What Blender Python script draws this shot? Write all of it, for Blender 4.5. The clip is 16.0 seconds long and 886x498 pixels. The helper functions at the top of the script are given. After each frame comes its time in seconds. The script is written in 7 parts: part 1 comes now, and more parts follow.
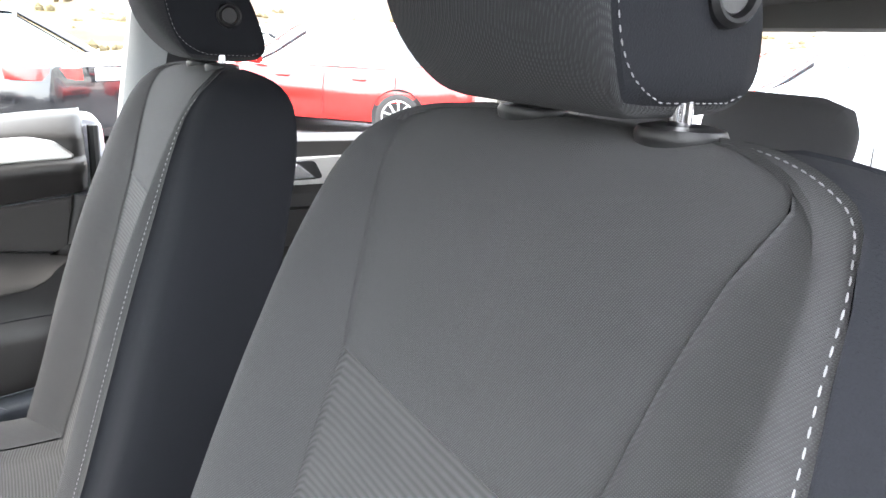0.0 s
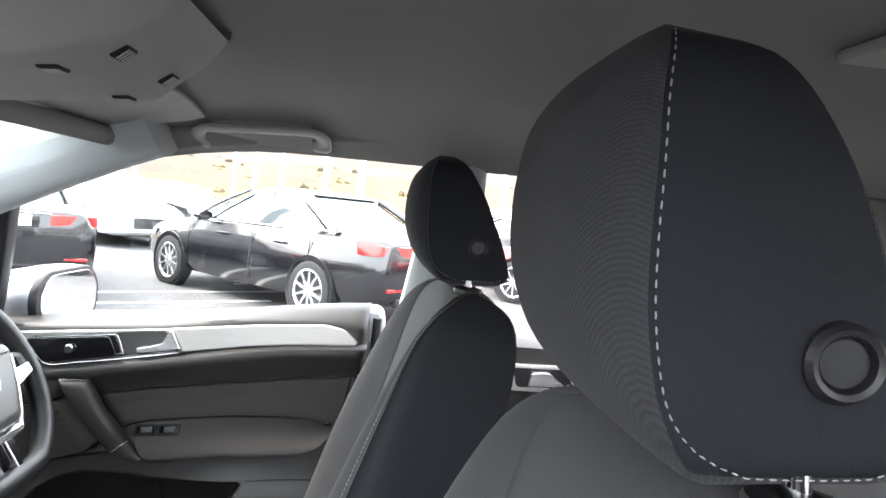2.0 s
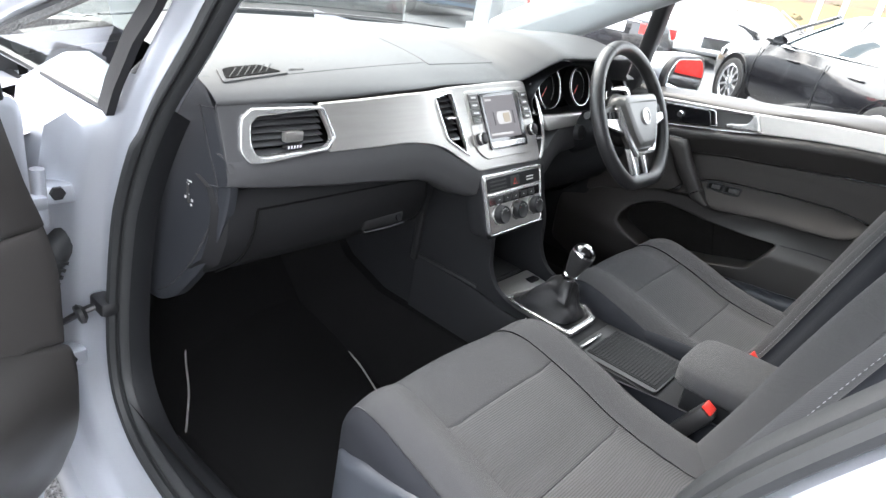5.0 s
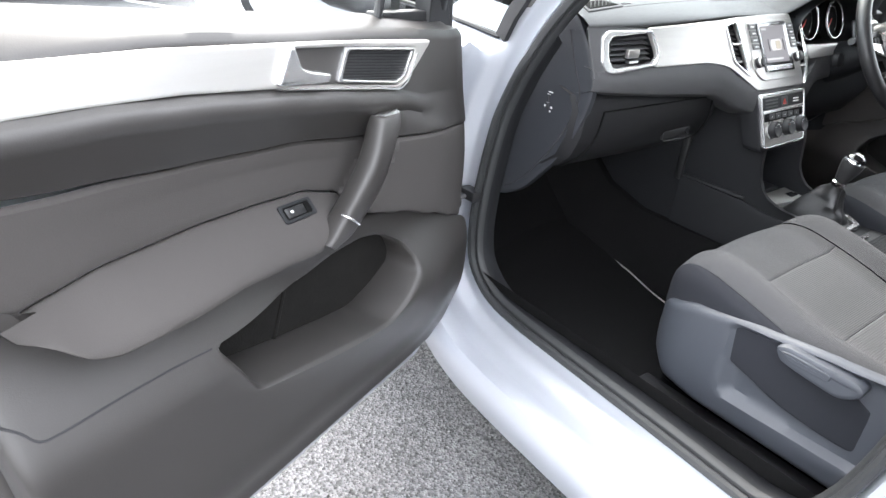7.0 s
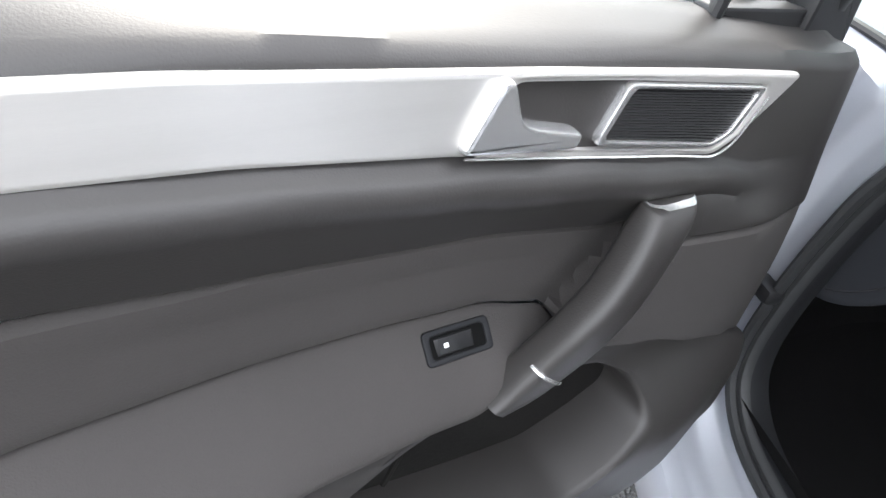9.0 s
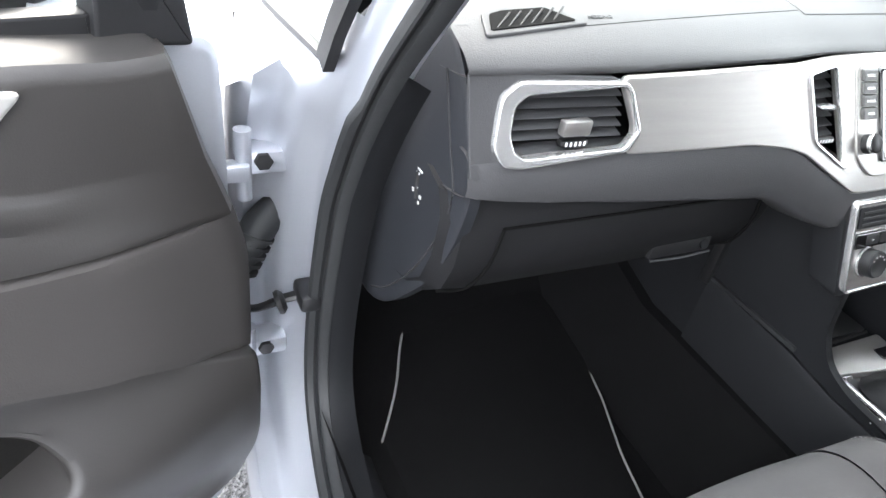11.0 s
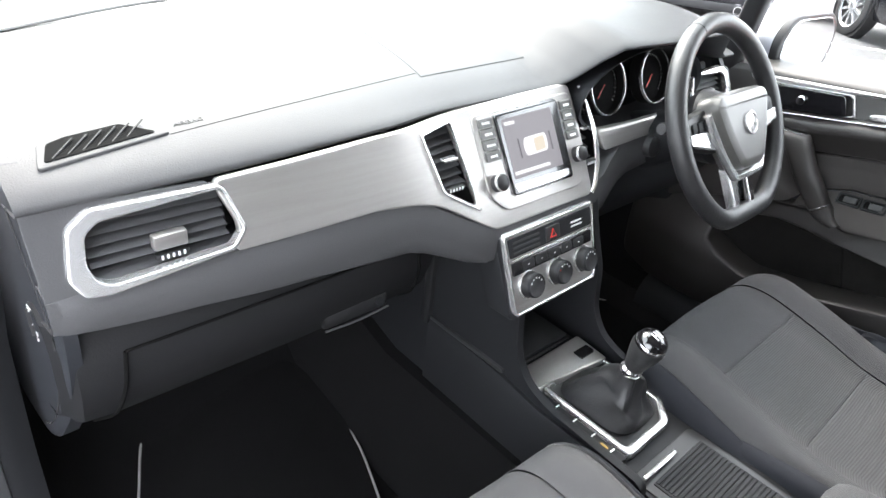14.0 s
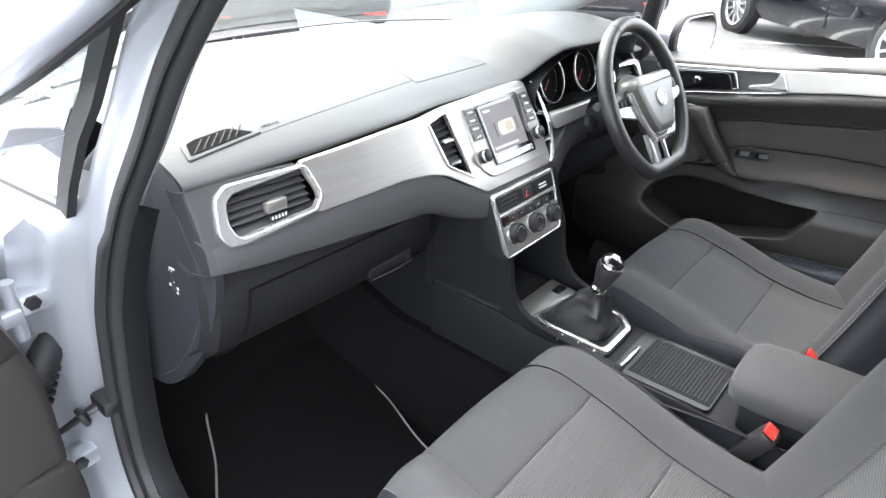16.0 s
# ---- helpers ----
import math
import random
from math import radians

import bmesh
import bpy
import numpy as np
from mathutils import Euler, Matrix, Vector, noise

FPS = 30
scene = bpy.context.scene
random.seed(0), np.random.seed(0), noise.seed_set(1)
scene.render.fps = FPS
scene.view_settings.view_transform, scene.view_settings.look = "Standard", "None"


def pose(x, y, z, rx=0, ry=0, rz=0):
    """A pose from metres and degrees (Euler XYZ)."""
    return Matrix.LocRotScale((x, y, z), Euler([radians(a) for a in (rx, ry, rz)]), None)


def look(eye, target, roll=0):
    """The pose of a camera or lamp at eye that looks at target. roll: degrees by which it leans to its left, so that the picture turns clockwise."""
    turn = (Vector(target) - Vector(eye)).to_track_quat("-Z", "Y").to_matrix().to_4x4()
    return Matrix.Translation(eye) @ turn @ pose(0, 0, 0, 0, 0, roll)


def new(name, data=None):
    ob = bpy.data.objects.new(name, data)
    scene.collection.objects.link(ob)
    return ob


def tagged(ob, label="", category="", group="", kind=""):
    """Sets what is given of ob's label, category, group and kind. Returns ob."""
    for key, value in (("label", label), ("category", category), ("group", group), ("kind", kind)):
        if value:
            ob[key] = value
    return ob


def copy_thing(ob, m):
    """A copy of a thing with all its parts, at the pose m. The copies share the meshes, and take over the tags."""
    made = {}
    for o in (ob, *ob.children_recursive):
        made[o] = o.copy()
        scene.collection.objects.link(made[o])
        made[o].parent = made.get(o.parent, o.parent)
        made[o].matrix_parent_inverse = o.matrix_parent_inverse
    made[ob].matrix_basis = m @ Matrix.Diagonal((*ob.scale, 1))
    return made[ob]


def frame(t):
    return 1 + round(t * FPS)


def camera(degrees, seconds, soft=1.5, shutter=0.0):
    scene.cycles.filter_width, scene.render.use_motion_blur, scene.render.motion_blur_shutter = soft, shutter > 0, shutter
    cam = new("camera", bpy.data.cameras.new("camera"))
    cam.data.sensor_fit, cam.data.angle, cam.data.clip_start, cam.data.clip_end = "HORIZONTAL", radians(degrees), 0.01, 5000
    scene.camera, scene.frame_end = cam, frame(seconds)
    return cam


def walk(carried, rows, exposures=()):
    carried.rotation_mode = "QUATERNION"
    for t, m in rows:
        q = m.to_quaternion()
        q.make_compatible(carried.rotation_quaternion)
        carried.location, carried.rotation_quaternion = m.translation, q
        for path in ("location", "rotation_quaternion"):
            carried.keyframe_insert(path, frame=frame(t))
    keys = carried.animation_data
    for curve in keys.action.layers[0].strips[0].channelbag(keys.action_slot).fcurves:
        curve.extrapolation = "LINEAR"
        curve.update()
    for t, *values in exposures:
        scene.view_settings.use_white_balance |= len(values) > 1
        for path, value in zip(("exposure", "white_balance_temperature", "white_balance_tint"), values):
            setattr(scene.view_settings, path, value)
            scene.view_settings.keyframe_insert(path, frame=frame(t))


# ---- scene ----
cam = camera(68.7, 16.0)
PATH = [
    (0, (-0.628, -0.579, 1.227), (0.976, -1.623, 0.647), 3.6),
    (0.5, (-0.621, -0.612, 1.254), (1.079, -1.592, 0.869), 3.8),
    (1, (-0.621, -0.648, 1.28), (1.195, -1.455, 1.052), 5.1),
    (1.5, (-0.641, -0.657, 1.287), (1.254, -1.278, 1.132), 5.3),
    (2, (-0.663, -0.672, 1.304), (1.324, -0.867, 1.192), 5.5),
    (2.5, (-0.669, -0.711, 1.304), (1.264, -0.281, 1.026), 7.2),
    (3, (-0.715, -0.73, 1.3), (1.079, -0.009, 0.788), 8.9),
    (3.5, (-0.802, -0.733, 1.299), (0.881, 0.146, 0.669), 10.5),
    (5.8, (-1.346, -0.709, 1.214), (0.007, 0.466, 0.324), 9.5),
    (6, (-1.394, -0.724, 1.206), (-0.076, 0.486, 0.313), 8.8),
    (6.5, (-1.528, -0.743, 1.19), (-0.288, 0.538, 0.285), 6.9),
    (7, (-1.635, -0.734, 1.167), (-0.494, 0.631, 0.252), 5.5),
    (7.5, (-1.646, -0.655, 1.152), (-0.746, 0.866, 0.215), 4.2),
    (8, (-1.577, -0.519, 1.153), (-1.01, 1.083, 0.099), 5.2),
    (8.5, (-1.499, -0.405, 1.154), (-1.07, 1.177, 0.008), 6.7),
    (9, (-1.414, -0.339, 1.146), (-0.932, 1.2, -0.036), 11.0),
    (9.5, (-1.301, -0.325, 1.152), (-0.835, 1.194, -0.062), 11.6),
    (10, (-1.147, -0.342, 1.169), (-0.568, 1.133, -0.051), 11.5),
    (10.2, (-1.093, -0.354, 1.177), (-0.458, 1.104, -0.037), 11.5),
    (12.3, (-0.806, -0.476, 1.269), (0.257, 0.845, 0.208), 8.3),
    (12.5, (-0.79, -0.485, 1.277), (0.301, 0.819, 0.224), 8.3),
    (13, (-0.749, -0.503, 1.293), (0.427, 0.74, 0.256), 7.6),
    (13.5, (-0.732, -0.505, 1.298), (0.481, 0.708, 0.271), 6.9),
    (14, (-0.735, -0.506, 1.3), (0.493, 0.699, 0.279), 6.6),
    (14.5, (-0.74, -0.507, 1.3), (0.458, 0.726, 0.278), 5.8),
    (15, (-0.745, -0.513, 1.297), (0.437, 0.732, 0.271), 5.2),
    (15.5, (-0.822, -0.55, 1.321), (0.389, 0.674, 0.304), 3.9),
    (16, (-1.029, -0.627, 1.331), (0.353, 0.474, 0.393), 2.6),
]
walk(cam, [(t, look(eye, target, roll)) for t, eye, target, roll in PATH], [(0.0, 3.57), (0.5, 3.6), (1.0, 3.46), (2.0, 3.15), (2.5, 2.78), (3.5, 2.6), (6.0, 3.1), (7.5, 3.0), (9.0, 2.5), (10.2, 2.9), (12.3, 3.6), (14.0, 3.42), (15.0, 3.45), (16.0, 3.34)])

# ---- light ----
world = bpy.data.worlds.new("sky")
scene.world = world
world.use_nodes = True
wn, wl = world.node_tree.nodes, world.node_tree.links
sky = wn.new("ShaderNodeTexSky")
sky.sky_type, sky.sun_disc = "NISHITA", False
sky.sun_elevation, sky.sun_rotation = radians(50), radians(14)
sky.air_density, sky.dust_density, sky.ozone_density = 1.0, 6.0, 0.6
haze = wn.new("ShaderNodeMix")
haze.data_type = "RGBA"
haze.inputs[0].default_value = 0.65
haze.inputs[7].default_value = (11.0, 11.25, 11.75, 1)
wl.new(sky.outputs[0], haze.inputs[6])
wl.new(haze.outputs[2], wn["Background"].inputs[0])
wn["Background"].inputs[1].default_value = 0.13
sun = new("sun", bpy.data.lights.new("sun", "SUN"))
sun.data.energy, sun.data.angle, sun.data.color = 0.75, radians(28), (1.0, 0.97, 0.93)
sun.matrix_world = look((0, 0, 20), (-4, -16, 0))


# ---- materials ----
def mat(name, col, rough=0.5, metal=0.0, var=0.12, vscale=6.0, grain=0.0, gscale=600.0, spec=0.5, coat=0.0, stretch=None, rvar=0.08, gdist=0.0006):
    """A procedural surface: two scales of colour variation, a fine relief and uneven gloss."""
    m = bpy.data.materials.new(name)
    m.use_nodes = True
    nt = m.node_tree
    n, l = nt.nodes, nt.links
    b = n["Principled BSDF"]
    b.inputs["Roughness"].default_value = rough
    b.inputs["Metallic"].default_value = metal
    b.inputs["Specular IOR Level"].default_value = spec
    b.inputs["Coat Weight"].default_value = coat
    b.inputs["Coat Roughness"].default_value = 0.05
    tc = n.new("ShaderNodeTexCoord")
    vec = tc.outputs["Object"]
    if stretch:
        mp = n.new("ShaderNodeMapping")
        mp.inputs["Scale"].default_value = stretch
        l.new(vec, mp.inputs[0])
        vec = mp.outputs[0]
    big = n.new("ShaderNodeTexNoise")
    big.inputs["Scale"].default_value, big.inputs["Detail"].default_value = vscale, 4
    l.new(vec, big.inputs["Vector"])
    fine = n.new("ShaderNodeTexNoise")
    fine.inputs["Scale"].default_value, fine.inputs["Detail"].default_value = gscale, 2
    l.new(vec, fine.inputs["Vector"])
    add = n.new("ShaderNodeMath")
    add.operation = "MULTIPLY_ADD"
    l.new(fine.outputs[0], add.inputs[0])
    add.inputs[1].default_value = 0.5
    l.new(big.outputs[0], add.inputs[2])
    ramp = n.new("ShaderNodeMapRange")
    ramp.inputs[1].default_value, ramp.inputs[2].default_value = 0.35, 1.15
    ramp.inputs[3].default_value, ramp.inputs[4].default_value = 1 - var, 1 + var
    l.new(add.outputs[0], ramp.inputs[0])
    mul = n.new("ShaderNodeVectorMath")
    mul.operation = "SCALE"
    mul.inputs[0].default_value = col
    l.new(ramp.outputs[0], mul.inputs["Scale"])
    l.new(mul.outputs[0], b.inputs["Base Color"])
    if rvar:
        rr = n.new("ShaderNodeMapRange")
        rr.inputs[3].default_value, rr.inputs[4].default_value = max(0.02, rough - rvar), min(1, rough + rvar)
        l.new(big.outputs[0], rr.inputs[0])
        l.new(rr.outputs[0], b.inputs["Roughness"])
    if grain:
        bp = n.new("ShaderNodeBump")
        bp.inputs["Strength"].default_value, bp.inputs["Distance"].default_value = grain, gdist
        l.new(fine.outputs[0], bp.inputs["Height"])
        l.new(bp.outputs[0], b.inputs["Normal"])
    return m


def weave(name, col, scale, turn, depth, rough=0.92, contrast=0.25, cross=True):
    """Woven cloth: crossing ribs as relief and colour."""
    m = mat(name, col, rough, 0, 0.10, 9, 0, 700, 0.25)
    nt = m.node_tree
    n, l = nt.nodes, nt.links
    b = n["Principled BSDF"]
    b.inputs["Sheen Weight"].default_value = 0.06
    b.inputs["Sheen Roughness"].default_value = 0.6
    tc = n.new("ShaderNodeTexCoord")
    hs = []
    for k, ang in enumerate((turn, (turn or 0) + 90)):
        mp = n.new("ShaderNodeMapping")
        mp.inputs["Rotation"].default_value = (radians(45), 0, 0) if ang is None else (0, radians(ang), radians(ang * 0.5))
        l.new(tc.outputs["Object"], mp.inputs[0])
        w = n.new("ShaderNodeTexWave")
        w.bands_direction = "Z" if ang is None else "X"
        w.inputs["Scale"].default_value = scale if k == 0 else scale * 1.7
        w.inputs["Distortion"].default_value = 0.05
        w.inputs["Detail"].default_value = 1
        l.new(mp.outputs[0], w.inputs["Vector"])
        hs.append(w.outputs[1])
        if not cross:
            break
    h = hs[0]
    if cross:
        mx = n.new("ShaderNodeMath")
        mx.operation = "MULTIPLY"
        l.new(hs[0], mx.inputs[0])
        l.new(hs[1], mx.inputs[1])
        h = mx.outputs[0]
    bp = n.new("ShaderNodeBump")
    bp.inputs["Strength"].default_value, bp.inputs["Distance"].default_value = 0.8, depth
    l.new(h, bp.inputs["Height"])
    l.new(bp.outputs[0], b.inputs["Normal"])
    mr = n.new("ShaderNodeMapRange")
    mr.inputs[3].default_value, mr.inputs[4].default_value = 1 - contrast, 1 + contrast
    l.new(h, mr.inputs[0])
    old = b.inputs["Base Color"].links[0].from_socket
    sc = n.new("ShaderNodeVectorMath")
    sc.operation = "SCALE"
    l.new(old, sc.inputs[0])
    l.new(mr.outputs[0], sc.inputs["Scale"])
    l.new(sc.outputs[0], b.inputs["Base Color"])
    return m


def glow(name, col, power):
    m = bpy.data.materials.new(name)
    m.use_nodes = True
    b = m.node_tree.nodes["Principled BSDF"]
    b.inputs["Base Color"].default_value = (0.01, 0.01, 0.01, 1)
    b.inputs["Emission Color"].default_value = (*col, 1)
    b.inputs["Emission Strength"].default_value = power
    return m


def pane(name, tint, gloss=0.08, rough=0.0):
    """Thin glass: clear with a faint tint and a Fresnel gloss."""
    m = bpy.data.materials.new(name)
    m.use_nodes = True
    n, l = m.node_tree.nodes, m.node_tree.links
    n.remove(n["Principled BSDF"])
    tr, gl, mx, lw, pw, ad = (n.new("ShaderNode" + k) for k in ("BsdfTransparent", "BsdfGlossy", "MixShader", "LayerWeight", "Math", "Math"))
    tr.inputs[0].default_value = (*tint, 1)
    gl.inputs["Roughness"].default_value = rough
    pw.operation, ad.operation = "POWER", "MULTIPLY_ADD"
    pw.inputs[1].default_value = 4.0
    ad.inputs[1].default_value, ad.inputs[2].default_value = 0.6, gloss
    l.new(lw.outputs["Facing"], pw.inputs[0])
    l.new(pw.outputs[0], ad.inputs[0])
    l.new(ad.outputs[0], mx.inputs[0])
    l.new(tr.outputs[0], mx.inputs[1])
    l.new(gl.outputs[0], mx.inputs[2])
    l.new(mx.outputs[0], n["Material Output"].inputs[0])
    return m


DASH = mat("dark grey dash plastic", (0.050, 0.050, 0.052), 0.54, 0, 0.1, 5, 0.5, 620, 0.25, 0, None, 0.08, 0.0006)
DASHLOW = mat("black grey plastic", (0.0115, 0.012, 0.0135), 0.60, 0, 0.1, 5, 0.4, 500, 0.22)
SOFT = mat("soft door plastic", (0.0245, 0.0225, 0.0215), 0.48, 0, 0.08, 4, 0.25, 700)
BLACK = mat("black plastic", (0.012, 0.012, 0.013), 0.45, 0, 0.15, 8, 0.2, 500)
PIANO = mat("gloss black", (0.006, 0.006, 0.007), 0.14, 0, 0.1, 6, 0, 500, 0.6, 0.6, None, 0.02)
RUBBER = mat("rubber", (0.016, 0.017, 0.018), 0.6, 0, 0.2, 12, 0.3, 300)
TRIM = mat("brushed warm grey trim", (0.36, 0.35, 0.335), 0.34, 0.75, 0.10, 7, 0.25, 160, 0.5, 0, (1, 1, 22), 0.06)
DTRIM = mat("satin silver door trim", (0.66, 0.645, 0.62), 0.36, 0.7, 0.05, 4, 0.1, 160, 0.5, 0, (1, 1, 22), 0.05)
SATIN = mat("satin silver frame", (0.60, 0.60, 0.60), 0.24, 0.8, 0.04, 5, 0, 300)
CHROME = mat("chrome", (0.85, 0.85, 0.86), 0.07, 1.0, 0.04, 9, 0, 300, 0.5, 0, None, 0.03)
PAINT = mat("silver car paint", (0.485, 0.505, 0.55), 0.34, 0.55, 0.05, 900, 0.06, 2500, 0.5, 0.8, None, 0.03)
CLOTH = weave("grey seat cloth", (0.0535, 0.0535, 0.0560), 250, 25, 0.0003, 0.92, 0.20)
TWILL = weave("headrest twill cloth", (0.034, 0.035, 0.038), 200, 42, 0.0005, 0.9, 0.24)
RIB = weave("ribbed insert cloth", (0.058, 0.0575, 0.0595), 105, None, 0.0007, 0.92, 0.20, False)
SIDE = mat("charcoal seat side cloth", (0.0142, 0.0152, 0.0190), 0.9, 0, 0.12, 9, 0.7, 900, 0.25)
THREAD = mat("pale stitching", (0.27, 0.27, 0.28), 0.8, 0, 0.1, 40)
SEAM = mat("seam shadow cord", (0.018, 0.018, 0.02), 0.9, 0, 0.1, 40)
PAD = mat("satin wheel pad plastic", (0.078, 0.076, 0.072), 0.36, 0, 0.08, 9, 0.15, 900, 0.5)
KEY = mat("grey radio key plastic", (0.085, 0.083, 0.080), 0.45, 0, 0.08, 20, 0.1, 900)
HEADL = mat("grey headliner cloth", (0.23, 0.225, 0.215), 0.95, 0, 0.06, 5, 0.7, 700, 0.2)
PILLAR = mat("light grey pillar trim", (0.39, 0.41, 0.415), 0.6, 0, 0.05, 5, 0.4, 500)
CARPET = mat("black carpet", (0.0045, 0.0044, 0.0046), 0.97, 0, 0.4, 14, 1.0, 900, 0.15)
LEATHER = mat("black leather", (0.02, 0.02, 0.021), 0.42, 0, 0.15, 12, 0.6, 260)
GLASS = pane("clear window glass", (0.94, 0.97, 0.96), 0.05)
SCREENGLASS = pane("windscreen glass", (0.86, 0.93, 0.92), 0.25)
MIRROR = mat("mirror glass", (0.9, 0.92, 0.93), 0.02, 1.0, 0.0, 5, 0, 300, 0.5, 0, None, 0)
SLOT = mat("matte black void", (0.004, 0.004, 0.004), 0.97, 0, 0.1, 8, 0, 300, 0.1)
WHITE = mat("white print", (0.75, 0.75, 0.74), 0.6, 0, 0.05)
STEELB = mat("pale grey plug", (0.55, 0.55, 0.54), 0.45, 0.1, 0.08, 20)
RED = mat("red plastic", (0.62, 0.03, 0.02), 0.35, 0, 0.1)


# ---- mesh helpers ----
def part(name, bm, material, parent=None, label="", smooth=True, kind=""):
    me = bpy.data.meshes.new(name)
    bmesh.ops.recalc_face_normals(bm, faces=bm.faces)
    bm.to_mesh(me)
    bm.free()
    for p in me.polygons:
        p.use_smooth = smooth
    if smooth:
        me.set_sharp_from_angle(angle=radians(38))
    me.materials.append(material)
    ob = new(name, me)
    ob.parent = parent
    return tagged(ob, label, kind=kind)


def thing(name, label, category, group="", kind="", m=None):
    ob = new(name)
    ob.empty_display_size = 0.05
    if m is not None:
        ob.matrix_basis = m
    return tagged(ob, label, category, group, kind)


def ease(x, a, b):
    x = min(1, max(0, (x - a) / (b - a)))
    return x * x * (3 - 2 * x)


def curve_pts(pts, n):
    """n + 1 points along a smooth curve through pts."""
    p = [Vector(v) for v in pts]
    p = [2 * p[0] - p[1]] + p + [2 * p[-1] - p[-2]]
    out = []
    segs = len(p) - 3
    for i in range(n + 1):
        s = i / n * segs
        k = min(int(s), segs - 1)
        t = s - k
        a, b, c, d = p[k:k + 4]
        out.append(0.5 * ((2 * b) + (c - a) * t + (2 * a - 5 * b + 4 * c - d) * t * t + (3 * b - a - 3 * c + d) * t ** 3))
    return out


def loft(rings, closed=True, caps=True, bm=None, loop=False):
    """A skin over rings of equal count."""
    bm = bm or bmesh.new()
    vs = [[bm.verts.new(p) for p in r] for r in rings]
    n = len(vs[0])
    pairs = list(zip(vs, vs[1:])) + ([(vs[-1], vs[0])] if loop else [])
    for a, b in pairs:
        for i in range(n if closed else n - 1):
            j = (i + 1) % n
            bm.faces.new((a[i], a[j], b[j], b[i]))
    if caps and closed and not loop:
        bm.faces.new(vs[0][::-1])
        bm.faces.new(vs[-1])
    return bm


def box(c, s, r=0.0, seg=2, bm=None, m=None):
    """A box of size s about c with rounded edges."""
    b = bmesh.new()
    bmesh.ops.create_cube(b, size=1)
    bmesh.ops.scale(b, vec=s, verts=b.verts)
    if r:
        bmesh.ops.bevel(b, geom=b.edges[:], offset=min(r, min(s) * 0.49), segments=seg, profile=0.5, affect="EDGES")
    bmesh.ops.translate(b, vec=c, verts=b.verts)
    if m:
        bmesh.ops.transform(b, matrix=m, verts=b.verts)
    return merge(bm, b)


def merge(bm, b):
    if bm is None:
        return b
    me = bpy.data.meshes.new("tmp")
    b.to_mesh(me)
    b.free()
    bm.from_mesh(me)
    bpy.data.meshes.remove(me)
    return bm


def tube(pts, r, seg=8, n=None, bm=None, loop=False, flat=1.0, up=(0, 0, 1)):
    """A round (or flattened) cord along pts; r a number or one radius a point."""
    p = curve_pts(pts, n) if n else [Vector(v) for v in pts]
    rr = r if isinstance(r, (list, tuple)) else [r] * len(p)
    if len(rr) != len(p):
        rr = [rr[min(int(i / (len(p) - 1) * (len(rr) - 1)), len(rr) - 2)] + (rr[min(int(i / (len(p) - 1) * (len(rr) - 1)) + 1, len(rr) - 1)] - rr[min(int(i / (len(p) - 1) * (len(rr) - 1)), len(rr) - 2)]) * ((i / (len(p) - 1) * (len(rr) - 1)) % 1.0) for i in range(len(p))]
    rings = []
    for i, q in enumerate(p):
        if loop:
            d = p[(i + 1) % len(p)] - p[i - 1]
        else:
            d = p[min(i + 1, len(p) - 1)] - p[max(i - 1, 0)]
        d = d.normalized() if d.length > 1e-9 else Vector((1, 0, 0))
        a = d.cross(Vector(up))
        a = a.normalized() if a.length > 1e-5 else d.cross(Vector((1, 0, 0))).normalized()
        b = a.cross(d)
        rings.append([q + a * (rr[i] * math.cos(2 * math.pi * k / seg)) + b * (rr[i] * flat * math.sin(2 * math.pi * k / seg)) for k in range(seg)])
    return loft(rings, True, True, bm, loop)


def lathe(profile, seg=32, m=None, bm=None):
    """Turns (radius, height) about z."""
    rings = [[(max(r, 1e-5) * math.cos(2 * math.pi * k / seg), max(r, 1e-5) * math.sin(2 * math.pi * k / seg), h) for k in range(seg)] for r, h in profile]
    b = loft(rings, True, False)
    if m:
        bmesh.ops.transform(b, matrix=m, verts=b.verts)
    return merge(bm, b)


def smooth_loop(pts, r=0.01, seg=4):
    """Rounds the corners of a closed outline of 2D points."""
    out = []
    n = len(pts)
    for i in range(n):
        a, b, c = Vector(pts[i - 1]), Vector(pts[i]), Vector(pts[(i + 1) % n])
        u, v = (a - b), (c - b)
        k = min(r, u.length * 0.45, v.length * 0.45)
        p, q = b + u.normalized() * k, b + v.normalized() * k
        for s in range(seg + 1):
            t = s / seg
            out.append(tuple((1 - t) ** 2 * p + 2 * t * (1 - t) * b + t * t * q))
    return out


def inside(p, poly):
    """Whether p lies in the outline poly."""
    hit = False
    for (ax, ay), (bx, by) in zip(poly, poly[1:] + poly[:1]):
        if (ay > p.y) != (by > p.y) and p.x < (bx - ax) * (p.y - ay) / (by - ay) + ax:
            hit = not hit
    return hit


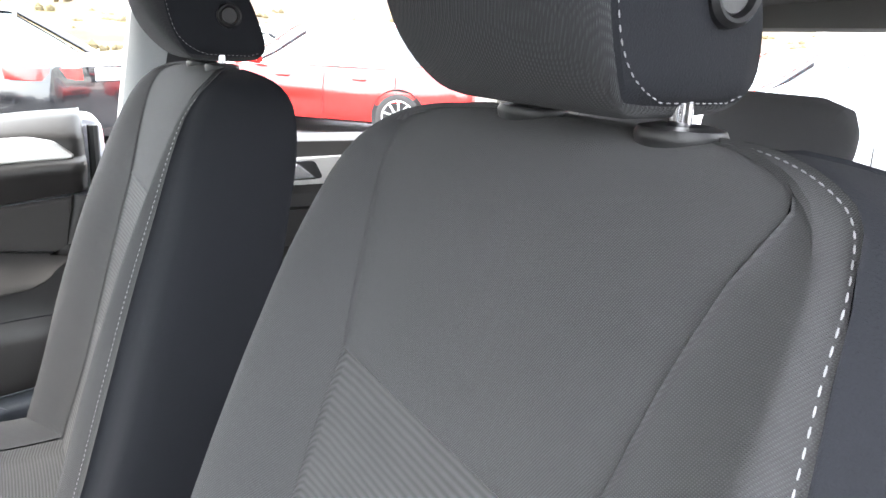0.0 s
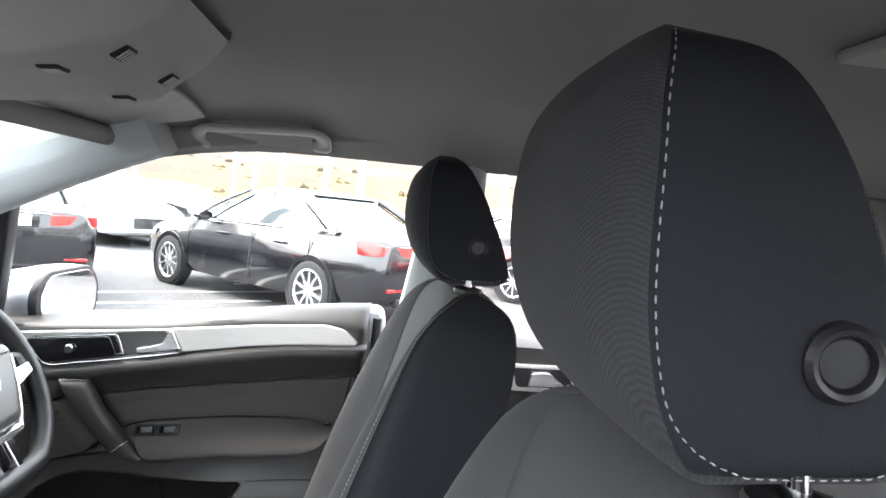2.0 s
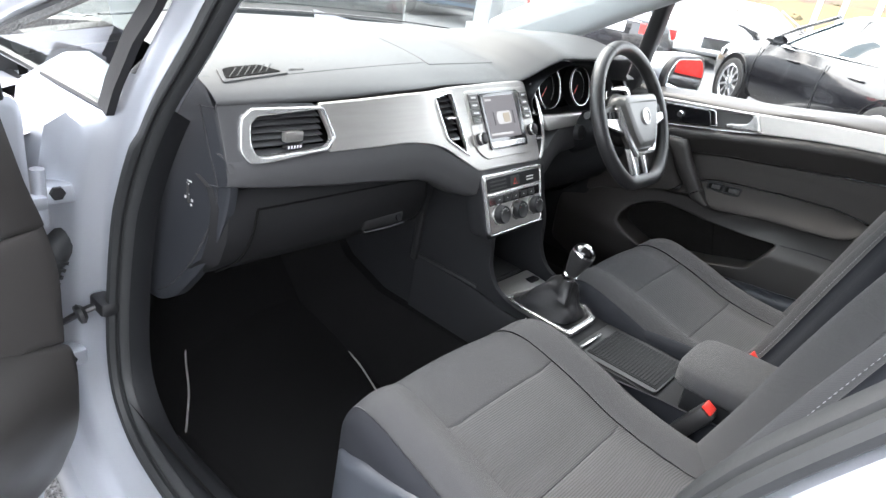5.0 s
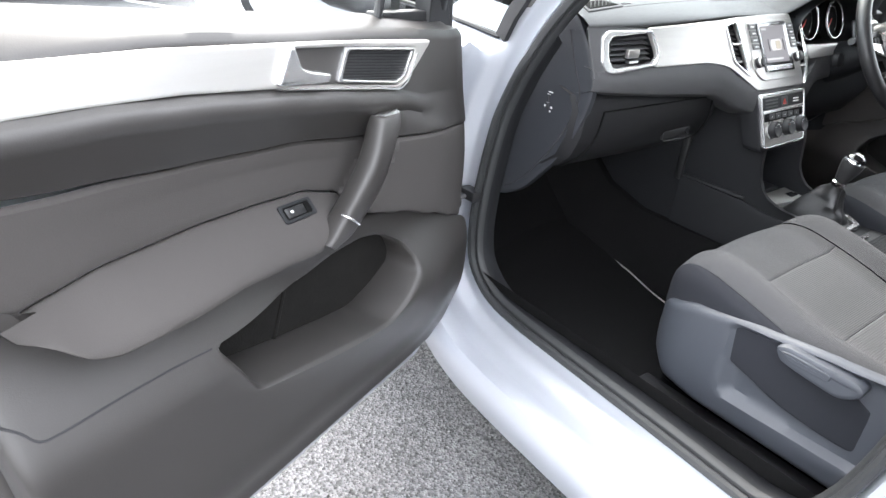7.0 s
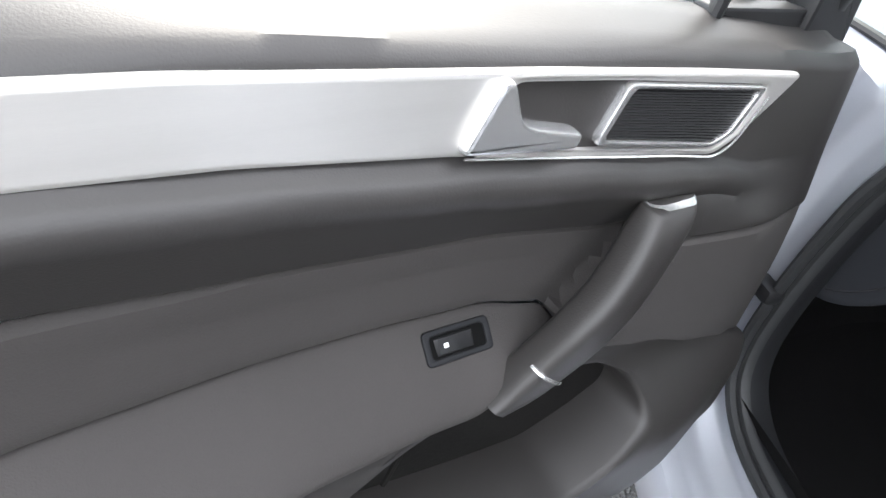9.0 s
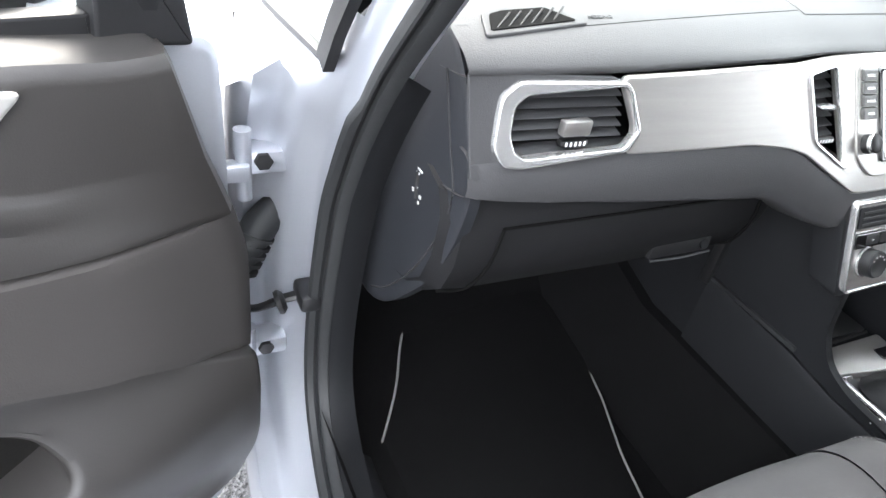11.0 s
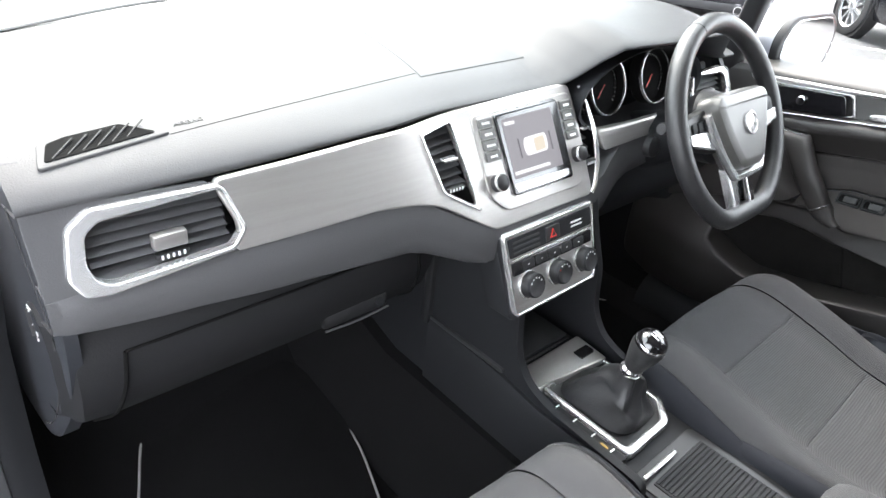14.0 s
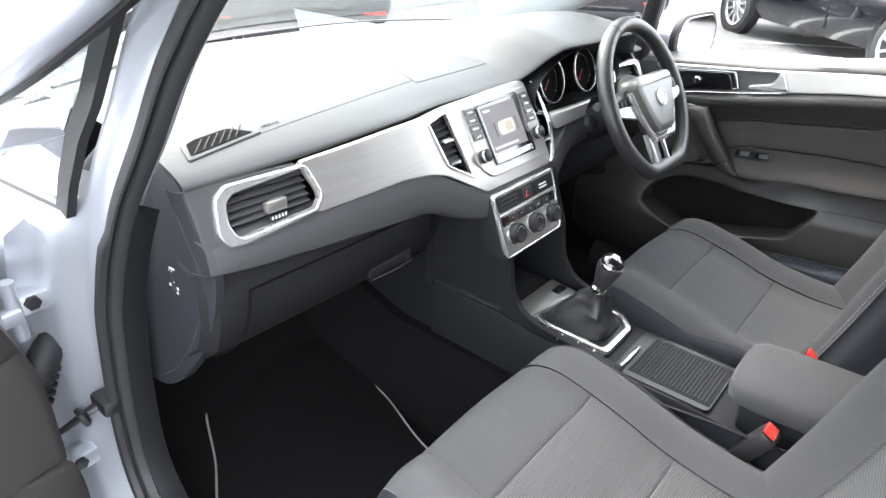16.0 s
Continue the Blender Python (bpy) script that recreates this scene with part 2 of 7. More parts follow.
def plate(outline, thick, m, edge=0.002, bm=None, holes=(), fit=None):
    """A flat piece with rounded rim: outline in x, y of m, its face at z = thick. fit maps each finished point."""
    b = bmesh.new()

    def ringof(pts, z, inset, hole):
        out = []
        n = len(pts)
        area = sum(pts[i - 1][0] * pts[i][1] - pts[i][0] * pts[i - 1][1] for i in range(n))
        sg = (1 if area > 0 else -1) * (-1 if hole else 1)
        for i in range(n):
            d = Vector(pts[(i + 1) % n]) - Vector(pts[i - 1])
            d = d.normalized() if d.length > 1e-9 else Vector((1, 0))
            out.append(b.verts.new((pts[i][0] - d.y * sg * inset, pts[i][1] + d.x * sg * inset, z)))
        return out
    top_edges, tops = [], []
    for k, pts in enumerate((outline, *holes)):
        h = k > 0
        rs = [ringof(pts, 0, 0, h), ringof(pts, thick - edge, 0, h), ringof(pts, thick - 0.3 * edge, 0.3 * edge, h), ringof(pts, thick, edge, h), ringof(pts, thick, 1.4 * edge, h)]
        n = len(pts)
        for a, c in zip(rs, rs[1:]):
            for i in range(n):
                b.faces.new((a[i - 1], a[i], c[i], c[i - 1]))
        tops.append(rs[-1])
        for i in range(n):
            top_edges.append(b.edges.get((rs[-1][i - 1], rs[-1][i])))
    if len(holes) == 1 and len(holes[0]) == len(outline):
        n = len(outline)
        k = min(range(n), key=lambda j: sum((tops[0][i].co - tops[1][(i + j) % n].co).length for i in range(0, n, 3)))
        for i in range(n):
            b.faces.new((tops[0][i - 1], tops[0][i], tops[1][(i + k) % n], tops[1][(i + k - 1) % n]))
    elif holes:
        bmesh.ops.triangle_fill(b, use_beauty=True, use_dissolve=False, edges=top_edges)
        bmesh.ops.delete(b, geom=[f for f in b.faces if len(f.verts) == 3 and any(inside(f.calc_center_median(), h) for h in holes)], context="FACES_ONLY")
    else:
        b.faces.new(rs[-1])
    if m is not None:
        bmesh.ops.transform(b, matrix=m, verts=b.verts)
    if fit:
        for v in b.verts:
            v.co = fit(v.co)
    return merge(bm, b)


def ringplate(outer, inner, thick, m, edge=0.0015, fit=None):
    return plate(outer, thick, m, edge, None, (inner,), fit)


def patch(f, u0, u1, v0, v1, nu, nv, puff=0.0, rim=0.012, back=0.004, bm=None, su=0.5, sv=0.7):
    """An upholstered panel on the surface f(u, v): swelling in its middle, its rim turned in. su, sv: rough size of the panel, in metres."""
    bm = bm or bmesh.new()
    us = [0, rim * 0.15 / su, rim * 0.5 / su] + [rim / su + (1 - 2 * rim / su) * i / nu for i in range(nu + 1)] + [1 - rim * 0.5 / su, 1 - rim * 0.15 / su, 1]
    vs = [0, rim * 0.15 / sv, rim * 0.5 / sv] + [rim / sv + (1 - 2 * rim / sv) * i / nv for i in range(nv + 1)] + [1 - rim * 0.5 / sv, 1 - rim * 0.15 / sv, 1]
    grid = []
    for a in us:
        row = []
        for c in vs:
            u, v = u0 + (u1 - u0) * a, v0 + (v1 - v0) * c
            p = Vector(f(u, v))
            e = 1e-3
            du, dv = Vector(f(u + e, v)) - Vector(f(u - e, v)), Vector(f(u, v + e)) - Vector(f(u, v - e))
            nn = du.cross(dv)
            nn = nn.normalized() if nn.length > 1e-12 else Vector((0, 0, 0))
            d = min(a * su, (1 - a) * su, c * sv, (1 - c) * sv)
            k = math.sqrt(max(0, 1 - (1 - min(1, d / rim)) ** 2))
            row.append(bm.verts.new(p + nn * (-back + (back + 0.0) * k + puff * math.sin(math.pi * a) * math.sin(math.pi * c))))
        grid.append(row)
    for r, s in zip(grid, grid[1:]):
        for i in range(len(r) - 1):
            bm.faces.new((r[i], r[i + 1], s[i + 1], s[i]))
    return bm


def line(u, pts):
    if u <= pts[0][0]:
        return pts[0][1]
    for (a, p), (b, q) in zip(pts, pts[1:]):
        if u <= b:
            return p + (q - p) * ease(u, a, b) * 0.5 + (q - p) * 0.5 * (u - a) / (b - a)
    return pts[-1][1]


def stitches(pts, length, gap, r, bm=None):
    """A row of short thread stitches along pts."""
    bm = bm or bmesh.new()
    p = [Vector(q) for q in pts]
    run, start = 0.0, 0.0
    cum = [0.0]
    for a, b in zip(p, p[1:]):
        cum.append(cum[-1] + (b - a).length)

    def at(s):
        for i in range(len(p) - 1):
            if cum[i + 1] >= s:
                return p[i].lerp(p[i + 1], (s - cum[i]) / max(1e-9, cum[i + 1] - cum[i]))
        return p[-1]
    s = 0.0
    while s + length < cum[-1]:
        tube([at(s), at(s + length * 0.5), at(s + length)], [r * 0.6, r, r * 0.6], 5, None, bm)
        s += length + gap
    return bm


def words(name, text, size, m, material, parent, label=""):
    """Raised lettering as a mesh."""
    cu = bpy.data.curves.new(name, "FONT")
    cu.body, cu.size, cu.extrude = text, size, 0.0004
    cu.align_x = cu.align_y = "CENTER"
    tmp = bpy.data.objects.new("tmp", cu)
    scene.collection.objects.link(tmp)
    me = bpy.data.meshes.new_from_object(tmp.evaluated_get(bpy.context.evaluated_depsgraph_get()))
    bpy.data.objects.remove(tmp)
    me.transform(m)
    me.materials.clear()
    me.materials.append(material)
    ob = new(name, me)
    ob.parent = parent
    return tagged(ob, label)


def basis(o, x, y, z):
    """A pose from an origin and three axes."""
    m = Matrix.Identity(4)
    for k, v in enumerate((x, y, z)):
        m.col[k][0:3] = Vector(v).normalized()
    m.col[3][0:3] = o
    return m

# ---- ground and distance ----
ASPHALT = mat("worn asphalt", (0.082, 0.082, 0.084), 0.85, 0, 0.35, 3, 1.0, 220, 0.4)
nt = ASPHALT.node_tree
vor = nt.nodes.new("ShaderNodeTexVoronoi")
vor.inputs["Scale"].default_value = 170
nt.links.new(nt.nodes["Texture Coordinate"].outputs["Object"], vor.inputs["Vector"])
vb = nt.nodes.new("ShaderNodeBump")
vb.inputs["Strength"].default_value, vb.inputs["Distance"].default_value = 1.0, 0.004
nt.links.new(vor.outputs["Distance"], vb.inputs["Height"])
nt.links.new(vb.outputs[0], nt.nodes["Principled BSDF"].inputs["Normal"])
vr = nt.nodes.new("ShaderNodeMapRange")
vr.inputs[3].default_value, vr.inputs[4].default_value = 0.15, 2.05
nt.links.new(vor.outputs["Color"], vr.inputs[0])
vs_ = nt.nodes.new("ShaderNodeVectorMath")
vs_.operation = "SCALE"
nt.links.new(nt.nodes["Principled BSDF"].inputs["Base Color"].links[0].from_socket, vs_.inputs[0])
nt.links.new(vr.outputs[0], vs_.inputs["Scale"])
nt.links.new(vs_.outputs[0], nt.nodes["Principled BSDF"].inputs["Base Color"])
bm = bmesh.new()
bmesh.ops.create_grid(bm, x_segments=40, y_segments=40, size=400)
ground = tagged(part("ground", bm, ASPHALT), "worn grey asphalt of a car park", "ground", kind="structure")

# ---- body shell ----
JAMB = [(-0.775, -0.50, 0.405), (-0.77, -0.30, 0.410), (-0.762, -0.08, 0.410), (-0.752, 0.06, 0.408), (-0.743, 0.15, 0.418), (-0.736, 0.215, 0.458), (-0.733, 0.240, 0.52), (-0.732, 0.241, 0.61), (-0.730, 0.231, 0.71),
        (-0.728, 0.215, 0.80), (-0.725, 0.200, 0.85), (-0.722, 0.172, 0.915), (-0.716, 0.125, 1.0), (-0.712, 0.048, 1.095), (-0.708, -0.030, 1.195), (-0.698, -0.135, 1.30), (-0.68, -0.26, 1.375), (-0.655, -0.45, 1.42),
        (-0.65, -0.66, 1.445), (-0.655, -0.81, 1.43), (-0.68, -0.865, 1.34), (-0.72, -0.835, 1.20), (-0.748, -0.755, 1.08), (-0.762, -0.695, 0.98), (-0.768, -0.668, 0.90), (-0.773, -0.652, 0.81), (-0.776, -0.640, 0.72), (-0.78, -0.625, 0.60), (-0.78, -0.60, 0.50), (-0.78, -0.56, 0.425)]


def sweep_jamb(profile, n=110, side=1):
    """Sweeps (outward in the opening's plane, outward from the car) round the door opening."""
    p = curve_pts(JAMB + [JAMB[0]], n)[:-1]
    c = Vector((0, -0.33, 0.9))
    rings = []
    for i, q in enumerate(p):
        d = p[(i + 1) % n] - p[i - 1]
        o = Vector((0, d.z, -d.y)).normalized()
        if o.dot(Vector((0, q.y - c.y, q.z - c.z))) < 0:
            o = -o
        front = ease(q.y, -0.40, -0.30)
        reach = 0.20 - 0.150 * ease(q.z, 0.93, 1.0) * front
        proud = 0.10 - 0.088 * ease(q.z, 0.87, 0.95) * front
        lip = -0.012 if q.z > 0.98 and len(profile) == 5 else -1
        rings.append([((q.x - max(min(b, proud), lip)) * side, q.y + o.y * min(a, reach), q.z + o.z * min(a, reach)) for a, b in profile])
    return loft(rings, False, False, None, True)


shell = thing("car_body", "silver car body shell around the open passenger door", "car body", kind="structure")
part("door_jamb", sweep_jamb([(-0.004, -0.03), (0.004, -0.004), (0.012, 0.004), (0.032, 0.006), (0.040, 0.012), (0.050, 0.036), (0.062, 0.048), (0.082, 0.054), (0.092, 0.062), (0.100, 0.085), (0.125, 0.098), (0.165, 0.098), (0.20, 0.085)]), PAINT, shell, "silver painted door jamb and sill")
part("door_seal", sweep_jamb([(0.003, 0.0), (0.004, 0.010), (0.001, 0.018), (-0.005, 0.021), (-0.011, 0.018), (-0.013, 0.010), (-0.010, 0.004), (-0.016, 0.003), (-0.020, -0.002), (-0.021, -0.010), (-0.013, -0.014)]), RUBBER, shell, "black rubber door seal")
part("jamb_lining", sweep_jamb([(-0.012, -0.004), (-0.017, -0.008), (-0.019, -0.018), (-0.017, -0.034), (-0.012, -0.050)]), DASHLOW, shell, "dark grey plastic sill and pillar lining")

part("striker_plate", box((-0.806, -0.700, 0.815), (0.006, 0.050, 0.040), 0.003), STEELB, shell, "pale steel plate")
part("striker_loop", tube([(-0.806, -0.684, 0.826), (-0.835, -0.684, 0.824), (-0.838, -0.690, 0.818), (-0.838, -0.712, 0.812), (-0.835, -0.718, 0.810), (-0.806, -0.718, 0.808)], 0.0045, 8, 30), CHROME, shell, "bright steel loop")

# floor tub, tunnel and firewall
tub = [(-0.74, 0.46), (-0.70, 0.36), (-0.60, 0.315), (-0.20, 0.31), (-0.14, 0.40), (-0.09, 0.46), (0.09, 0.46), (0.14, 0.40), (0.20, 0.31), (0.60, 0.315), (0.70, 0.36), (0.74, 0.46)]
rings = []
for y, lift, sq in ((-2.3, 0.10, 1.0), (-1.3, 0.10, 1.0), (-1.15, 0.0, 1.0), (0.25, 0.0, 1.0), (0.38, 0.04, 1.0), (0.52, 0.16, 0.97), (0.66, 0.36, 0.95), (0.70, 0.50, 0.95)):
    rings.append([(x * sq, y, max(z, 0.31) + lift if lift < 0.3 else z + lift) for x, z in tub])
part("floor_carpet", loft(rings, False, False), CARPET, shell, "black carpet of the footwell")
part("firewall", box((0, 0.74, 0.68), (1.5, 0.03, 0.64), 0.01), BLACK, shell)

# roof lining: a shallow dome over the cabin
def roof_z(x, y):
    arch = 1.478 - 0.085 * (abs(x) / 0.66) ** 7
    return arch - 0.22 * ease(y, -0.55, 0.25) ** 1.3 * 0.62 - 0.10 * ease(-y, 1.4, 2.5)


bm = bmesh.new()
g = []
for i in range(33):
    x = -0.66 + 1.32 * i / 32
    g.append([bm.verts.new((x * (1 - 0.10 * ease(-y, 1.2, 2.4)), y, roof_z(x, y))) for y in [-2.35 + 2.27 * j / 40 for j in range(41)]])
for a, b in zip(g, g[1:]):
    for j in range(40):
        bm.faces.new((a[j], a[j + 1], b[j + 1], b[j]))
tagged(part("ceiling", bm, HEADL), "grey cloth headliner of the car roof", "headliner", kind="structure")
bm = bmesh.new()
g = []
for i in range(17):
    x = -0.70 + 1.40 * i / 16
    g.append([bm.verts.new((x, y, roof_z(x * 0.94, y) + 0.05)) for y in [-2.4 + 2.33 * j / 20 for j in range(21)]])
for a, b in zip(g, g[1:]):
    for j in range(20):
        bm.faces.new((a[j], a[j + 1], b[j + 1], b[j]))
part("roof_panel", bm, PAINT, shell, "silver painted roof panel")


def rail(name, pts, w, h, material, label="", side=1, n=24):
    """A pillar or rail of rounded section w wide, h deep, along pts, mirrored for side = -1."""
    p = curve_pts([(x * side, y, z) for x, y, z in pts], n)
    rings = []
    for i, q in enumerate(p):
        d = (p[min(i + 1, n)] - p[max(i - 1, 0)]).normalized()
        a = d.cross(Vector((side, 0, 0.25))).normalized()
        b = d.cross(a)
        t = i / n
        ww = w if isinstance(w, (int, float)) else w[0] + (w[1] - w[0]) * t
        rings.append([q + a * (ww * 0.5 * (abs(math.cos(k)) ** 0.6) * (1 if math.cos(k) >= 0 else -1)) + b * (h * 0.5 * (abs(math.sin(k)) ** 0.6) * (1 if math.sin(k) >= 0 else -1)) for k in [2 * math.pi * j / 16 for j in range(16)]])
    return part(name, loft(rings), material, shell, label)


# pillars of the driver's side and behind
rail("a_pillar", [(0.72, 0.60, 1.02), (0.655, 0.34, 1.145), (0.60, 0.06, 1.285), (0.57, -0.14, 1.375), (0.55, -0.26, 1.42)], (0.15, 0.13), 0.10, PILLAR, "light grey windscreen pillar trim")
rail("a_pillar", [(0.83, 0.54, 1.02), (0.80, 0.26, 1.145), (0.765, 0.0, 1.285), (0.71, -0.18, 1.39), (0.66, -0.26, 1.43)], (0.06, 0.05), 0.03, PILLAR, "light grey windscreen pillar trim", -1)
rail("quarter_post", [(0.76, 0.13, 0.96), (0.735, 0.10, 1.10), (0.70, 0.07, 1.25)], 0.045, 0.05, BLACK, "black post of the quarter window")
rail("roof_rail", [(0.61, -0.20, 1.385), (0.63, -0.50, 1.435), (0.63, -0.80, 1.455), (0.62, -1.3, 1.43), (0.58, -2.1, 1.36)], 0.05, 0.06, HEADL)
rail("b_pillar", [(0.75, -0.80, 0.70), (0.745, -0.80, 1.0), (0.722, -0.815, 1.22), (0.672, -0.825, 1.43)], (0.20, 0.11), 0.06, PILLAR, "light grey centre pillar trim")
rail("b_pillar", [(0.77, -0.93, 0.40), (0.765, -0.93, 1.0), (0.71, -0.925, 1.22), (0.64, -0.915, 1.43)], (0.30, 0.13), 0.06, PILLAR, "light grey centre pillar trim", -1)
rail("roof_rail", [(0.60, -0.20, 1.40), (0.62, -0.50, 1.455), (0.62, -0.80, 1.47), (0.62, -1.3, 1.44), (0.58, -2.1, 1.36)], 0.04, 0.06, HEADL, "", -1)
for s in (1, -1):
    rail("c_pillar", [(0.74, -1.62, 0.95), (0.70, -1.64, 1.15), (0.60, -1.70, 1.40)], (0.14, 0.14), 0.07, HEADL, "light grey rear pillar trim", s)
    rail("d_pillar", [(0.70, -2.12, 0.95), (0.64, -2.16, 1.15), (0.54, -2.20, 1.36)], (0.22, 0.16), 0.07, HEADL, "light grey tailgate pillar trim", s)
rail("side_panel", [(0.76, -1.4, 0.80), (0.76, -1.8, 0.84), (0.74, -2.3, 0.86)], 0.30, 0.06, DASHLOW, "dark lower side trim", 1)
rail("side_panel", [(0.76, -1.0, 0.80), (0.76, -1.8, 0.84), (0.74, -2.3, 0.86)], 0.30, 0.06, DASHLOW, "dark lower side trim", -1)
for s in (1, -1):
    part("quarter_trim", box((s * 0.705, -1.96, 1.17), (0.04, 0.56, 0.46), 0.015), HEADL, shell, "light grey rear quarter trim")
part("tailgate", box((0, -2.28, 0.62), (1.4, 0.05, 0.62), 0.02), DASHLOW, shell, "dark tailgate lining")
part("tailgate_header", box((0, -2.24, 1.37), (1.16, 0.08, 0.08), 0.02), HEADL, shell)

# windscreen, header and cowl
def screen_pt(a, b):
    """a across from -1 to 1, b from the cowl up to the roof."""
    w = 0.72 - 0.17 * b
    return Vector((a * w, 0.80 - 0.22 * a * a - b * (0.92 - 0.16 * a * a), 1.03 + 0.345 * b - 0.01 * a * a))


bm = bmesh.new()
g = [[bm.verts.new(screen_pt(-1 + 2 * i / 20, j / 10)) for j in range(11)] for i in range(21)]
for a, b in zip(g, g[1:]):
    for j in range(10):
        bm.faces.new((a[j], a[j + 1], b[j + 1], b[j]))
win = part("windscreen", bm, SCREENGLASS, shell, "clear windscreen glass")
win.visible_shadow = False
part("windscreen_edge", tube([screen_pt(-1, b / 8) for b in range(9)], 0.012, 6, 24, tube([screen_pt(1, b / 8) for b in range(9)], 0.012, 6, 24)), BLACK, shell)
part("windscreen_header", tube([screen_pt(-1 + a / 8, 1.0) + Vector((0, -0.012, 0.016)) for a in range(17)], 0.018, 10, 40), HEADL, shell)
part("cowl", tube([screen_pt(-1 + a / 8, 0.0) + Vector((0, 0.03, -0.045)) for a in range(17)], 0.022, 8, 40), BLACK, shell)
rings = []
for i in range(21):
    x = -0.86 + 1.72 * i / 20
    e = (abs(x) / 0.86) ** 3
    rings.append([(x, 0.80 - 0.3 * e, 0.90), (x, 0.95 - 0.2 * e, 0.895), (x, 1.3, 0.85 - 0.05 * e), (x * 0.96, 1.7, 0.76 - 0.08 * e), (x * 0.9, 1.85, 0.66 - 0.1 * e)])
part("bonnet", loft(rings, False, False), PAINT, shell, "silver bonnet beyond the windscreen")
for s in (1, -1):
    rings = []
    for y, w in ((0.30, 0.885), (0.6, 0.90), (1.2, 0.90), (1.7, 0.84)):
        rings.append([(s * 0.80, y, 0.92), (s * (w - 0.03), y, 0.90), (s * w, y, 0.80), (s * w, y, 0.62), (s * (w - 0.02), y, 0.30)])
    part("front_wing", loft(rings, False, False), PAINT, shell, "silver front wing")

# ---- dashboard ----
dash = thing("dashboard", "dark grey dashboard with a brushed warm grey trim band", "dashboard")


def dash_y(x, z):
    """Front face of the trim band: the middle stack stands nearer to the seats."""
    k = ease(abs(x), 0.13, 0.25)
    return (0.018 + (z - 0.88) * (0.60 if z > 0.88 else 0.36)) * (1 - k) + (0.045 + (z - 0.93) * 0.42 + 0.01 * ease(abs(x), 0.3, 0.65)) * k


def top_profile(x):
    e = (abs(x) / 0.72) ** 3
    hood = ease(x, 0.09, 0.20) * (1 - ease(x, 0.50, 0.62))
    p = [(0.82 - 0.26 * e, 1.015), (0.66 - 0.2 * e, 1.040), (0.46, 1.052), (0.30, 1.050), (0.20, 1.044), (0.145, 1.036), (0.105, 1.026), (0.087, 1.021), (0.081, 1.016), (0.092, 1.010), (0.14, 1.002)]
    out = []
    for i, (y, z) in enumerate(p):
        t = max(0, 1 - abs(y - 0.14) / 0.42)
        out.append((x, y - 0.045 * hood * ease(i, 2, 6) + 0.016 * (1 - ease(abs(x), 0.13, 0.27)) * ease(i, 4, 7), z + hood * 0.065 * ease(t, 0, 0.9) - 0.010 * ease(-x, 0.18, 0.5) * ease(i, 5, 8)))
    return out


xs = [-0.658, -0.655, -0.645] + [-0.62 + 1.24 * i / 40 for i in range(41)] + [0.645, 0.655, 0.658]


def top_z(x, y):
    """Height of the dash top over a place of the plan."""
    p = curve_pts(top_profile(x), 30)
    for a, b in zip(p, p[1:]):
        if b.y <= y <= a.y:
            return a.z + (b.z - a.z) * (a.y - y) / max(1e-6, a.y - b.y)
    return p[0].z if y > p[0].y else p[14].z


def on_top(v):
    return Vector((v.x, v.y, top_z(v.x, v.y) + v.z))


part("top_pad", loft([curve_pts(top_profile(x), 30) for x in xs], False, False), DASH, dash, "grained dark grey dash top")


def low_profile(x):
    k = 1 - ease(abs(x), 0.12, 0.26)
    z0 = 0.934 - 0.055 * k
    e = 0.010 * ease(abs(x), 0.635, 0.66)
    h = z0 - line(abs(x), [(0.0, 0.809), (0.12, 0.812), (0.25, 0.857), (0.43, 0.871), (0.55, 0.882), (0.65, 0.894)])
    yb = dash_y(x, z0)
    return [(x, yb + a + e * (b > 0.1), z0 + d - h * b) for a, b, d in ((0.020, 0, 0.003), (0.008, 0, 0.002), (-0.006, 0, -0.003), (-0.014, 0.30, 0), (-0.019, 0.70, 0), (-0.017, 0.92, 0), (-0.011, 1, 0), (0.002, 1, -0.005), (0.034, 1, -0.012))]


part("lower_pad", loft([low_profile(x) for x in [-0.657, -0.654, -0.645] + [-0.62 + 1.24 * i / 40 for i in range(41)] + [0.645, 0.654, 0.657]], False, False), DASH, dash, "grained dark grey lower dash pad")
TM = Matrix(((1, 0, 0, 0), (0, 0, -1, 0), (0, 1, 0, 0), (0, 0, 0, 1)))


def on_dash(v):
    """From a flat layout (x, height, proud) onto the dash face."""
    return Vector((v.x, dash_y(v.x, v.y) - v.z, v.y))


def dplate(outline, thick, edge=0.0015, holes=(), dep=0.0):
    return plate(outline, thick, None, edge, None, holes, lambda v: on_dash(Vector((v.x, v.y, v.z + dep))))


def dense(pts, step=0.02):
    out = []
    for i in range(len(pts)):
        a, b = Vector(pts[i - 1]), Vector(pts[i])
        n = max(1, int((b - a).length / step))
        out += [tuple(a.lerp(b, k / n)) for k in range(1, n + 1)]
    return out


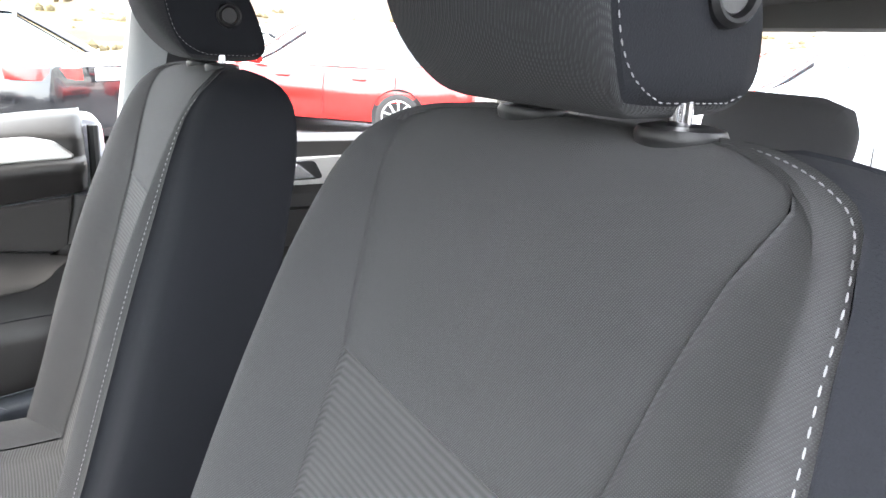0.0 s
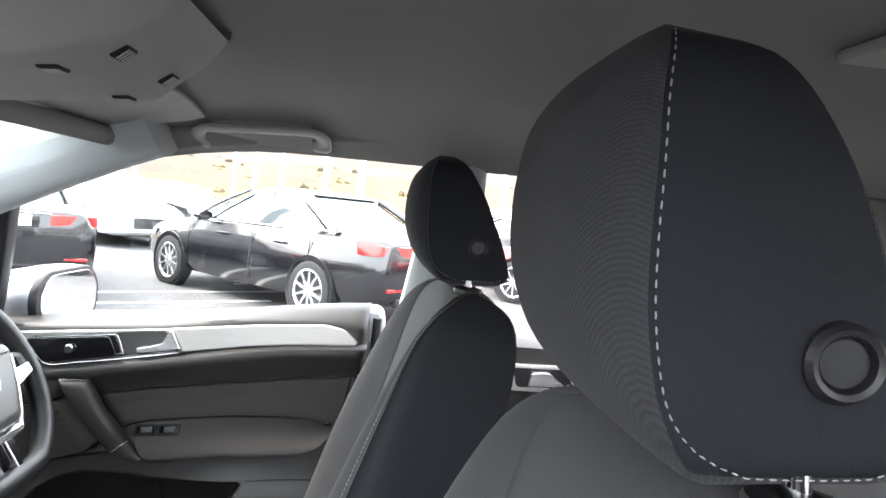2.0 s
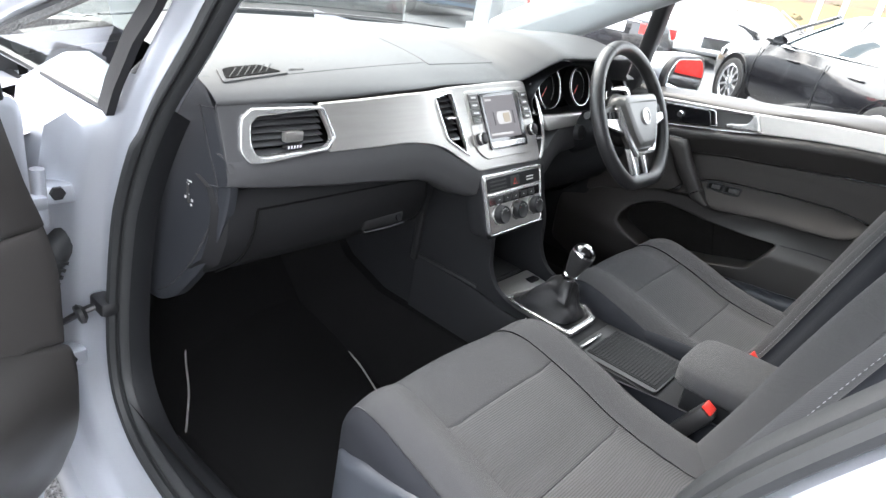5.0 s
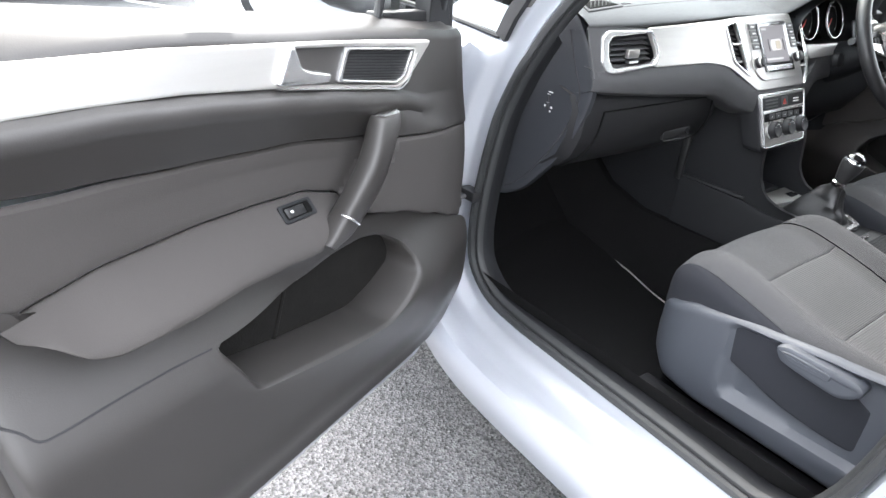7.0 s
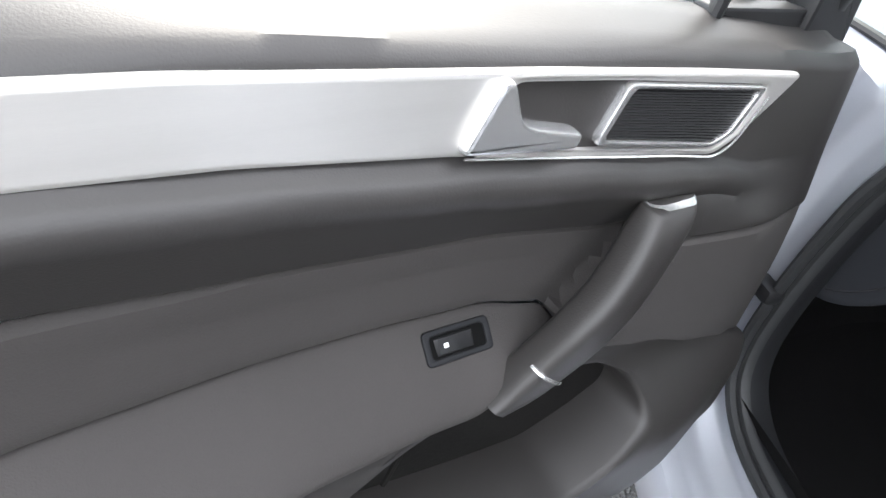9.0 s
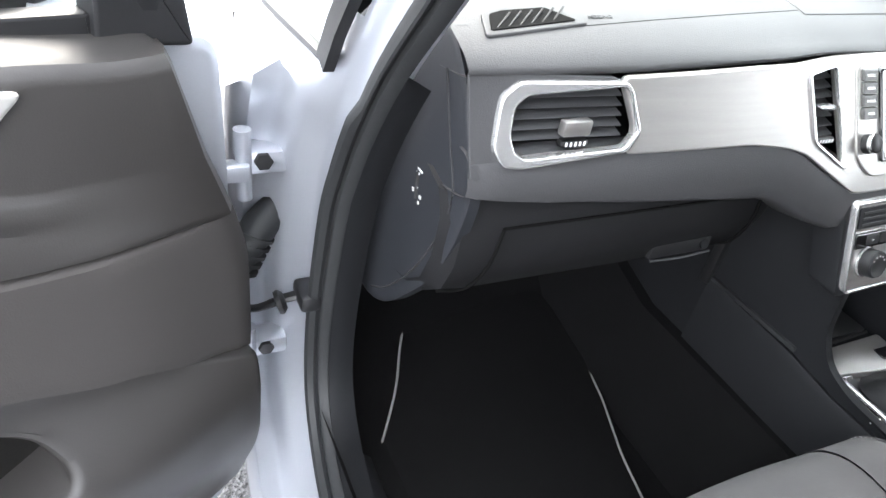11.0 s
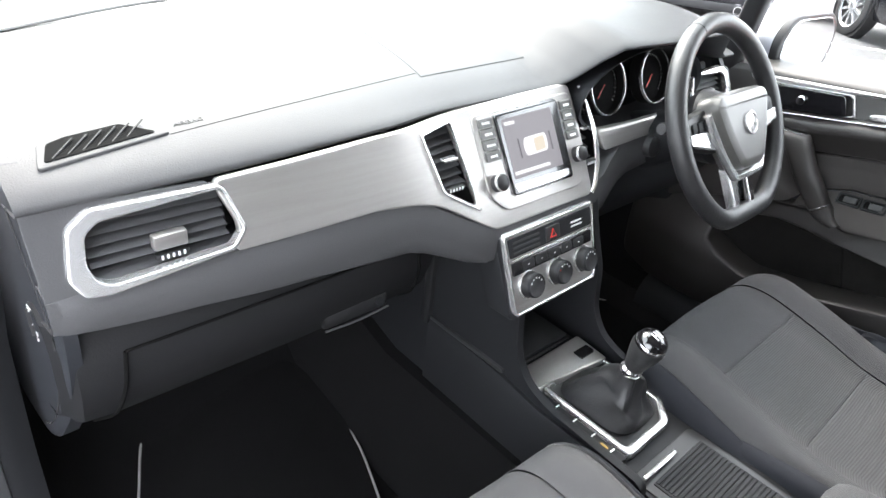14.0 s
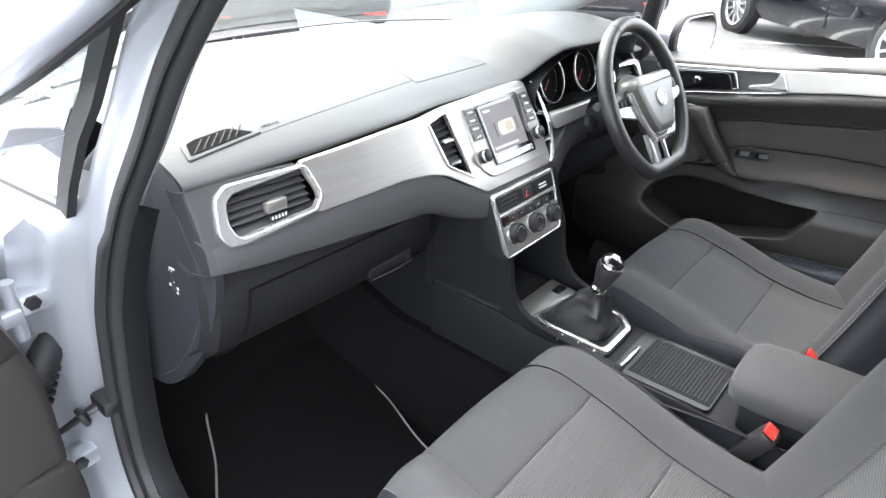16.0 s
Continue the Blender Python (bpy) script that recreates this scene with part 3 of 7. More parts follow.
ventL_o = smooth_loop([(-0.626, 0.988), (-0.605, 1.0005), (-0.482, 0.9985), (-0.476, 0.994), (-0.463, 0.953), (-0.480, 0.935), (-0.604, 0.926), (-0.626, 0.929), (-0.636, 0.946)], 0.006)
ventL = smooth_loop([(-0.612, 0.980), (-0.598, 0.989), (-0.486, 0.9945), (-0.479, 0.990), (-0.468, 0.953), (-0.483, 0.9385), (-0.600, 0.934), (-0.612, 0.940), (-0.617, 0.956)], 0.005)
ventL_c = smooth_loop([(-0.614, 0.982), (-0.600, 0.992), (-0.485, 0.996), (-0.478, 0.991), (-0.466, 0.953), (-0.482, 0.937), (-0.601, 0.932), (-0.614, 0.939), (-0.619, 0.956)], 0.005)
cvL = smooth_loop([(-0.210, 1.000), (-0.152, 1.005), (-0.137, 0.900), (-0.190, 0.930)], 0.006)


def flip(pts):
    return [(-x, z) for x, z in pts]


cvR = flip(cvL)
outer = [(-0.488, 1.002), (-0.40, 1.005), (-0.29, 1.010), (-0.143, 1.013), (0.0, 1.018), (0.113, 1.020), (0.116, 0.985), (0.116, 0.935), (0.113, 0.895), (0.112, 0.864), (-0.112, 0.864), (-0.20, 0.913), (-0.235, 0.923), (-0.30, 0.931), (-0.482, 0.931), (-0.469, 0.952)]
part("trim_band", dplate(dense(smooth_loop(outer, 0.012)), 0.008, 0.002, (cvL,)), TRIM, dash, "brushed warm grey trim band")


def vent_frame(name, o, i, material, label, thick=0.012):
    return part(name, dplate(o, thick, 0.003, (i,)), material, dash, label)


def vent(o, i, x0, x1, z0, z1, n, tab, skew=0.0, fat=0.85):
    """An air vent: dark well, frame, slats and a thumb tab."""
    v = part("air_vent", dplate(smooth_loop([(x0 - 0.012, z1 + 0.008), (x1 + 0.012, z1 + 0.008), (x1 + 0.012, z0 - 0.010), (x0 - 0.012, z0 - 0.010)], 0.01), 0.001, 0.0004, (), -0.040), BLACK, dash, "black air vent")
    if o:
        part("vent_frame", dplate(o, 0.0115, 0.0018, (i,)), SATIN, v, "satin silver vent frame")
    for k in range(n):
        z = z0 + (z1 - z0) * (k + 0.5) / n
        rows = []
        for a in range(9):
            x = x0 + (x1 - x0) * a / 8
            zz = z + skew * (a / 8 - 0.5)
            y = dash_y(x, zz) + 0.004
            rows.append([(x, y, zz - 0.0022 * fat), (x, y + 0.001, zz - 0.0010 * fat), (x, y + 0.016, zz + 0.0034 * fat), (x, y + 0.018, zz + 0.0028 * fat), (x, y + 0.017, zz + 0.0016 * fat), (x, y + 0.002, zz - 0.0032 * fat)])
        part("slat", loft(rows), DASH, v)
    for k in range(3):
        x = x0 + (x1 - x0) * (k + 1) / 4
        part("vane", loft([[(x + p, dash_y(x, z) + q, z) for p, q in ((-0.0008, 0.028), (0.0008, 0.028), (0.0008, 0.038), (-0.0008, 0.038))] for z in (z0, (z0 + z1) / 2, z1)]), BLACK, v)
    tx, tz, tw, th = tab
    part("vent_tab", box((tx, dash_y(tx, tz) - 0.004, tz), (tw, 0.012, th), 0.003), SATIN if tw < 0.03 else TRIM, v, "grey thumb tab")
    part("vent_wheel", box((tx, dash_y(tx, z0) + 0.001, z0 + 0.001), (0.034, 0.010, 0.007), 0.003), BLACK, v, "black ribbed vent wheel")
    for q in range(5):
        part("wheel_rib", box((tx - 0.011 + 0.0055 * q, dash_y(tx, z0) - 0.0045, z0 + 0.001), (0.0018, 0.0012, 0.0045), 0), WHITE, v)
    return v


vent(ventL_o, ventL, -0.612, -0.478, 0.942, 0.988, 5, (-0.540, 0.958, 0.034, 0.017), 0.0, 0.9)
vent(smooth_loop([(-0.2135, 1.003), (-0.149, 1.0085), (-0.133, 0.8945), (-0.192, 0.9275)], 0.006), cvL, -0.202, -0.141, 0.925, 0.995, 7, (-0.165, 0.962, 0.026, 0.005), 0.0, 1.05)
vent(None, None, 0.118, 0.142, 0.905, 0.998, 7, (0.132, 0.955, 0.018, 0.006))
vent(flip(ventL_o)[::-1], flip(ventL)[::-1], 0.478, 0.612, 0.942, 0.988, 5, (0.545, 0.956, 0.034, 0.017))
part("vent_base", dplate(dense(smooth_loop([(-0.657, 1.007), (-0.490, 1.001), (-0.462, 0.960), (-0.462, 0.926), (-0.657, 0.916)], 0.006)), 0.004, 0.001, (ventL_c,)), DASH, dash)
part("vent_base", dplate(smooth_loop([(0.45, 1.002), (0.645, 0.995), (0.65, 0.925), (0.45, 0.925)], 0.015), 0.004, 0.002, (flip(ventL_c)[::-1],)), DASH, dash)

part("vent_edge", tube([on_dash(Vector((x, z, 0.006))) for x, z in ((0.140, 1.014), (0.149, 0.985), (0.153, 0.945), (0.146, 0.910), (0.126, 0.880), (0.112, 0.866))], 0.0045, 8, 24, None, False, 0.7), SATIN, dash, "satin silver vent edge")

# radio with screen
radio = part("radio", dplate(smooth_loop([(-0.112, 1.006), (0.108, 1.010), (0.112, 0.935), (0.085, 0.884), (-0.085, 0.884), (-0.112, 0.905)], 0.012), 0.0105, 0.002), TRIM, dash, "brushed grey radio panel")
part("bezel", dplate(smooth_loop([(-0.070, 1.003), (0.070, 1.006), (0.068, 0.901), (-0.068, 0.901)], 0.006), 0.015, 0.002), PIANO, radio, "gloss black screen surround")
SCREEN = glow("lit radio screen", (0.30, 0.28, 0.31), 0.09)
part("screen", dplate(smooth_loop([(-0.060, 0.996), (0.050, 0.998), (0.050, 0.921), (-0.060, 0.921)], 0.003), 0.0158, 0.0006), SCREEN, radio, "lit grey radio screen")
PALE, DIMG, AMB = glow("screen white", (0.8, 0.8, 0.82), 0.13), glow("screen grey", (0.2, 0.19, 0.22), 0.1), glow("screen amber", (0.72, 0.62, 0.48), 0.10)
part("screen_car", dplate(smooth_loop([(-0.024, 0.968), (0.024, 0.969), (0.026, 0.956), (0.022, 0.946), (-0.024, 0.945), (-0.028, 0.956)], 0.008), 0.0164, 0.0003), PALE, radio, "white car plan on the screen")
part("screen_cabin", dplate(smooth_loop([(-0.004, 0.965), (0.019, 0.966), (0.019, 0.949), (-0.004, 0.948)], 0.003), 0.0168, 0.0002), AMB, radio, "amber cabin on the screen")
for s in (-0.036, 0.034):
    part("screen_arc", tube([on_dash(Vector((s, z, 0.0164))) for z in (0.945, 0.957, 0.969)], 0.0012, 5, 8), DIMG, radio)
part("screen_bar", dplate([(-0.058, 0.930), (0.02, 0.930), (0.02, 0.926), (-0.058, 0.926)], 0.0164, 0.0002), PALE, radio, "line of small screen text")
part("screen_bar", dplate([(-0.056, 0.992), (-0.035, 0.992), (-0.035, 0.988), (-0.056, 0.988)], 0.0164, 0.0002), PALE, radio, "line of small screen text")
part("silver_lip", dplate(smooth_loop([(-0.064, 0.915), (0.060, 0.915), (0.058, 0.905), (-0.062, 0.905)], 0.003), 0.0165, 0.001), SATIN, radio, "silver strip under the screen")
for side, names in ((-1, ("RADIO", "MEDIA", "PHONE", "MUTE")), (1, ("SETUP", "SOUND", "CAR", "MENU"))):
    for k, w in enumerate(names):
        x, z = side * 0.0895, 0.9955 - 0.0135 * k
        part("button", dplate(smooth_loop([(x - 0.014, z + 0.006), (x + 0.014, z + 0.006), (x + 0.014, z - 0.006), (x - 0.014, z - 0.006)], 0.0015), 0.0145, 0.0012), KEY, radio)
        y = dash_y(x, z)
        if side < 0:
            words("lettering", w, 0.0052, basis((x, y - 0.0148, z), (1, 0, 0), (0, 0.51, 0.86), (0, -0.86, 0.51)), WHITE, radio)
        else:
            part("lettering", dplate([(x - 0.007, z + 0.0015), (x + 0.007, z + 0.0015), (x + 0.007, z - 0.0015), (x - 0.007, z - 0.0015)], 0.0149, 0.0001), WHITE, radio)
KN = Matrix.Rotation(radians(90 - 20), 4, "X")
KR = Matrix.Rotation(radians(90 - 31), 4, "X")
for x, z in ((-0.094, 0.921), (0.091, 0.926)):
    kb = part("knob", lathe([(0.0125, -0.004), (0.0125, 0.010), (0.0115, 0.014), (0.0095, 0.0155), (0.0, 0.0155)], 28, Matrix.Translation((x, dash_y(x, z) - 0.010, z)) @ KR), BLACK, radio, "black radio knob")
    part("knob_ring", lathe([(0.0128, 0.009), (0.0128, 0.0115), (0.0120, 0.0135)], 28, Matrix.Translation((x, dash_y(x, z) - 0.010, z)) @ KR), SATIN, kb, "silver knob ring")

# heater panel
heat = part("heater_panel", dplate(smooth_loop([(-0.104, 0.854), (0.104, 0.856), (0.097, 0.740), (-0.097, 0.738)], 0.008), 0.012, 0.002), TRIM, dash, "brushed grey heater panel")
part("panel_frame", dplate(smooth_loop([(-0.106, 0.856), (0.106, 0.858), (0.099, 0.738), (-0.099, 0.736)], 0.009), 0.0145, 0.0015, (smooth_loop([(-0.102, 0.852), (0.102, 0.854), (0.095, 0.742), (-0.095, 0.740)], 0.007),)), SATIN, heat, "satin silver panel frame")
part("upper_strip", dplate(smooth_loop([(-0.098, 0.848), (0.098, 0.850), (0.097, 0.823), (-0.096, 0.821)], 0.003), 0.014, 0.001), DASHLOW, heat, "dark button strip")
part("strip_line", tube([on_dash(Vector((-0.100, 0.8175, 0.0135))), on_dash(Vector((0.100, 0.8195, 0.0135)))], 0.0016, 6), SATIN, heat, "silver divider")
for k in range(3):
    part("slot", dplate(smooth_loop([(-0.090, 0.8435 - 0.0075 * k), (-0.030, 0.8438 - 0.0075 * k), (-0.030, 0.8405 - 0.0075 * k), (-0.090, 0.8402 - 0.0075 * k)], 0.0012), 0.0146, 0.0003), BLACK, heat)
hz = part("hazard_button", dplate(smooth_loop([(-0.017, 0.846), (0.017, 0.846), (0.017, 0.825), (-0.017, 0.825)], 0.003), 0.0155, 0.001), BLACK, heat, "black hazard light button")
part("hazard_mark", tube([on_dash(Vector((x, z, 0.0160))) for x, z in ((-0.007, 0.830), (0.007, 0.830), (0.0, 0.841))], 0.0010, 5, None, None, True), RED, hz, "red warning triangle")
for z in (0.838, 0.832):
    part("lettering", dplate([(0.045, z + 0.0012), (0.072, z + 0.0012), (0.072, z - 0.0012), (0.045, z - 0.0012)], 0.0146, 0.0001), WHITE, heat)
part("lower_strip", dplate(smooth_loop([(-0.095, 0.814), (0.095, 0.816), (0.094, 0.797), (-0.094, 0.795)], 0.003), 0.014, 0.001), PIANO, heat, "gloss black button strip")
for k in range(5):
    x = -0.060 + 0.030 * k
    part("button", dplate(smooth_loop([(x - 0.013, 0.812), (x + 0.013, 0.812), (x + 0.013, 0.799), (x - 0.013, 0.799)], 0.002), 0.0152, 0.001), BLACK, heat)
    part("lettering", dplate([(x - 0.002, 0.8060), (x + 0.002, 0.8060), (x + 0.002, 0.8048), (x - 0.002, 0.8048)], 0.0155, 0.0001), WHITE, heat)
for k, x in enumerate((-0.064, 0.002, 0.068)):
    z = 0.775
    o = Matrix.Translation((x, dash_y(x, z) - 0.010, z)) @ KN
    kb = part("knob", lathe([(0.0215, -0.004), (0.0215, 0.004), (0.0195, 0.006), (0.0190, 0.018), (0.0175, 0.021), (0.0165, 0.0205), (0.0, 0.0200)], 36, o), BLACK, heat, "round black heater knob")
    part("knob_ring", lathe([(0.0218, 0.001), (0.0220, 0.004), (0.0200, 0.0058)], 36, o), SATIN, kb, "silver knob ring")
    part("knob_edge", lathe([(0.0191, 0.017), (0.0186, 0.0195), (0.0172, 0.0214), (0.0165, 0.0208)], 36, o), DASHLOW, kb)
    for q in range(5):
        a = radians(150 - 30 * q)
        part("knob_mark", box((0.0125 * math.cos(a), 0.0125 * math.sin(a), 0.0204), (0.0022, 0.0022, 0.0004), 0, 1, None, o), RED if (k == 1 and q == 0) else WHITE, kb)

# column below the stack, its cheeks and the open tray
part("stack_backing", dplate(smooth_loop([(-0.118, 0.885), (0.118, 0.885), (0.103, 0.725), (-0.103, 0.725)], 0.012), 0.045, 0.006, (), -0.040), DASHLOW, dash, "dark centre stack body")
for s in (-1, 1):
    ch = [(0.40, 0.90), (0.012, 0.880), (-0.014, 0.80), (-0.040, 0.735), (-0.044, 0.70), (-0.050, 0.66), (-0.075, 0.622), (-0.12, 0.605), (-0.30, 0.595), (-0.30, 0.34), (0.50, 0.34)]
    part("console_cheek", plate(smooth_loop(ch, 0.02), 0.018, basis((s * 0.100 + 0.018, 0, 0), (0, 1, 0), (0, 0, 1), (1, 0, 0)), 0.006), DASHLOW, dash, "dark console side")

# end cover, glovebox and upper vents
COVER = mat("slate dash end plastic", (0.0165, 0.018, 0.022), 0.55, 0, 0.08, 5, 0.3, 500)
end = [(0.112, 1.018), (0.080, 0.978), (0.058, 0.932), (0.048, 0.892), (0.056, 0.850), (0.075, 0.795), (0.105, 0.745), (0.15, 0.690), (0.19, 0.645), (0.24, 0.615), (0.34, 0.62), (0.38, 0.95), (0.26, 1.038), (0.13, 1.034)]
for s in (-1, 1):
    part("end_cover", plate(smooth_loop(end, 0.03), 0.064, None, 0.008, None, (), lambda v: Vector((s * (0.638 + v.z * (0.014 + min(0.02, 0.06 * max(0, v.x - 0.05))) / 0.064), v.x, v.y))), COVER, dash, "dark grey dash end cover")
    for y, z, h, w in ((0.147, 0.871, 0.002, 0.014), (0.151, 0.866, 0.003, 0.007), (0.157, 0.842, 0.0045, 0.0045), (0.140, 0.841, 0.0045, 0.005), (0.142, 0.833, 0.004, 0.004), (0.150, 0.849, 0.0015, 0.007)):
        part("airbag_mark", box((s * (0.6525 + 0.06 * (y - 0.050)), y, z), (0.0014, w * 0.85, h * 0.85), 0), STEELB, dash, "small white airbag switch marks")
    part("end_slot", tube([(s * (0.6515 + 0.06 * (y - 0.05)), y, z) for y, z in ((0.150, 0.868), (0.149, 0.85), (0.147, 0.836))], 0.004, 6, 8, None, False, 0.4), BLACK, dash, "dark slot of the airbag switch")
    part("cover_seam", tube([(s * (0.6522 + 0.06 * (y - 0.05)), y, z) for y, z in ((0.125, 0.995), (0.098, 0.93), (0.078, 0.885), (0.085, 0.84), (0.115, 0.775), (0.155, 0.715), (0.20, 0.665), (0.235, 0.64))], 0.0016, 6, 30), SEAM, dash)
# shade under the dash lip is put into the lid's darker base colour
GLOVE = mat("shaded glovebox plastic", (0.0095, 0.0095, 0.0105), 0.64, 0, 0.12, 6, 0.4, 500, 0.22)
gb = [(0.100, 0.890), (0.068, 0.880), (0.054, 0.852), (0.059, 0.80), (0.077, 0.755), (0.116, 0.722), (0.20, 0.700), (0.36, 0.690), (0.50, 0.69)]
glove = part("glovebox", loft([[(x, y + o, z) for y, z in gb] for x, o in ((-0.66, 0.03), (-0.645, 0.004), (-0.62, 0.0), (-0.4, -0.004), (-0.20, 0.0), (-0.175, 0.006), (-0.165, 0.04))], False, False), GLOVE, dash, "plastic glovebox lid, its colour darkened for shade")
part("lid_seam", tube([(-0.60, 0.052, 0.85), (-0.605, 0.057, 0.80), (-0.615, 0.076, 0.755), (-0.63, 0.114, 0.722)], 0.0022, 6, 12), SLOT, glove)
part("lid_seam", tube([(-0.215, 0.052, 0.85), (-0.205, 0.057, 0.80), (-0.20, 0.076, 0.755), (-0.198, 0.104, 0.73)], 0.0022, 6, 12), SLOT, glove)
part("lid_seam", tube([(-0.60, 0.052, 0.85), (-0.4, 0.048, 0.852), (-0.215, 0.052, 0.85)], 0.0018, 6, 12), SLOT, glove)
latch = part("glovebox_latch", box((-0.305, 0.070, 0.768), (0.105, 0.012, 0.024), 0.005, 2), BLACK, glove, "black glovebox latch")
part("latch_edge", tube([(-0.357, 0.062, 0.757), (-0.305, 0.060, 0.756), (-0.253, 0.062, 0.757)], 0.0016, 6, 8), DASH, latch)
part("latch_lock", lathe([(0.007, 0), (0.007, 0.003), (0, 0.003)], 20, Matrix.Translation((-0.268, 0.064, 0.770)) @ KN), DASHLOW, latch)
dv = part("defrost_vent", plate(smooth_loop([(-0.628, 0.113), (-0.618, 0.150), (-0.597, 0.160), (-0.536, 0.168), (-0.498, 0.134)], 0.006, 5), 0.004, None, 0.0012, None, (), lambda v: on_top(v) - Vector((0, 0, 0.0012))), DASH, dash, "side window defroster vent")
part("vent_slot", plate(smooth_loop([(-0.620, 0.120), (-0.611, 0.145), (-0.594, 0.152), (-0.540, 0.160), (-0.512, 0.137)], 0.004), 0.0008, None, 0.0002, None, (), lambda v: on_top(v) + Vector((0, 0, 0.0030))), SLOT, dv)
for k in range(6):
    x = -0.600 + 0.014 * k
    part("slat", box((0, 0, 0), (0.0020, 0.034, 0.0015), 0.0004, 1, None, pose(x, 0.134 + 0.0025 * k, top_z(x, 0.134 + 0.0025 * k) + 0.0042, 14, 0, -48)), DASHLOW, dv)
words("lettering", "AIRBAG", 0.0100, pose(-0.474, 0.149, top_z(-0.474, 0.149) + 0.0004, 12, 0, 5), DASH, dash, "embossed airbag lettering")
part("airbag_seam", tube([on_top(Vector((-0.50 + 0.37 * i / 20, 0.134 + 0.045 * i / 20, -0.0003))) for i in range(21)], 0.0009, 5), SEAM, dash)
part("speaker_lid", loft([[on_top(Vector((-0.135 + 0.240 * a + (0.045 - 0.002 * a) * b, 0.165 + 0.010 * a + (0.20 + 0.010 * a) * b, 0.0012 if 0 < i < 20 and 0 < j < 20 else -0.0006))) for j, b in enumerate([0, 0.008] + [0.06 * q for q in range(1, 17)] + [0.98, 0.992, 1])] for i, a in enumerate([0, 0.008] + [0.06 * q for q in range(1, 17)] + [0.98, 0.992, 1])], False, False), DASH, dash, "flat lid in the dash top")
part("dash_screen_strip", tube([(-0.62, 0.52, 1.045), (-0.3, 0.70, 1.042), (0, 0.75, 1.04), (0.3, 0.70, 1.042), (0.62, 0.52, 1.040)], 0.005, 6, 30, None, False, 0.5), BLACK, dash, "black defroster slot along the windscreen")

# instrument cluster
clus = part("dial_housing", box((0.305, 0.135, 0.990), (0.29, 0.02, 0.11), 0.01), PIANO, dash, "black instrument cluster")
part("cluster_shroud", loft([[(0.30 + 0.165 * math.cos(a) * k, y, 0.985 + (0.072 if math.sin(a) > 0 else 0.052) * math.sin(a) * k) for a in [2 * math.pi * i / 40 for i in range(40)]] for y, k in ((0.135, 1.0), (0.09, 1.05), (0.062, 1.10), (0.058, 1.16))], True, False), DASHLOW, clus, "dark instrument hood")
part("cluster_trim", dplate(dense(smooth_loop([(0.160, 0.950), (0.455, 0.948), (0.45, 0.928), (0.30, 0.922), (0.165, 0.918)], 0.008)), 0.010, 0.003), TRIM, clus, "brushed grey band below the dials")
CM = Matrix.Rotation(radians(72), 4, "X")
for x in (0.228, 0.378):
    o = Matrix.Translation((x, 0.105, 0.998)) @ CM
    d = part("dial", lathe([(0.0, 0.002), (0.044, 0.002), (0.047, 0.012), (0.050, 0.014), (0.050, -0.01)], 44, o), SLOT, clus, "black round dial")
    part("dial_ring", lathe([(0.0475, 0.013), (0.0482, 0.0160), (0.0500, 0.0160), (0.051, 0.011)], 44, o), SATIN, d, "chrome dial ring")
    for k in range(25):
        a = radians(225 - 270 * k / 24)
        part("dial_mark", box((0.038, 0, 0.0028), (0.004 if k % 3 == 0 else 0.002, 0.0007, 0.0006), 0, 1, None, o @ Matrix.Rotation(a, 4, "Z")), WHITE, d)
    part("needle", box((0.012, 0, 0.005), (0.030, 0.0010, 0.001), 0, 1, None, o @ Matrix.Rotation(radians(225), 4, "Z")), RED, d, "red needle")
# column and lower dash of the driver's side
part("column_shroud", loft([[(0.36 + w * math.cos(a), y, z + h * math.sin(a)) for a in [2 * math.pi * i / 20 for i in range(20)]] for y, z, w, h in ((0.12, 0.87, 0.075, 0.06), (0.06, 0.89, 0.072, 0.058), (0.0, 0.92, 0.065, 0.05), (-0.045, 0.945, 0.055, 0.045))]), DASHLOW, dash, "dark steering column shroud")
part("ignition", lathe([(0.018, 0), (0.018, 0.012), (0.012, 0.016), (0, 0.016)], 20, Matrix.Translation((0.265, 0.01, 0.915)) @ Matrix.Rotation(radians(80), 4, "X")), BLACK, dash, "black ignition lock")
part("stalk", tube([(0.31, -0.02, 0.955), (0.26, -0.03, 0.965), (0.205, -0.035, 0.972)], [0.007, 0.009, 0.011], 8, 10), BLACK, dash, "black column stalk")
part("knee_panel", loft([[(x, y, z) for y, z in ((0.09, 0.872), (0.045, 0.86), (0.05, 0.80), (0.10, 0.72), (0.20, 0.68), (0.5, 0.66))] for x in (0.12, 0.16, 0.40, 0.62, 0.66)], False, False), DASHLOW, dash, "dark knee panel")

# ---- centre console ----
cons = thing("centre_console", "dark centre console with satin gear surround and armrest", "console")
part("console_body", loft([[(0.022 + s * w, y, z) for s, z in ((-1, 0.34), (-1, h - 0.012), (-0.94, h), (0.94, h), (1, h - 0.012), (1, 0.34))] for y, w, h in ((0.16, 0.095, 0.592), (-0.02, 0.098, 0.588), (-0.10, 0.098, 0.576), (-0.26, 0.097, 0.574), (-0.40, 0.094, 0.574), (-0.62, 0.09, 0.56), (-0.82, 0.088, 0.54))]), DASHLOW, cons, "dark grey console body")
part("tray_floor", box((0.015, 0.07, 0.596), (0.17, 0.18, 0.008), 0.002), RUBBER, cons, "black rubber tray mat")
part("tray_back", box((0.0, 0.17, 0.66), (0.15, 0.02, 0.16), 0.005), BLACK, cons)
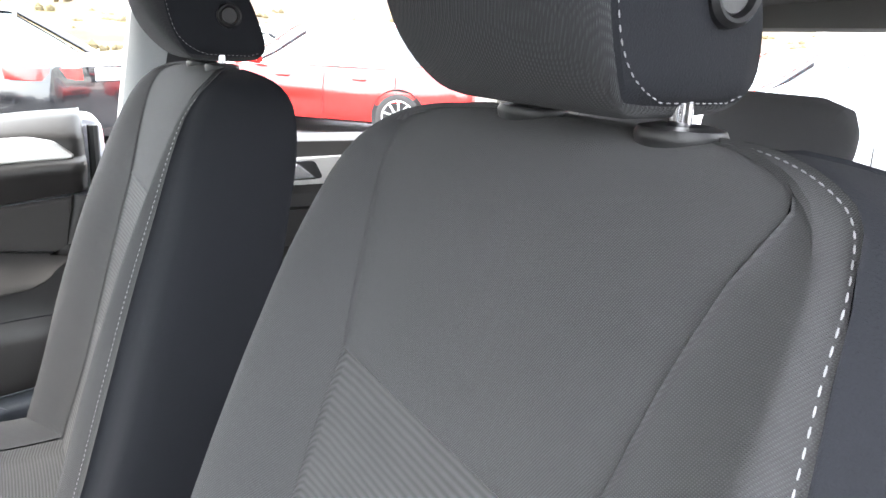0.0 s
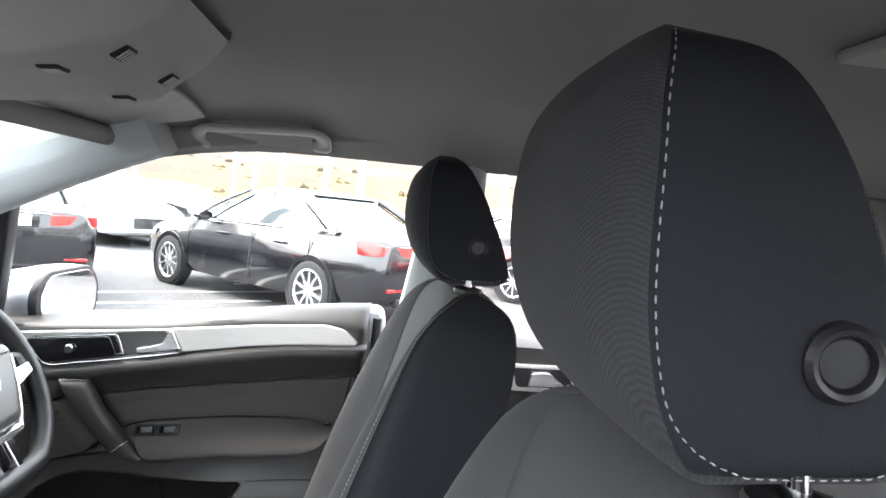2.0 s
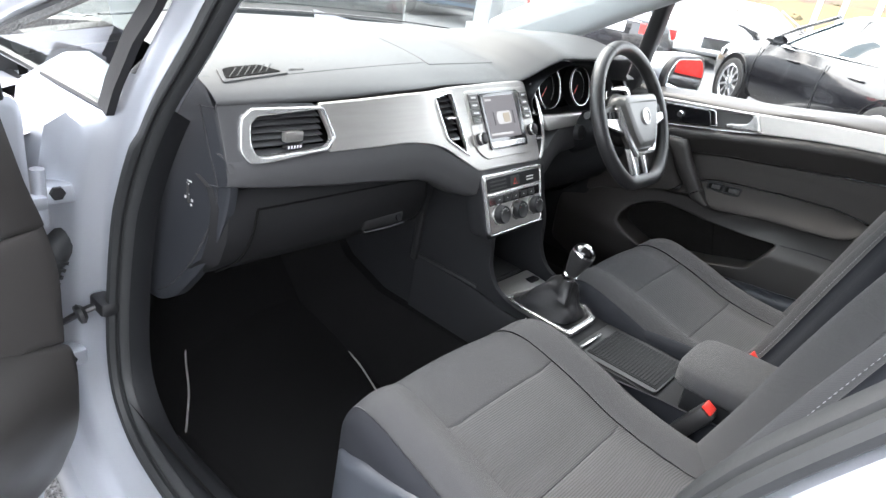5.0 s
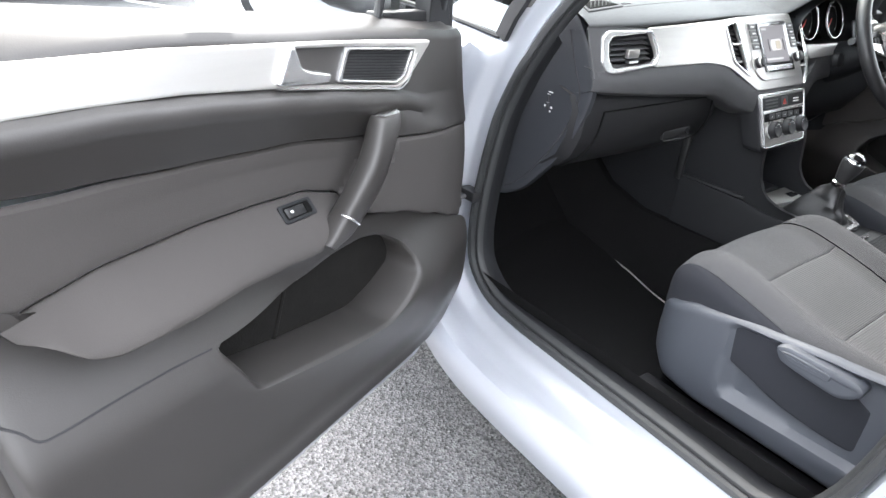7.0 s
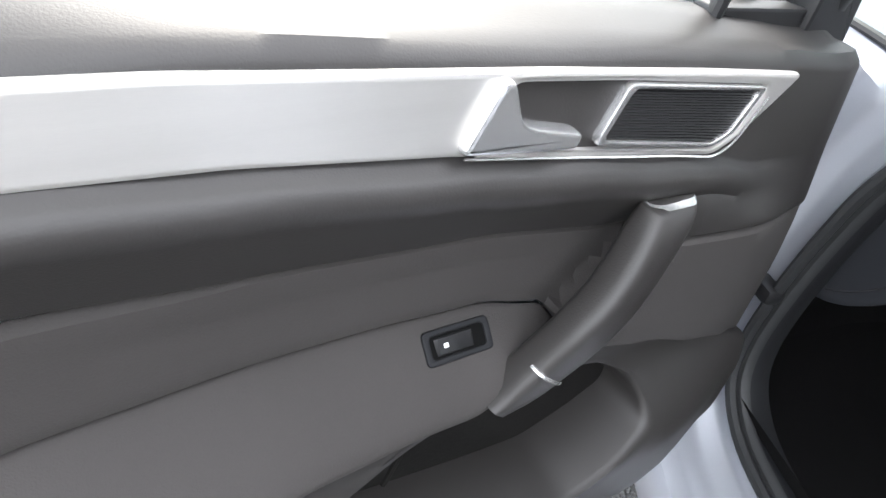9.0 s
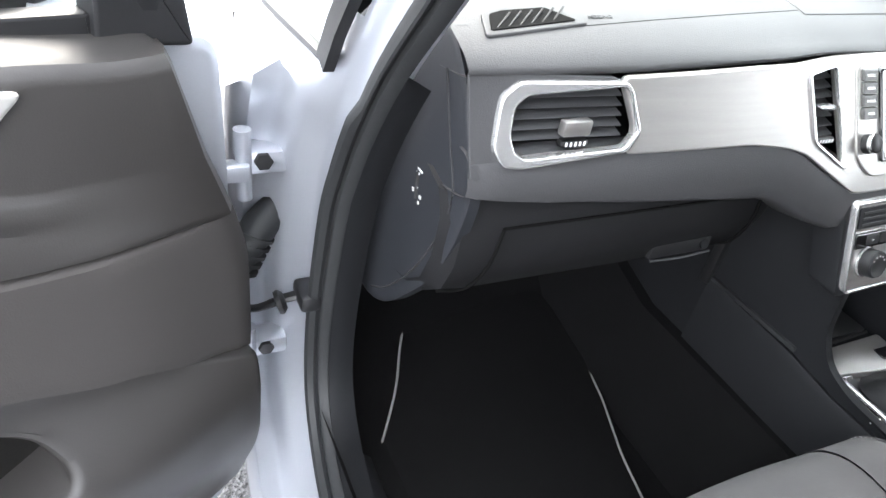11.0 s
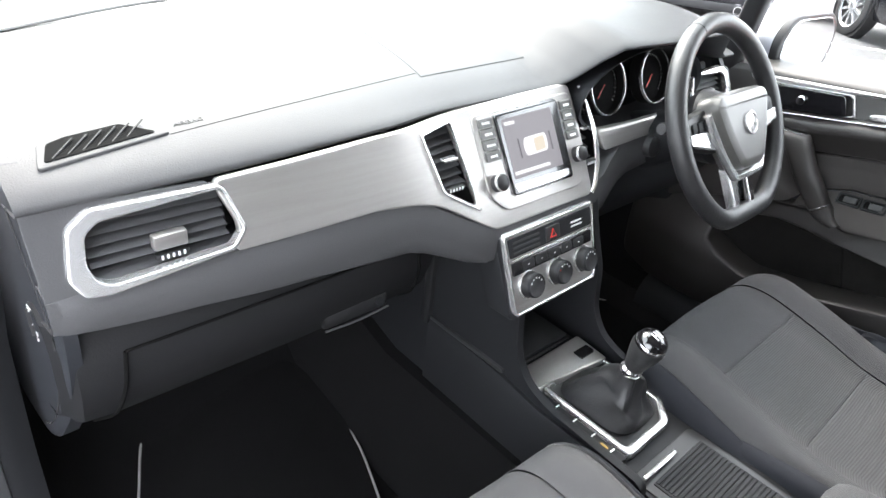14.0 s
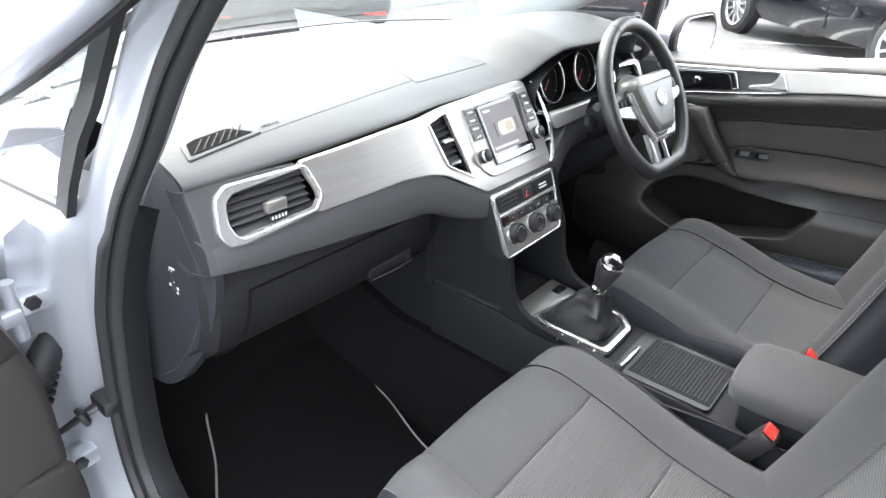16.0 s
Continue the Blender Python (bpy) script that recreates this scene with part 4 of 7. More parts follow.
part("tray_lip", tube([(-0.045, -0.024, 0.596), (0.02, -0.026, 0.5965), (0.10, -0.024, 0.596)], 0.003, 6, 8), BLACK, cons)
up = pose(0.0, 0, 0.577)
part("surround_plate", plate(smooth_loop([(-0.055, -0.034), (0.112, -0.034), (0.116, -0.10), (-0.035, -0.080), (-0.060, -0.082)], 0.006), 0.014, up, 0.003, None, (), lambda v: Vector((v.x, v.y, v.z + 0.008 * ease(v.y, -0.10, -0.03)))), TRIM, cons, "brushed satin plate before the gear lever")
ring_o = smooth_loop([(-0.036, -0.078), (0.116, -0.078), (0.108, -0.215), (0.072, -0.250), (-0.040, -0.252)], 0.010)
ring_i = smooth_loop([(-0.026, -0.084), (0.106, -0.084), (0.097, -0.210), (0.064, -0.238), (-0.030, -0.238)], 0.008)
part("gear_surround", plate(ring_o, 0.012, up, 0.003, None, (ring_i,)), SATIN, cons, "satin silver gear lever surround")
part("gear_well", plate(ring_o, 0.004, up, 0.001), BLACK, cons)
part("button_strip", plate(smooth_loop([(-0.062, -0.083), (-0.039, -0.080), (-0.043, -0.250), (-0.068, -0.248)], 0.004), 0.008, up, 0.002), DASHLOW, cons, "dark strip of blank buttons")
for k in range(4):
    y = -0.120 - 0.036 * k
    part("button_line", box((-0.0525 - 0.0012 * k, y, 0.5858), (0.022, 0.0018, 0.0012), 0, 1), WHITE, cons, "pale line between buttons")
part("parking_mark", plate(smooth_loop([(-0.060, -0.208), (-0.052, -0.208), (-0.052, -0.222), (-0.060, -0.222)], 0.003), 0.001, pose(0.002, 0, 0.5852), 0.0003), glow("amber mark", (0.9, 0.55, 0.05), 0.08), cons, "amber button mark")
part("power_socket", plate(smooth_loop([(0.070, -0.055), (0.108, -0.055), (0.108, -0.078), (0.070, -0.078)], 0.006), 0.004, pose(0, 0, 0.592), 0.001), PIANO, cons, "small black socket cover")
# ribbed roller lid
part("lid_well", plate(smooth_loop([(-0.062, -0.272), (0.100, -0.272), (0.098, -0.455), (-0.060, -0.455)], 0.012), 0.003, pose(0, 0, 0.574), 0.001), BLACK, cons)
part("lid_handle", box((-0.012, -0.287, 0.583), (0.085, 0.008, 0.006), 0.003), SATIN, cons, "silver roller lid handle")
lid = part("roller_lid", box((0.020, -0.375, 0.574), (0.134, 0.155, 0.010), 0.003), DASHLOW, cons, "dark grey ribbed roller lid")
for k in range(22):
    part("rib", box((0.020, -0.302 - 0.0067 * k, 0.580), (0.126, 0.0054, 0.0014), 0.0006, 1), DASHLOW, lid)
# armrest
rings = []
for y, k in ((-0.468, 0.55), (-0.474, 0.80), (-0.49, 0.95), (-0.53, 1.0), (-0.70, 1.0), (-0.80, 0.96), (-0.82, 0.8)):
    rings.append([(0.020 + 0.088 * k * math.copysign(abs(math.cos(a)) ** 0.5, math.cos(a)), y, 0.636 + 0.028 * k * math.copysign(abs(math.sin(a)) ** 0.5, math.sin(a)) + 0.03 * (-y - 0.47)) for a in [2 * math.pi * i / 28 for i in range(28)]])
part("armrest", loft(rings), CLOTH, cons, "dark cloth armrest lid")
part("armrest_base", box((0.020, -0.66, 0.595), (0.155, 0.33, 0.07), 0.015), DASHLOW, cons)
# belt buckles
for s, x in ((-1, -0.114), (1, 0.145)):
    bk = thing("belt_buckle", "black seat belt buckle with red release button", "belt buckle", "belt buckles")
    bm_ = pose(x, -0.541, 0.597, 28, 0, 0)
    part("buckle_body", box((0, 0, 0), (0.036, 0.030, 0.085), 0.007, 2, None, bm_), BLACK, bk)
    part("release_button", box((0, 0.004, 0.044), (0.026, 0.020, 0.007), 0.002, 2, None, bm_), RED, bk, "red release button")
    part("buckle_stem", tube([bm_ @ Vector((0, 0, -0.03)), bm_ @ Vector((0, -0.01, -0.12)), Vector((x, -0.64, 0.42))], 0.008, 8, 8), BLACK, bk)

# ---- gear lever ----
gear = thing("gear_lever", "black leather gear lever with chrome topped knob", "gear lever")
GT = Vector((0.013, -0.190, 0.682))
rings = []
for k in range(15):
    f = k / 14
    c = Vector((0.035, -0.158, 0.584)).lerp(GT, f ** 0.85)
    w, d = 0.044 * (1 - f) ** 1.3 + 0.013, 0.056 * (1 - f) ** 1.3 + 0.013
    ring = []
    for i in range(28):
        a = 2 * math.pi * i / 28
        q = 0.55 + 0.45 * f
        fold = 1 + 0.17 * math.sin(3 * a + 5 * f) * math.sin(math.pi * f) + 0.10 * math.sin(5 * a - 9 * f) * math.sin(math.pi * f)
        ring.append((c.x + w * fold * math.copysign(abs(math.cos(a)) ** q, math.cos(a)), c.y + d * fold * math.copysign(abs(math.sin(a)) ** q, math.sin(a)), c.z + 0.010 * math.sin(6 * f + 2 * a) * math.sin(math.pi * f)))
    rings.append(ring)
part("gaiter", loft(rings, True, False), LEATHER, gear, "soft black leather gaiter")
km = basis(GT, (1, 0, 0), (0, 0.96, 0.26), (0, -0.26, 0.96))
part("collar", lathe([(0.016, -0.004), (0.017, 0.0), (0.017, 0.005), (0.014, 0.008)], 28, km), CHROME, gear, "chrome collar")
part("knob", lathe([(0.013, 0.004), (0.0150, 0.012), (0.019, 0.026), (0.0235, 0.044), (0.0250, 0.056), (0.0235, 0.066)], 32, km), LEATHER, gear, "black leather knob")
part("knob_cap", lathe([(0.0240, 0.063), (0.0235, 0.067), (0.021, 0.0735), (0.015, 0.0785), (0.007, 0.081), (0.0, 0.0815)], 32, km), PIANO, gear, "gloss black shift pattern cap")
part("knob_ring", lathe([(0.0245, 0.0615), (0.0250, 0.064), (0.0240, 0.0665), (0.0225, 0.069)], 32, km), CHROME, gear, "chrome ring")
for x in (-0.006, 0.0, 0.006):
    part("shift_mark", box((x, 0, 0.0812), (0.0012, 0.014, 0.001), 0, 1, None, km), WHITE, gear)
part("shift_mark", box((0, 0, 0.0813), (0.013, 0.0012, 0.001), 0, 1, None, km), WHITE, gear)

# ---- floor mats ----
PIPE = mat("pale mat piping", (0.28, 0.275, 0.26), 0.8, 0, 0.2, 60)
for s, nm in ((-1, "left"), (1, "right")):
    mt = thing("floor_mat", "black carpet floor mat with pale piped edge", "floor mat", "floor mats")
    ol = [(-0.655, -0.30), (-0.655, 0.165), (-0.625, 0.205), (-0.565, 0.30), (-0.53, 0.38), (-0.487, 0.455), (-0.40, 0.50), (-0.22, 0.50), (-0.145, 0.415), (-0.172, 0.295), (-0.20, 0.17), (-0.245, 0.05), (-0.29, -0.14), (-0.29, -0.30)]
    if s > 0:
        ol = [(-x, y) for x, y in ol][::-1]

    def drape(v):
        return Vector((v.x, v.y, v.z + 0.10 * ease(v.y, 0.25, 0.60)))
    sl = smooth_loop(ol, 0.03)
    sd = dense(sl, 0.03)
    part("mat", plate(sd, 0.008, pose(0, 0, 0.318), 0.002, None, (), drape), CARPET, mt)
    part("piping", tube([drape(Vector((x, y, 0.327))) for x, y in sd], 0.0022, 6, None, None, True), PIPE, mt, "pale piping")

# ---- front seats ----
VALANCE = mat("slate grey plastic", (0.040, 0.044, 0.053), 0.5, 0, 0.08, 5, 0.3, 600)
BACK = [(0.50, -0.595, 0.235, 0.11), (0.58, -0.622, 0.245, 0.125), (0.70, -0.663, 0.248, 0.14), (0.82, -0.698, 0.252, 0.15), (0.94, -0.732, 0.244, 0.145), (1.03, -0.757, 0.238, 0.135), (1.10, -0.776, 0.223, 0.13), (1.150, -0.793, 0.207, 0.115), (1.176, -0.811, 0.183, 0.090), (1.189, -0.830, 0.152, 0.055), (1.194, -0.850, 0.112, 0.022), (1.193, -0.864, 0.074, 0.0)]


SEAM_X = [(0.50, 0.135), (0.90, 0.128), (0.976, 0.122), (1.017, 0.115), (1.05, 0.122), (1.09, 0.129), (1.12, 0.134), (1.15, 0.141), (1.165, 0.146), (1.19, 0.16)]


def back_row(v):
    s = min(max(v, 0), 1) * (len(BACK) - 1)
    k = min(int(s), len(BACK) - 2)
    t = s - k
    p = [BACK[max(k - 1, 0)], BACK[k], BACK[k + 1], BACK[min(k + 2, len(BACK) - 1)]]
    return [0.5 * (2 * b + (c - a) * t + (2 * a - 5 * b + 4 * c - d) * t * t + (3 * b - a - 3 * c + d) * t ** 3) for a, b, c, d in zip(*p)]


def back_f(u, v):
    """u from 0 (one side's rear edge) over the front to 1; v up the backrest."""
    z, y, w, d = back_row(v)
    a = (u - 0.5) * 2
    bol = 0.052 * (1 - ease(v, 0.22, 0.78)) + 0.008
    if abs(a) < 0.72:
        q = a / 0.72
        xs = line(z, SEAM_X)
        xs = 0.5 * (xs + 0.85 * w - math.sqrt((xs - 0.85 * w) ** 2 + 0.0002))
        x = math.copysign(xs * abs(a) / 0.42 if abs(a) < 0.42 else xs + (w * 0.90 - xs) * (abs(a) - 0.42) / 0.30, a)
        yy = y + bol * (ease(abs(q), 0.54, 0.92) - 1.5 * ease(abs(q), 0.86, 1.14))
    else:
        q = (abs(a) - 0.72) / 0.28
        ang = min(q * 2.2, 1) * math.pi / 2
        x = math.copysign(w * 0.90 + w * 0.10 * math.sin(ang), a)
        yy = y + bol * (1 - 1.5 * 0.5) - w * 0.10 * (1 - math.cos(ang)) - max(0, q - 0.4) / 0.6 * max(0, d - 0.02)
        if q > 0.9:
            x -= math.copysign(0.01 * (q - 0.9) / 0.1, a)
    return (x, yy, z)


CUSH = [(-0.64, 0.560, 0.235), (-0.54, 0.556, 0.248), (-0.44, 0.568, 0.255), (-0.375, 0.588, 0.256), (-0.31, 0.606, 0.255), (-0.235, 0.622, 0.250), (-0.190, 0.618, 0.240), (-0.165, 0.590, 0.228), (-0.160, 0.545, 0.222)]


def cush_f(u, v):
    """u across, v from the backrest to the front edge and down."""
    s = min(max(v, 0), 1) * (len(CUSH) - 1)
    k = min(int(s), len(CUSH) - 2)
    t = s - k
    p = [CUSH[max(k - 1, 0)], CUSH[k], CUSH[k + 1], CUSH[min(k + 2, len(CUSH) - 1)]]
    y, z, w = [0.5 * (2 * b + (c - a) * t + (2 * a - 5 * b + 4 * c - d) * t * t + (3 * b - a - 3 * c + d) * t ** 3) for a, b, c, d in zip(*p)]
    a = (u - 0.5) * 2
    bol = 0.030 * (1 - ease(v, 0.55, 0.85)) + 0.006
    fr = ease(v, 0.8, 1.0)
    if abs(a) < 0.75:
        q = a / 0.75
        x = w * 0.92 * q
        zz = z + 0.010 * (1 - q * q) + bol * (ease(abs(q), 0.5, 0.85) - 1.2 * ease(abs(q), 0.86, 1.1))
        yy = y - 0.02 * q * q * fr
    else:
        q = (abs(a) - 0.75) / 0.25
        ang = min(q * 2, 1) * math.pi / 2
        x = math.copysign(w * 0.92 + w * 0.08 * math.sin(ang), a)
        zz = z + bol * 0.4 - 0.03 * (1 - math.cos(ang)) - max(0, q - 0.5) / 0.5 * 0.06 * (1 - 0.4 * fr)
        yy = y - 0.02 * fr
    return (x, yy, zz)


def back_side(u, v):
    """back_f with the stitched edge, at u = 0.124, drawn onto the crest of the bolster."""
    b = 0.152 - 0.036 * ease(v, 0.60, 0.78)
    return back_f(u * b / 0.124 if u < 0.124 else b + (u - 0.124) * (0.29 - b) / 0.166, v)


HEAD = [(1.202, -0.817, -0.872, 0.068, 0.002), (1.207, -0.805, -0.895, 0.076, 0.006), (1.221, -0.791, -0.905, 0.083, 0.011), (1.243, -0.779, -0.900, 0.087, 0.018), (1.272, -0.772, -0.889, 0.088, 0.024), (1.300, -0.770, -0.876, 0.088, 0.027),
        (1.330, -0.770, -0.862, 0.087, 0.026), (1.355, -0.771, -0.848, 0.083, 0.022), (1.374, -0.775, -0.836, 0.075, 0.015), (1.387, -0.781, -0.825, 0.060, 0.008), (1.396, -0.789, -0.810, 0.038, 0.003)]


def front_seat(side, hd, hx):
    """A seat about x = 0, in the car's y and z; side -1: its outer side lies towards -x."""
    seat = thing("front_seat", "dark grey cloth front seat with ribbed insert and charcoal sides", "car seat", "front seats")
    back = part("backrest_insert", patch(back_f, 0.290, 0.710, 0.05, 0.446, 14, 16, 0.004, 0.006, 0.0024, None, 0.30, 0.40), RIB, seat, "ribbed grey cloth insert")
    part("backrest_top", patch(back_f, 0.290, 0.710, 0.446, 1.0, 14, 14, 0.003, 0.006, 0.0024, None, 0.32, 0.22), CLOTH, seat)
    for s in (0, 1):
        def f(u, v, s=s):
            x, y, z = back_side(u, v)
            return (x if s == 0 else -x, y, z)
        part("backrest_bolster", patch(f, 0.124, 0.290, 0.02, 1.0, 14, 30, 0.004, 0.006, 0.0024, None, 0.16, 0.78), CLOTH, seat, "smooth grey cloth bolster")
        part("backrest_side", patch(f, 0.0, 0.124, 0.0, 1.0, 8, 26, 0.0, 0.006, 0.0024, None, 0.14, 0.70), SIDE, seat, "charcoal cloth side panel")
        part("stitching", stitches([Vector(f(0.1305, 0.05 + 0.9 * i / 60)) + Vector(((-1 if s == 0 else 1) * 0.0015, 0.0015, 0)) for i in range(61)], 0.0036, 0.0028, 0.00045), THREAD, seat, "pale contrast stitching")
    # rear shell
    rings = []
    for k in range(19):
        v = k / 18
        z, y, w, d = back_row(v)
        rings.append([(w * 0.97 * q, y - d * (0.80 + 0.20 * (1 - abs(q) ** 4)), z) for q in [-1 + 2 * i / 12 for i in range(13)]])
    part("backrest_shell", loft(rings, False, False), SIDE, seat, "charcoal cloth seat back")
    part("backrest_core", loft([[(0.6 * back_row(v)[2] * math.cos(t), back_row(v)[1] - 0.5 * back_row(v)[3] + 0.40 * back_row(v)[3] * math.sin(t), back_row(v)[0] - 0.03) for t in [2 * math.pi * i / 16 for i in range(16)]] for v in [j / 12 for j in range(13)]]), SEAM, seat)
    # cushion
    part("cushion_insert", patch(cush_f, 0.266, 0.734, 0.02, 0.228, 14, 10, 0.003, 0.007, 0.0026, None, 0.28, 0.22), RIB, seat, "ribbed grey cloth insert")
    part("cushion_insert", patch(cush_f, 0.266, 0.734, 0.228, 0.511, 14, 10, 0.003, 0.007, 0.0026, None, 0.28, 0.15), RIB, seat, "ribbed grey cloth insert")
    part("cushion_front", patch(cush_f, 0.266, 0.734, 0.511, 1.0, 14, 14, 0.003, 0.007, 0.0026, None, 0.30, 0.20), CLOTH, seat)
    for s in (0, 1):
        f = cush_f if s == 0 else (lambda u, v: cush_f(1 - u, v))
        part("cushion_bolster", patch(f, 0.1235, 0.266, 0.0, 1.0, 10, 28, 0.003, 0.006, 0.0012, None, 0.12, 0.55), CLOTH, seat, "smooth grey cloth bolster")
        part("cushion_side", patch(f, -0.02, 0.1235, 0.0, 1.0, 8, 24, 0.0, 0.006, 0.0012, None, 0.10, 0.55), SIDE, seat, "charcoal cloth side panel")
    for s in (-1, 1):
        part("stitching", stitches([Vector(cush_f(0.5 + s * 0.373, 0.05 + 0.8 * i / 40)) + Vector((s * 0.0008, 0, 0.0008)) for i in range(41)], 0.0036, 0.0028, 0.00045), THREAD, seat, "pale contrast stitching")
    part("cushion_core", box((0, -0.40, 0.50), (0.42, 0.42, 0.09), 0.03), SEAM, seat)
    # plastic valance on the outer side, cloth skirt towards the console, seat base
    v_top = [(-0.75, 0.60), (-0.70, 0.622), (-0.62, 0.622), (-0.50, 0.610), (-0.355, 0.594), (-0.255, 0.577), (-0.20, 0.558), (-0.16, 0.540)]
    v_low = [(-0.75, 0.44), (-0.70, 0.384), (-0.30, 0.386), (-0.225, 0.398), (-0.185, 0.43), (-0.16, 0.485)]

    def skirt(s, outer, dip):
        """Side cover of the cushion: rounded round the front corner, with a recess dip deep."""
        rings = []
        for i in range(61):
            f = i / 60
            y = -0.745 + 0.585 * (1 - (1 - f) ** 1.6)
            a, b = line(y, v_low), line(y, v_top)
            turn = max(0, (y + 0.245) / 0.085)
            x = outer - 0.075 * (1 - math.sqrt(max(0, 1 - turn * turn)))
            ring = []
            for j in range(33):
                z = a + (b - a) * (0.5 - 0.5 * math.cos(math.pi * j / 32))
                e = max(0, 1 - min(z - a, b - z) / 0.016)
                r = ease(-y, 0.318 + 0.10 * (0.56 - z), 0.340 + 0.10 * (0.56 - z)) * ease(z, 0.432, 0.448) * (1 - ease(z, b - 0.024, b - 0.006)) * (1 - ease(-y, 0.66, 0.69))
                ring.append((s * (x - 0.016 * (1 - math.sqrt(max(0, 1 - e * e))) - dip * r), y, z))
            rings.append(ring)
        return loft(rings, False, False)

    def side_plate(pts, x0, thick, edge):
        m = basis((x0 * side, 0, 0), (0, side, 0), (0, 0, 1), (side, 0, 0))
        return plate(smooth_loop([(y * side, z) for y, z in pts], 0.016, 5), thick, m, edge)
    vo = part("valance", skirt(side, 0.266, 0.020), VALANCE, seat, "slate grey plastic seat valance")
    lev = part("height_lever", side_plate([(-0.402, 0.586), (-0.420, 0.596), (-0.470, 0.596), (-0.530, 0.596), (-0.545, 0.586), (-0.540, 0.570), (-0.515, 0.552), (-0.47, 0.556), (-0.415, 0.563)], 0.246, 0.030, 0.007), VALANCE, vo, "slate grey height lever")
    part("lever_grip", side_plate([(-0.412, 0.584), (-0.43, 0.588), (-0.495, 0.587), (-0.495, 0.573), (-0.43, 0.572)], 0.2745, 0.004, 0.002), VALANCE, lev)
    part("cushion_skirt", skirt(-side, 0.250, 0.0), SIDE, seat, "charcoal cloth skirt beside the console")
    for s in (-1, 1):
        rail_ = part("seat_rail", box((s * 0.236, -0.43, 0.340), (0.036, 0.52, 0.030), 0.006), BLACK, seat, "black steel seat rail")
        part("rail_slide", box((s * 0.190, -0.45, 0.346), (0.014, 0.52, 0.022), 0.004), PIANO, rail_)
    part("cushion_frame", box((0, -0.36, 0.43), (0.40, 0.38, 0.06), 0.02), BLACK, seat)
    # headrest: rows of height, front, rear, half width and swell of the front
    rows = curve_pts([Vector((z, f + hd, r + hd)) for z, f, r, w, q in HEAD], 30)
    wide = curve_pts([Vector((z, w, q)) for z, f, r, w, q in HEAD], 30)

    def head(i):
        return rows[i].x, rows[i].y, rows[i].z, wide[i].y, wide[i].z
    rings = []
    for i in range(31):
        z, f, r, w, q = head(i)
        ring = [(hx + w * math.copysign(abs(math.cos(a)) ** 0.75, math.cos(a)), f + q * math.sin(a) ** 0.9, z) for a in [math.pi * j / 16 for j in range(17)]]
        ring += [(hx - w * (1 - 0.13 * k), f + (r - f) * k, z) for k in (0.2, 0.4, 0.6, 0.8)]
        ring += [(hx + 0.87 * w * k, r - 0.006 * (1 - k * k), z) for k in (-1, -0.7, -0.35, 0, 0.35, 0.7, 1)]
        ring += [(hx + w * (0.87 + 0.13 * k), r + (f - r) * k, z) for k in (0.2, 0.4, 0.6, 0.8)]
        rings.append(ring)
    part("headrest", loft(rings), TWILL, seat, "grey twill headrest")
    for s in (-1, 1):
        pan = []
        for i in range(3, 29):
            z, f, r, w, q = head(i)
            e = min(1, (i - 3) / 2, (28 - i) / 2)
            pan.append([(hx + s * (w * (1 - 0.13 * k) - 0.0015 + (0.003 + 0.004 * math.sin(math.pi * k)) * e * (1 if 0.02 < k < 0.98 else 0)), f + (r - f) * k, z) for k in (0, 0.03, 0.1, 0.25, 0.4, 0.55, 0.7, 0.85, 0.97, 1)])
        part("headrest_side", loft(pan, False, False), SIDE, seat, "charcoal side of the headrest")
        run = []
        for i, k in [(i, 0.03) for i in range(27, 8, -1)] + [(8, 0.035), (7, 0.05), (6, 0.08), (5, 0.14), (4, 0.24), (4, 0.34), (4, 0.45), (4, 0.58), (4, 0.70), (4, 0.82), (5, 0.94)]:
            z, f, r, w, q = head(i)
            run.append((hx + s * (w * (1 - 0.13 * k) + 0.0022 + 0.004 * math.sin(math.pi * k)), f + (r - f) * k, z))
        part("stitching", stitches(run, 0.0030, 0.0028, 0.00045), THREAD, seat, "pale contrast stitching")
        part("headrest_post", tube([(hx - 0.012 + s * 0.058, -0.857, 1.17), (hx - 0.012 + s * 0.058, -0.850 + hd * 0.4, 1.24)], 0.006, 12), CHROME, seat, "chrome headrest post")
        part("post_collar", lathe([(0.021, -0.006), (0.0225, 0), (0.0230, 0.003), (0.0215, 0.006), (0.015, 0.0075), (0.009, 0.006), (0.006, 0.004)], 32, pose(hx - 0.012 + s * 0.058, -0.856, 1.192)), BLACK, seat, "black plastic guide collar")
    pan = pose(hx - 0.0855, -0.853 + hd, 1.2610) @ Matrix.Rotation(radians(-90), 4, "Y") @ Matrix.Rotation(radians(-6), 4, "X")
    btn = part("release_button", lathe([(0.0, 0.004), (0.0095, 0.004), (0.0106, 0.003), (0.0115, 0.0065), (0.0138, 0.0075), (0.0160, 0.005), (0.0166, -0.006)], 32, pan), BLACK, seat, "round black release button")
    return seat


seat_left = front_seat(-1, 0.0, 0.012)
seat_left.matrix_basis = pose(-0.356, 0, 0)
seat_right = front_seat(1, -0.010, 0.016)
seat_right.matrix_basis = pose(0.36, 0.045, -0.005)

# ---- front doors: built once as a layout of u (from the hinge), z and n (towards the cabin) ----
FELT = mat("black pocket felt", (0.010, 0.0095, 0.009), 0.97, 0, 0.35, 40, 0.8, 300, 0.1)
INSERT = mat("dark door cloth insert", (0.042, 0.0385, 0.037), 0.8, 0, 0.08, 6, 0.5, 700, 0.3)


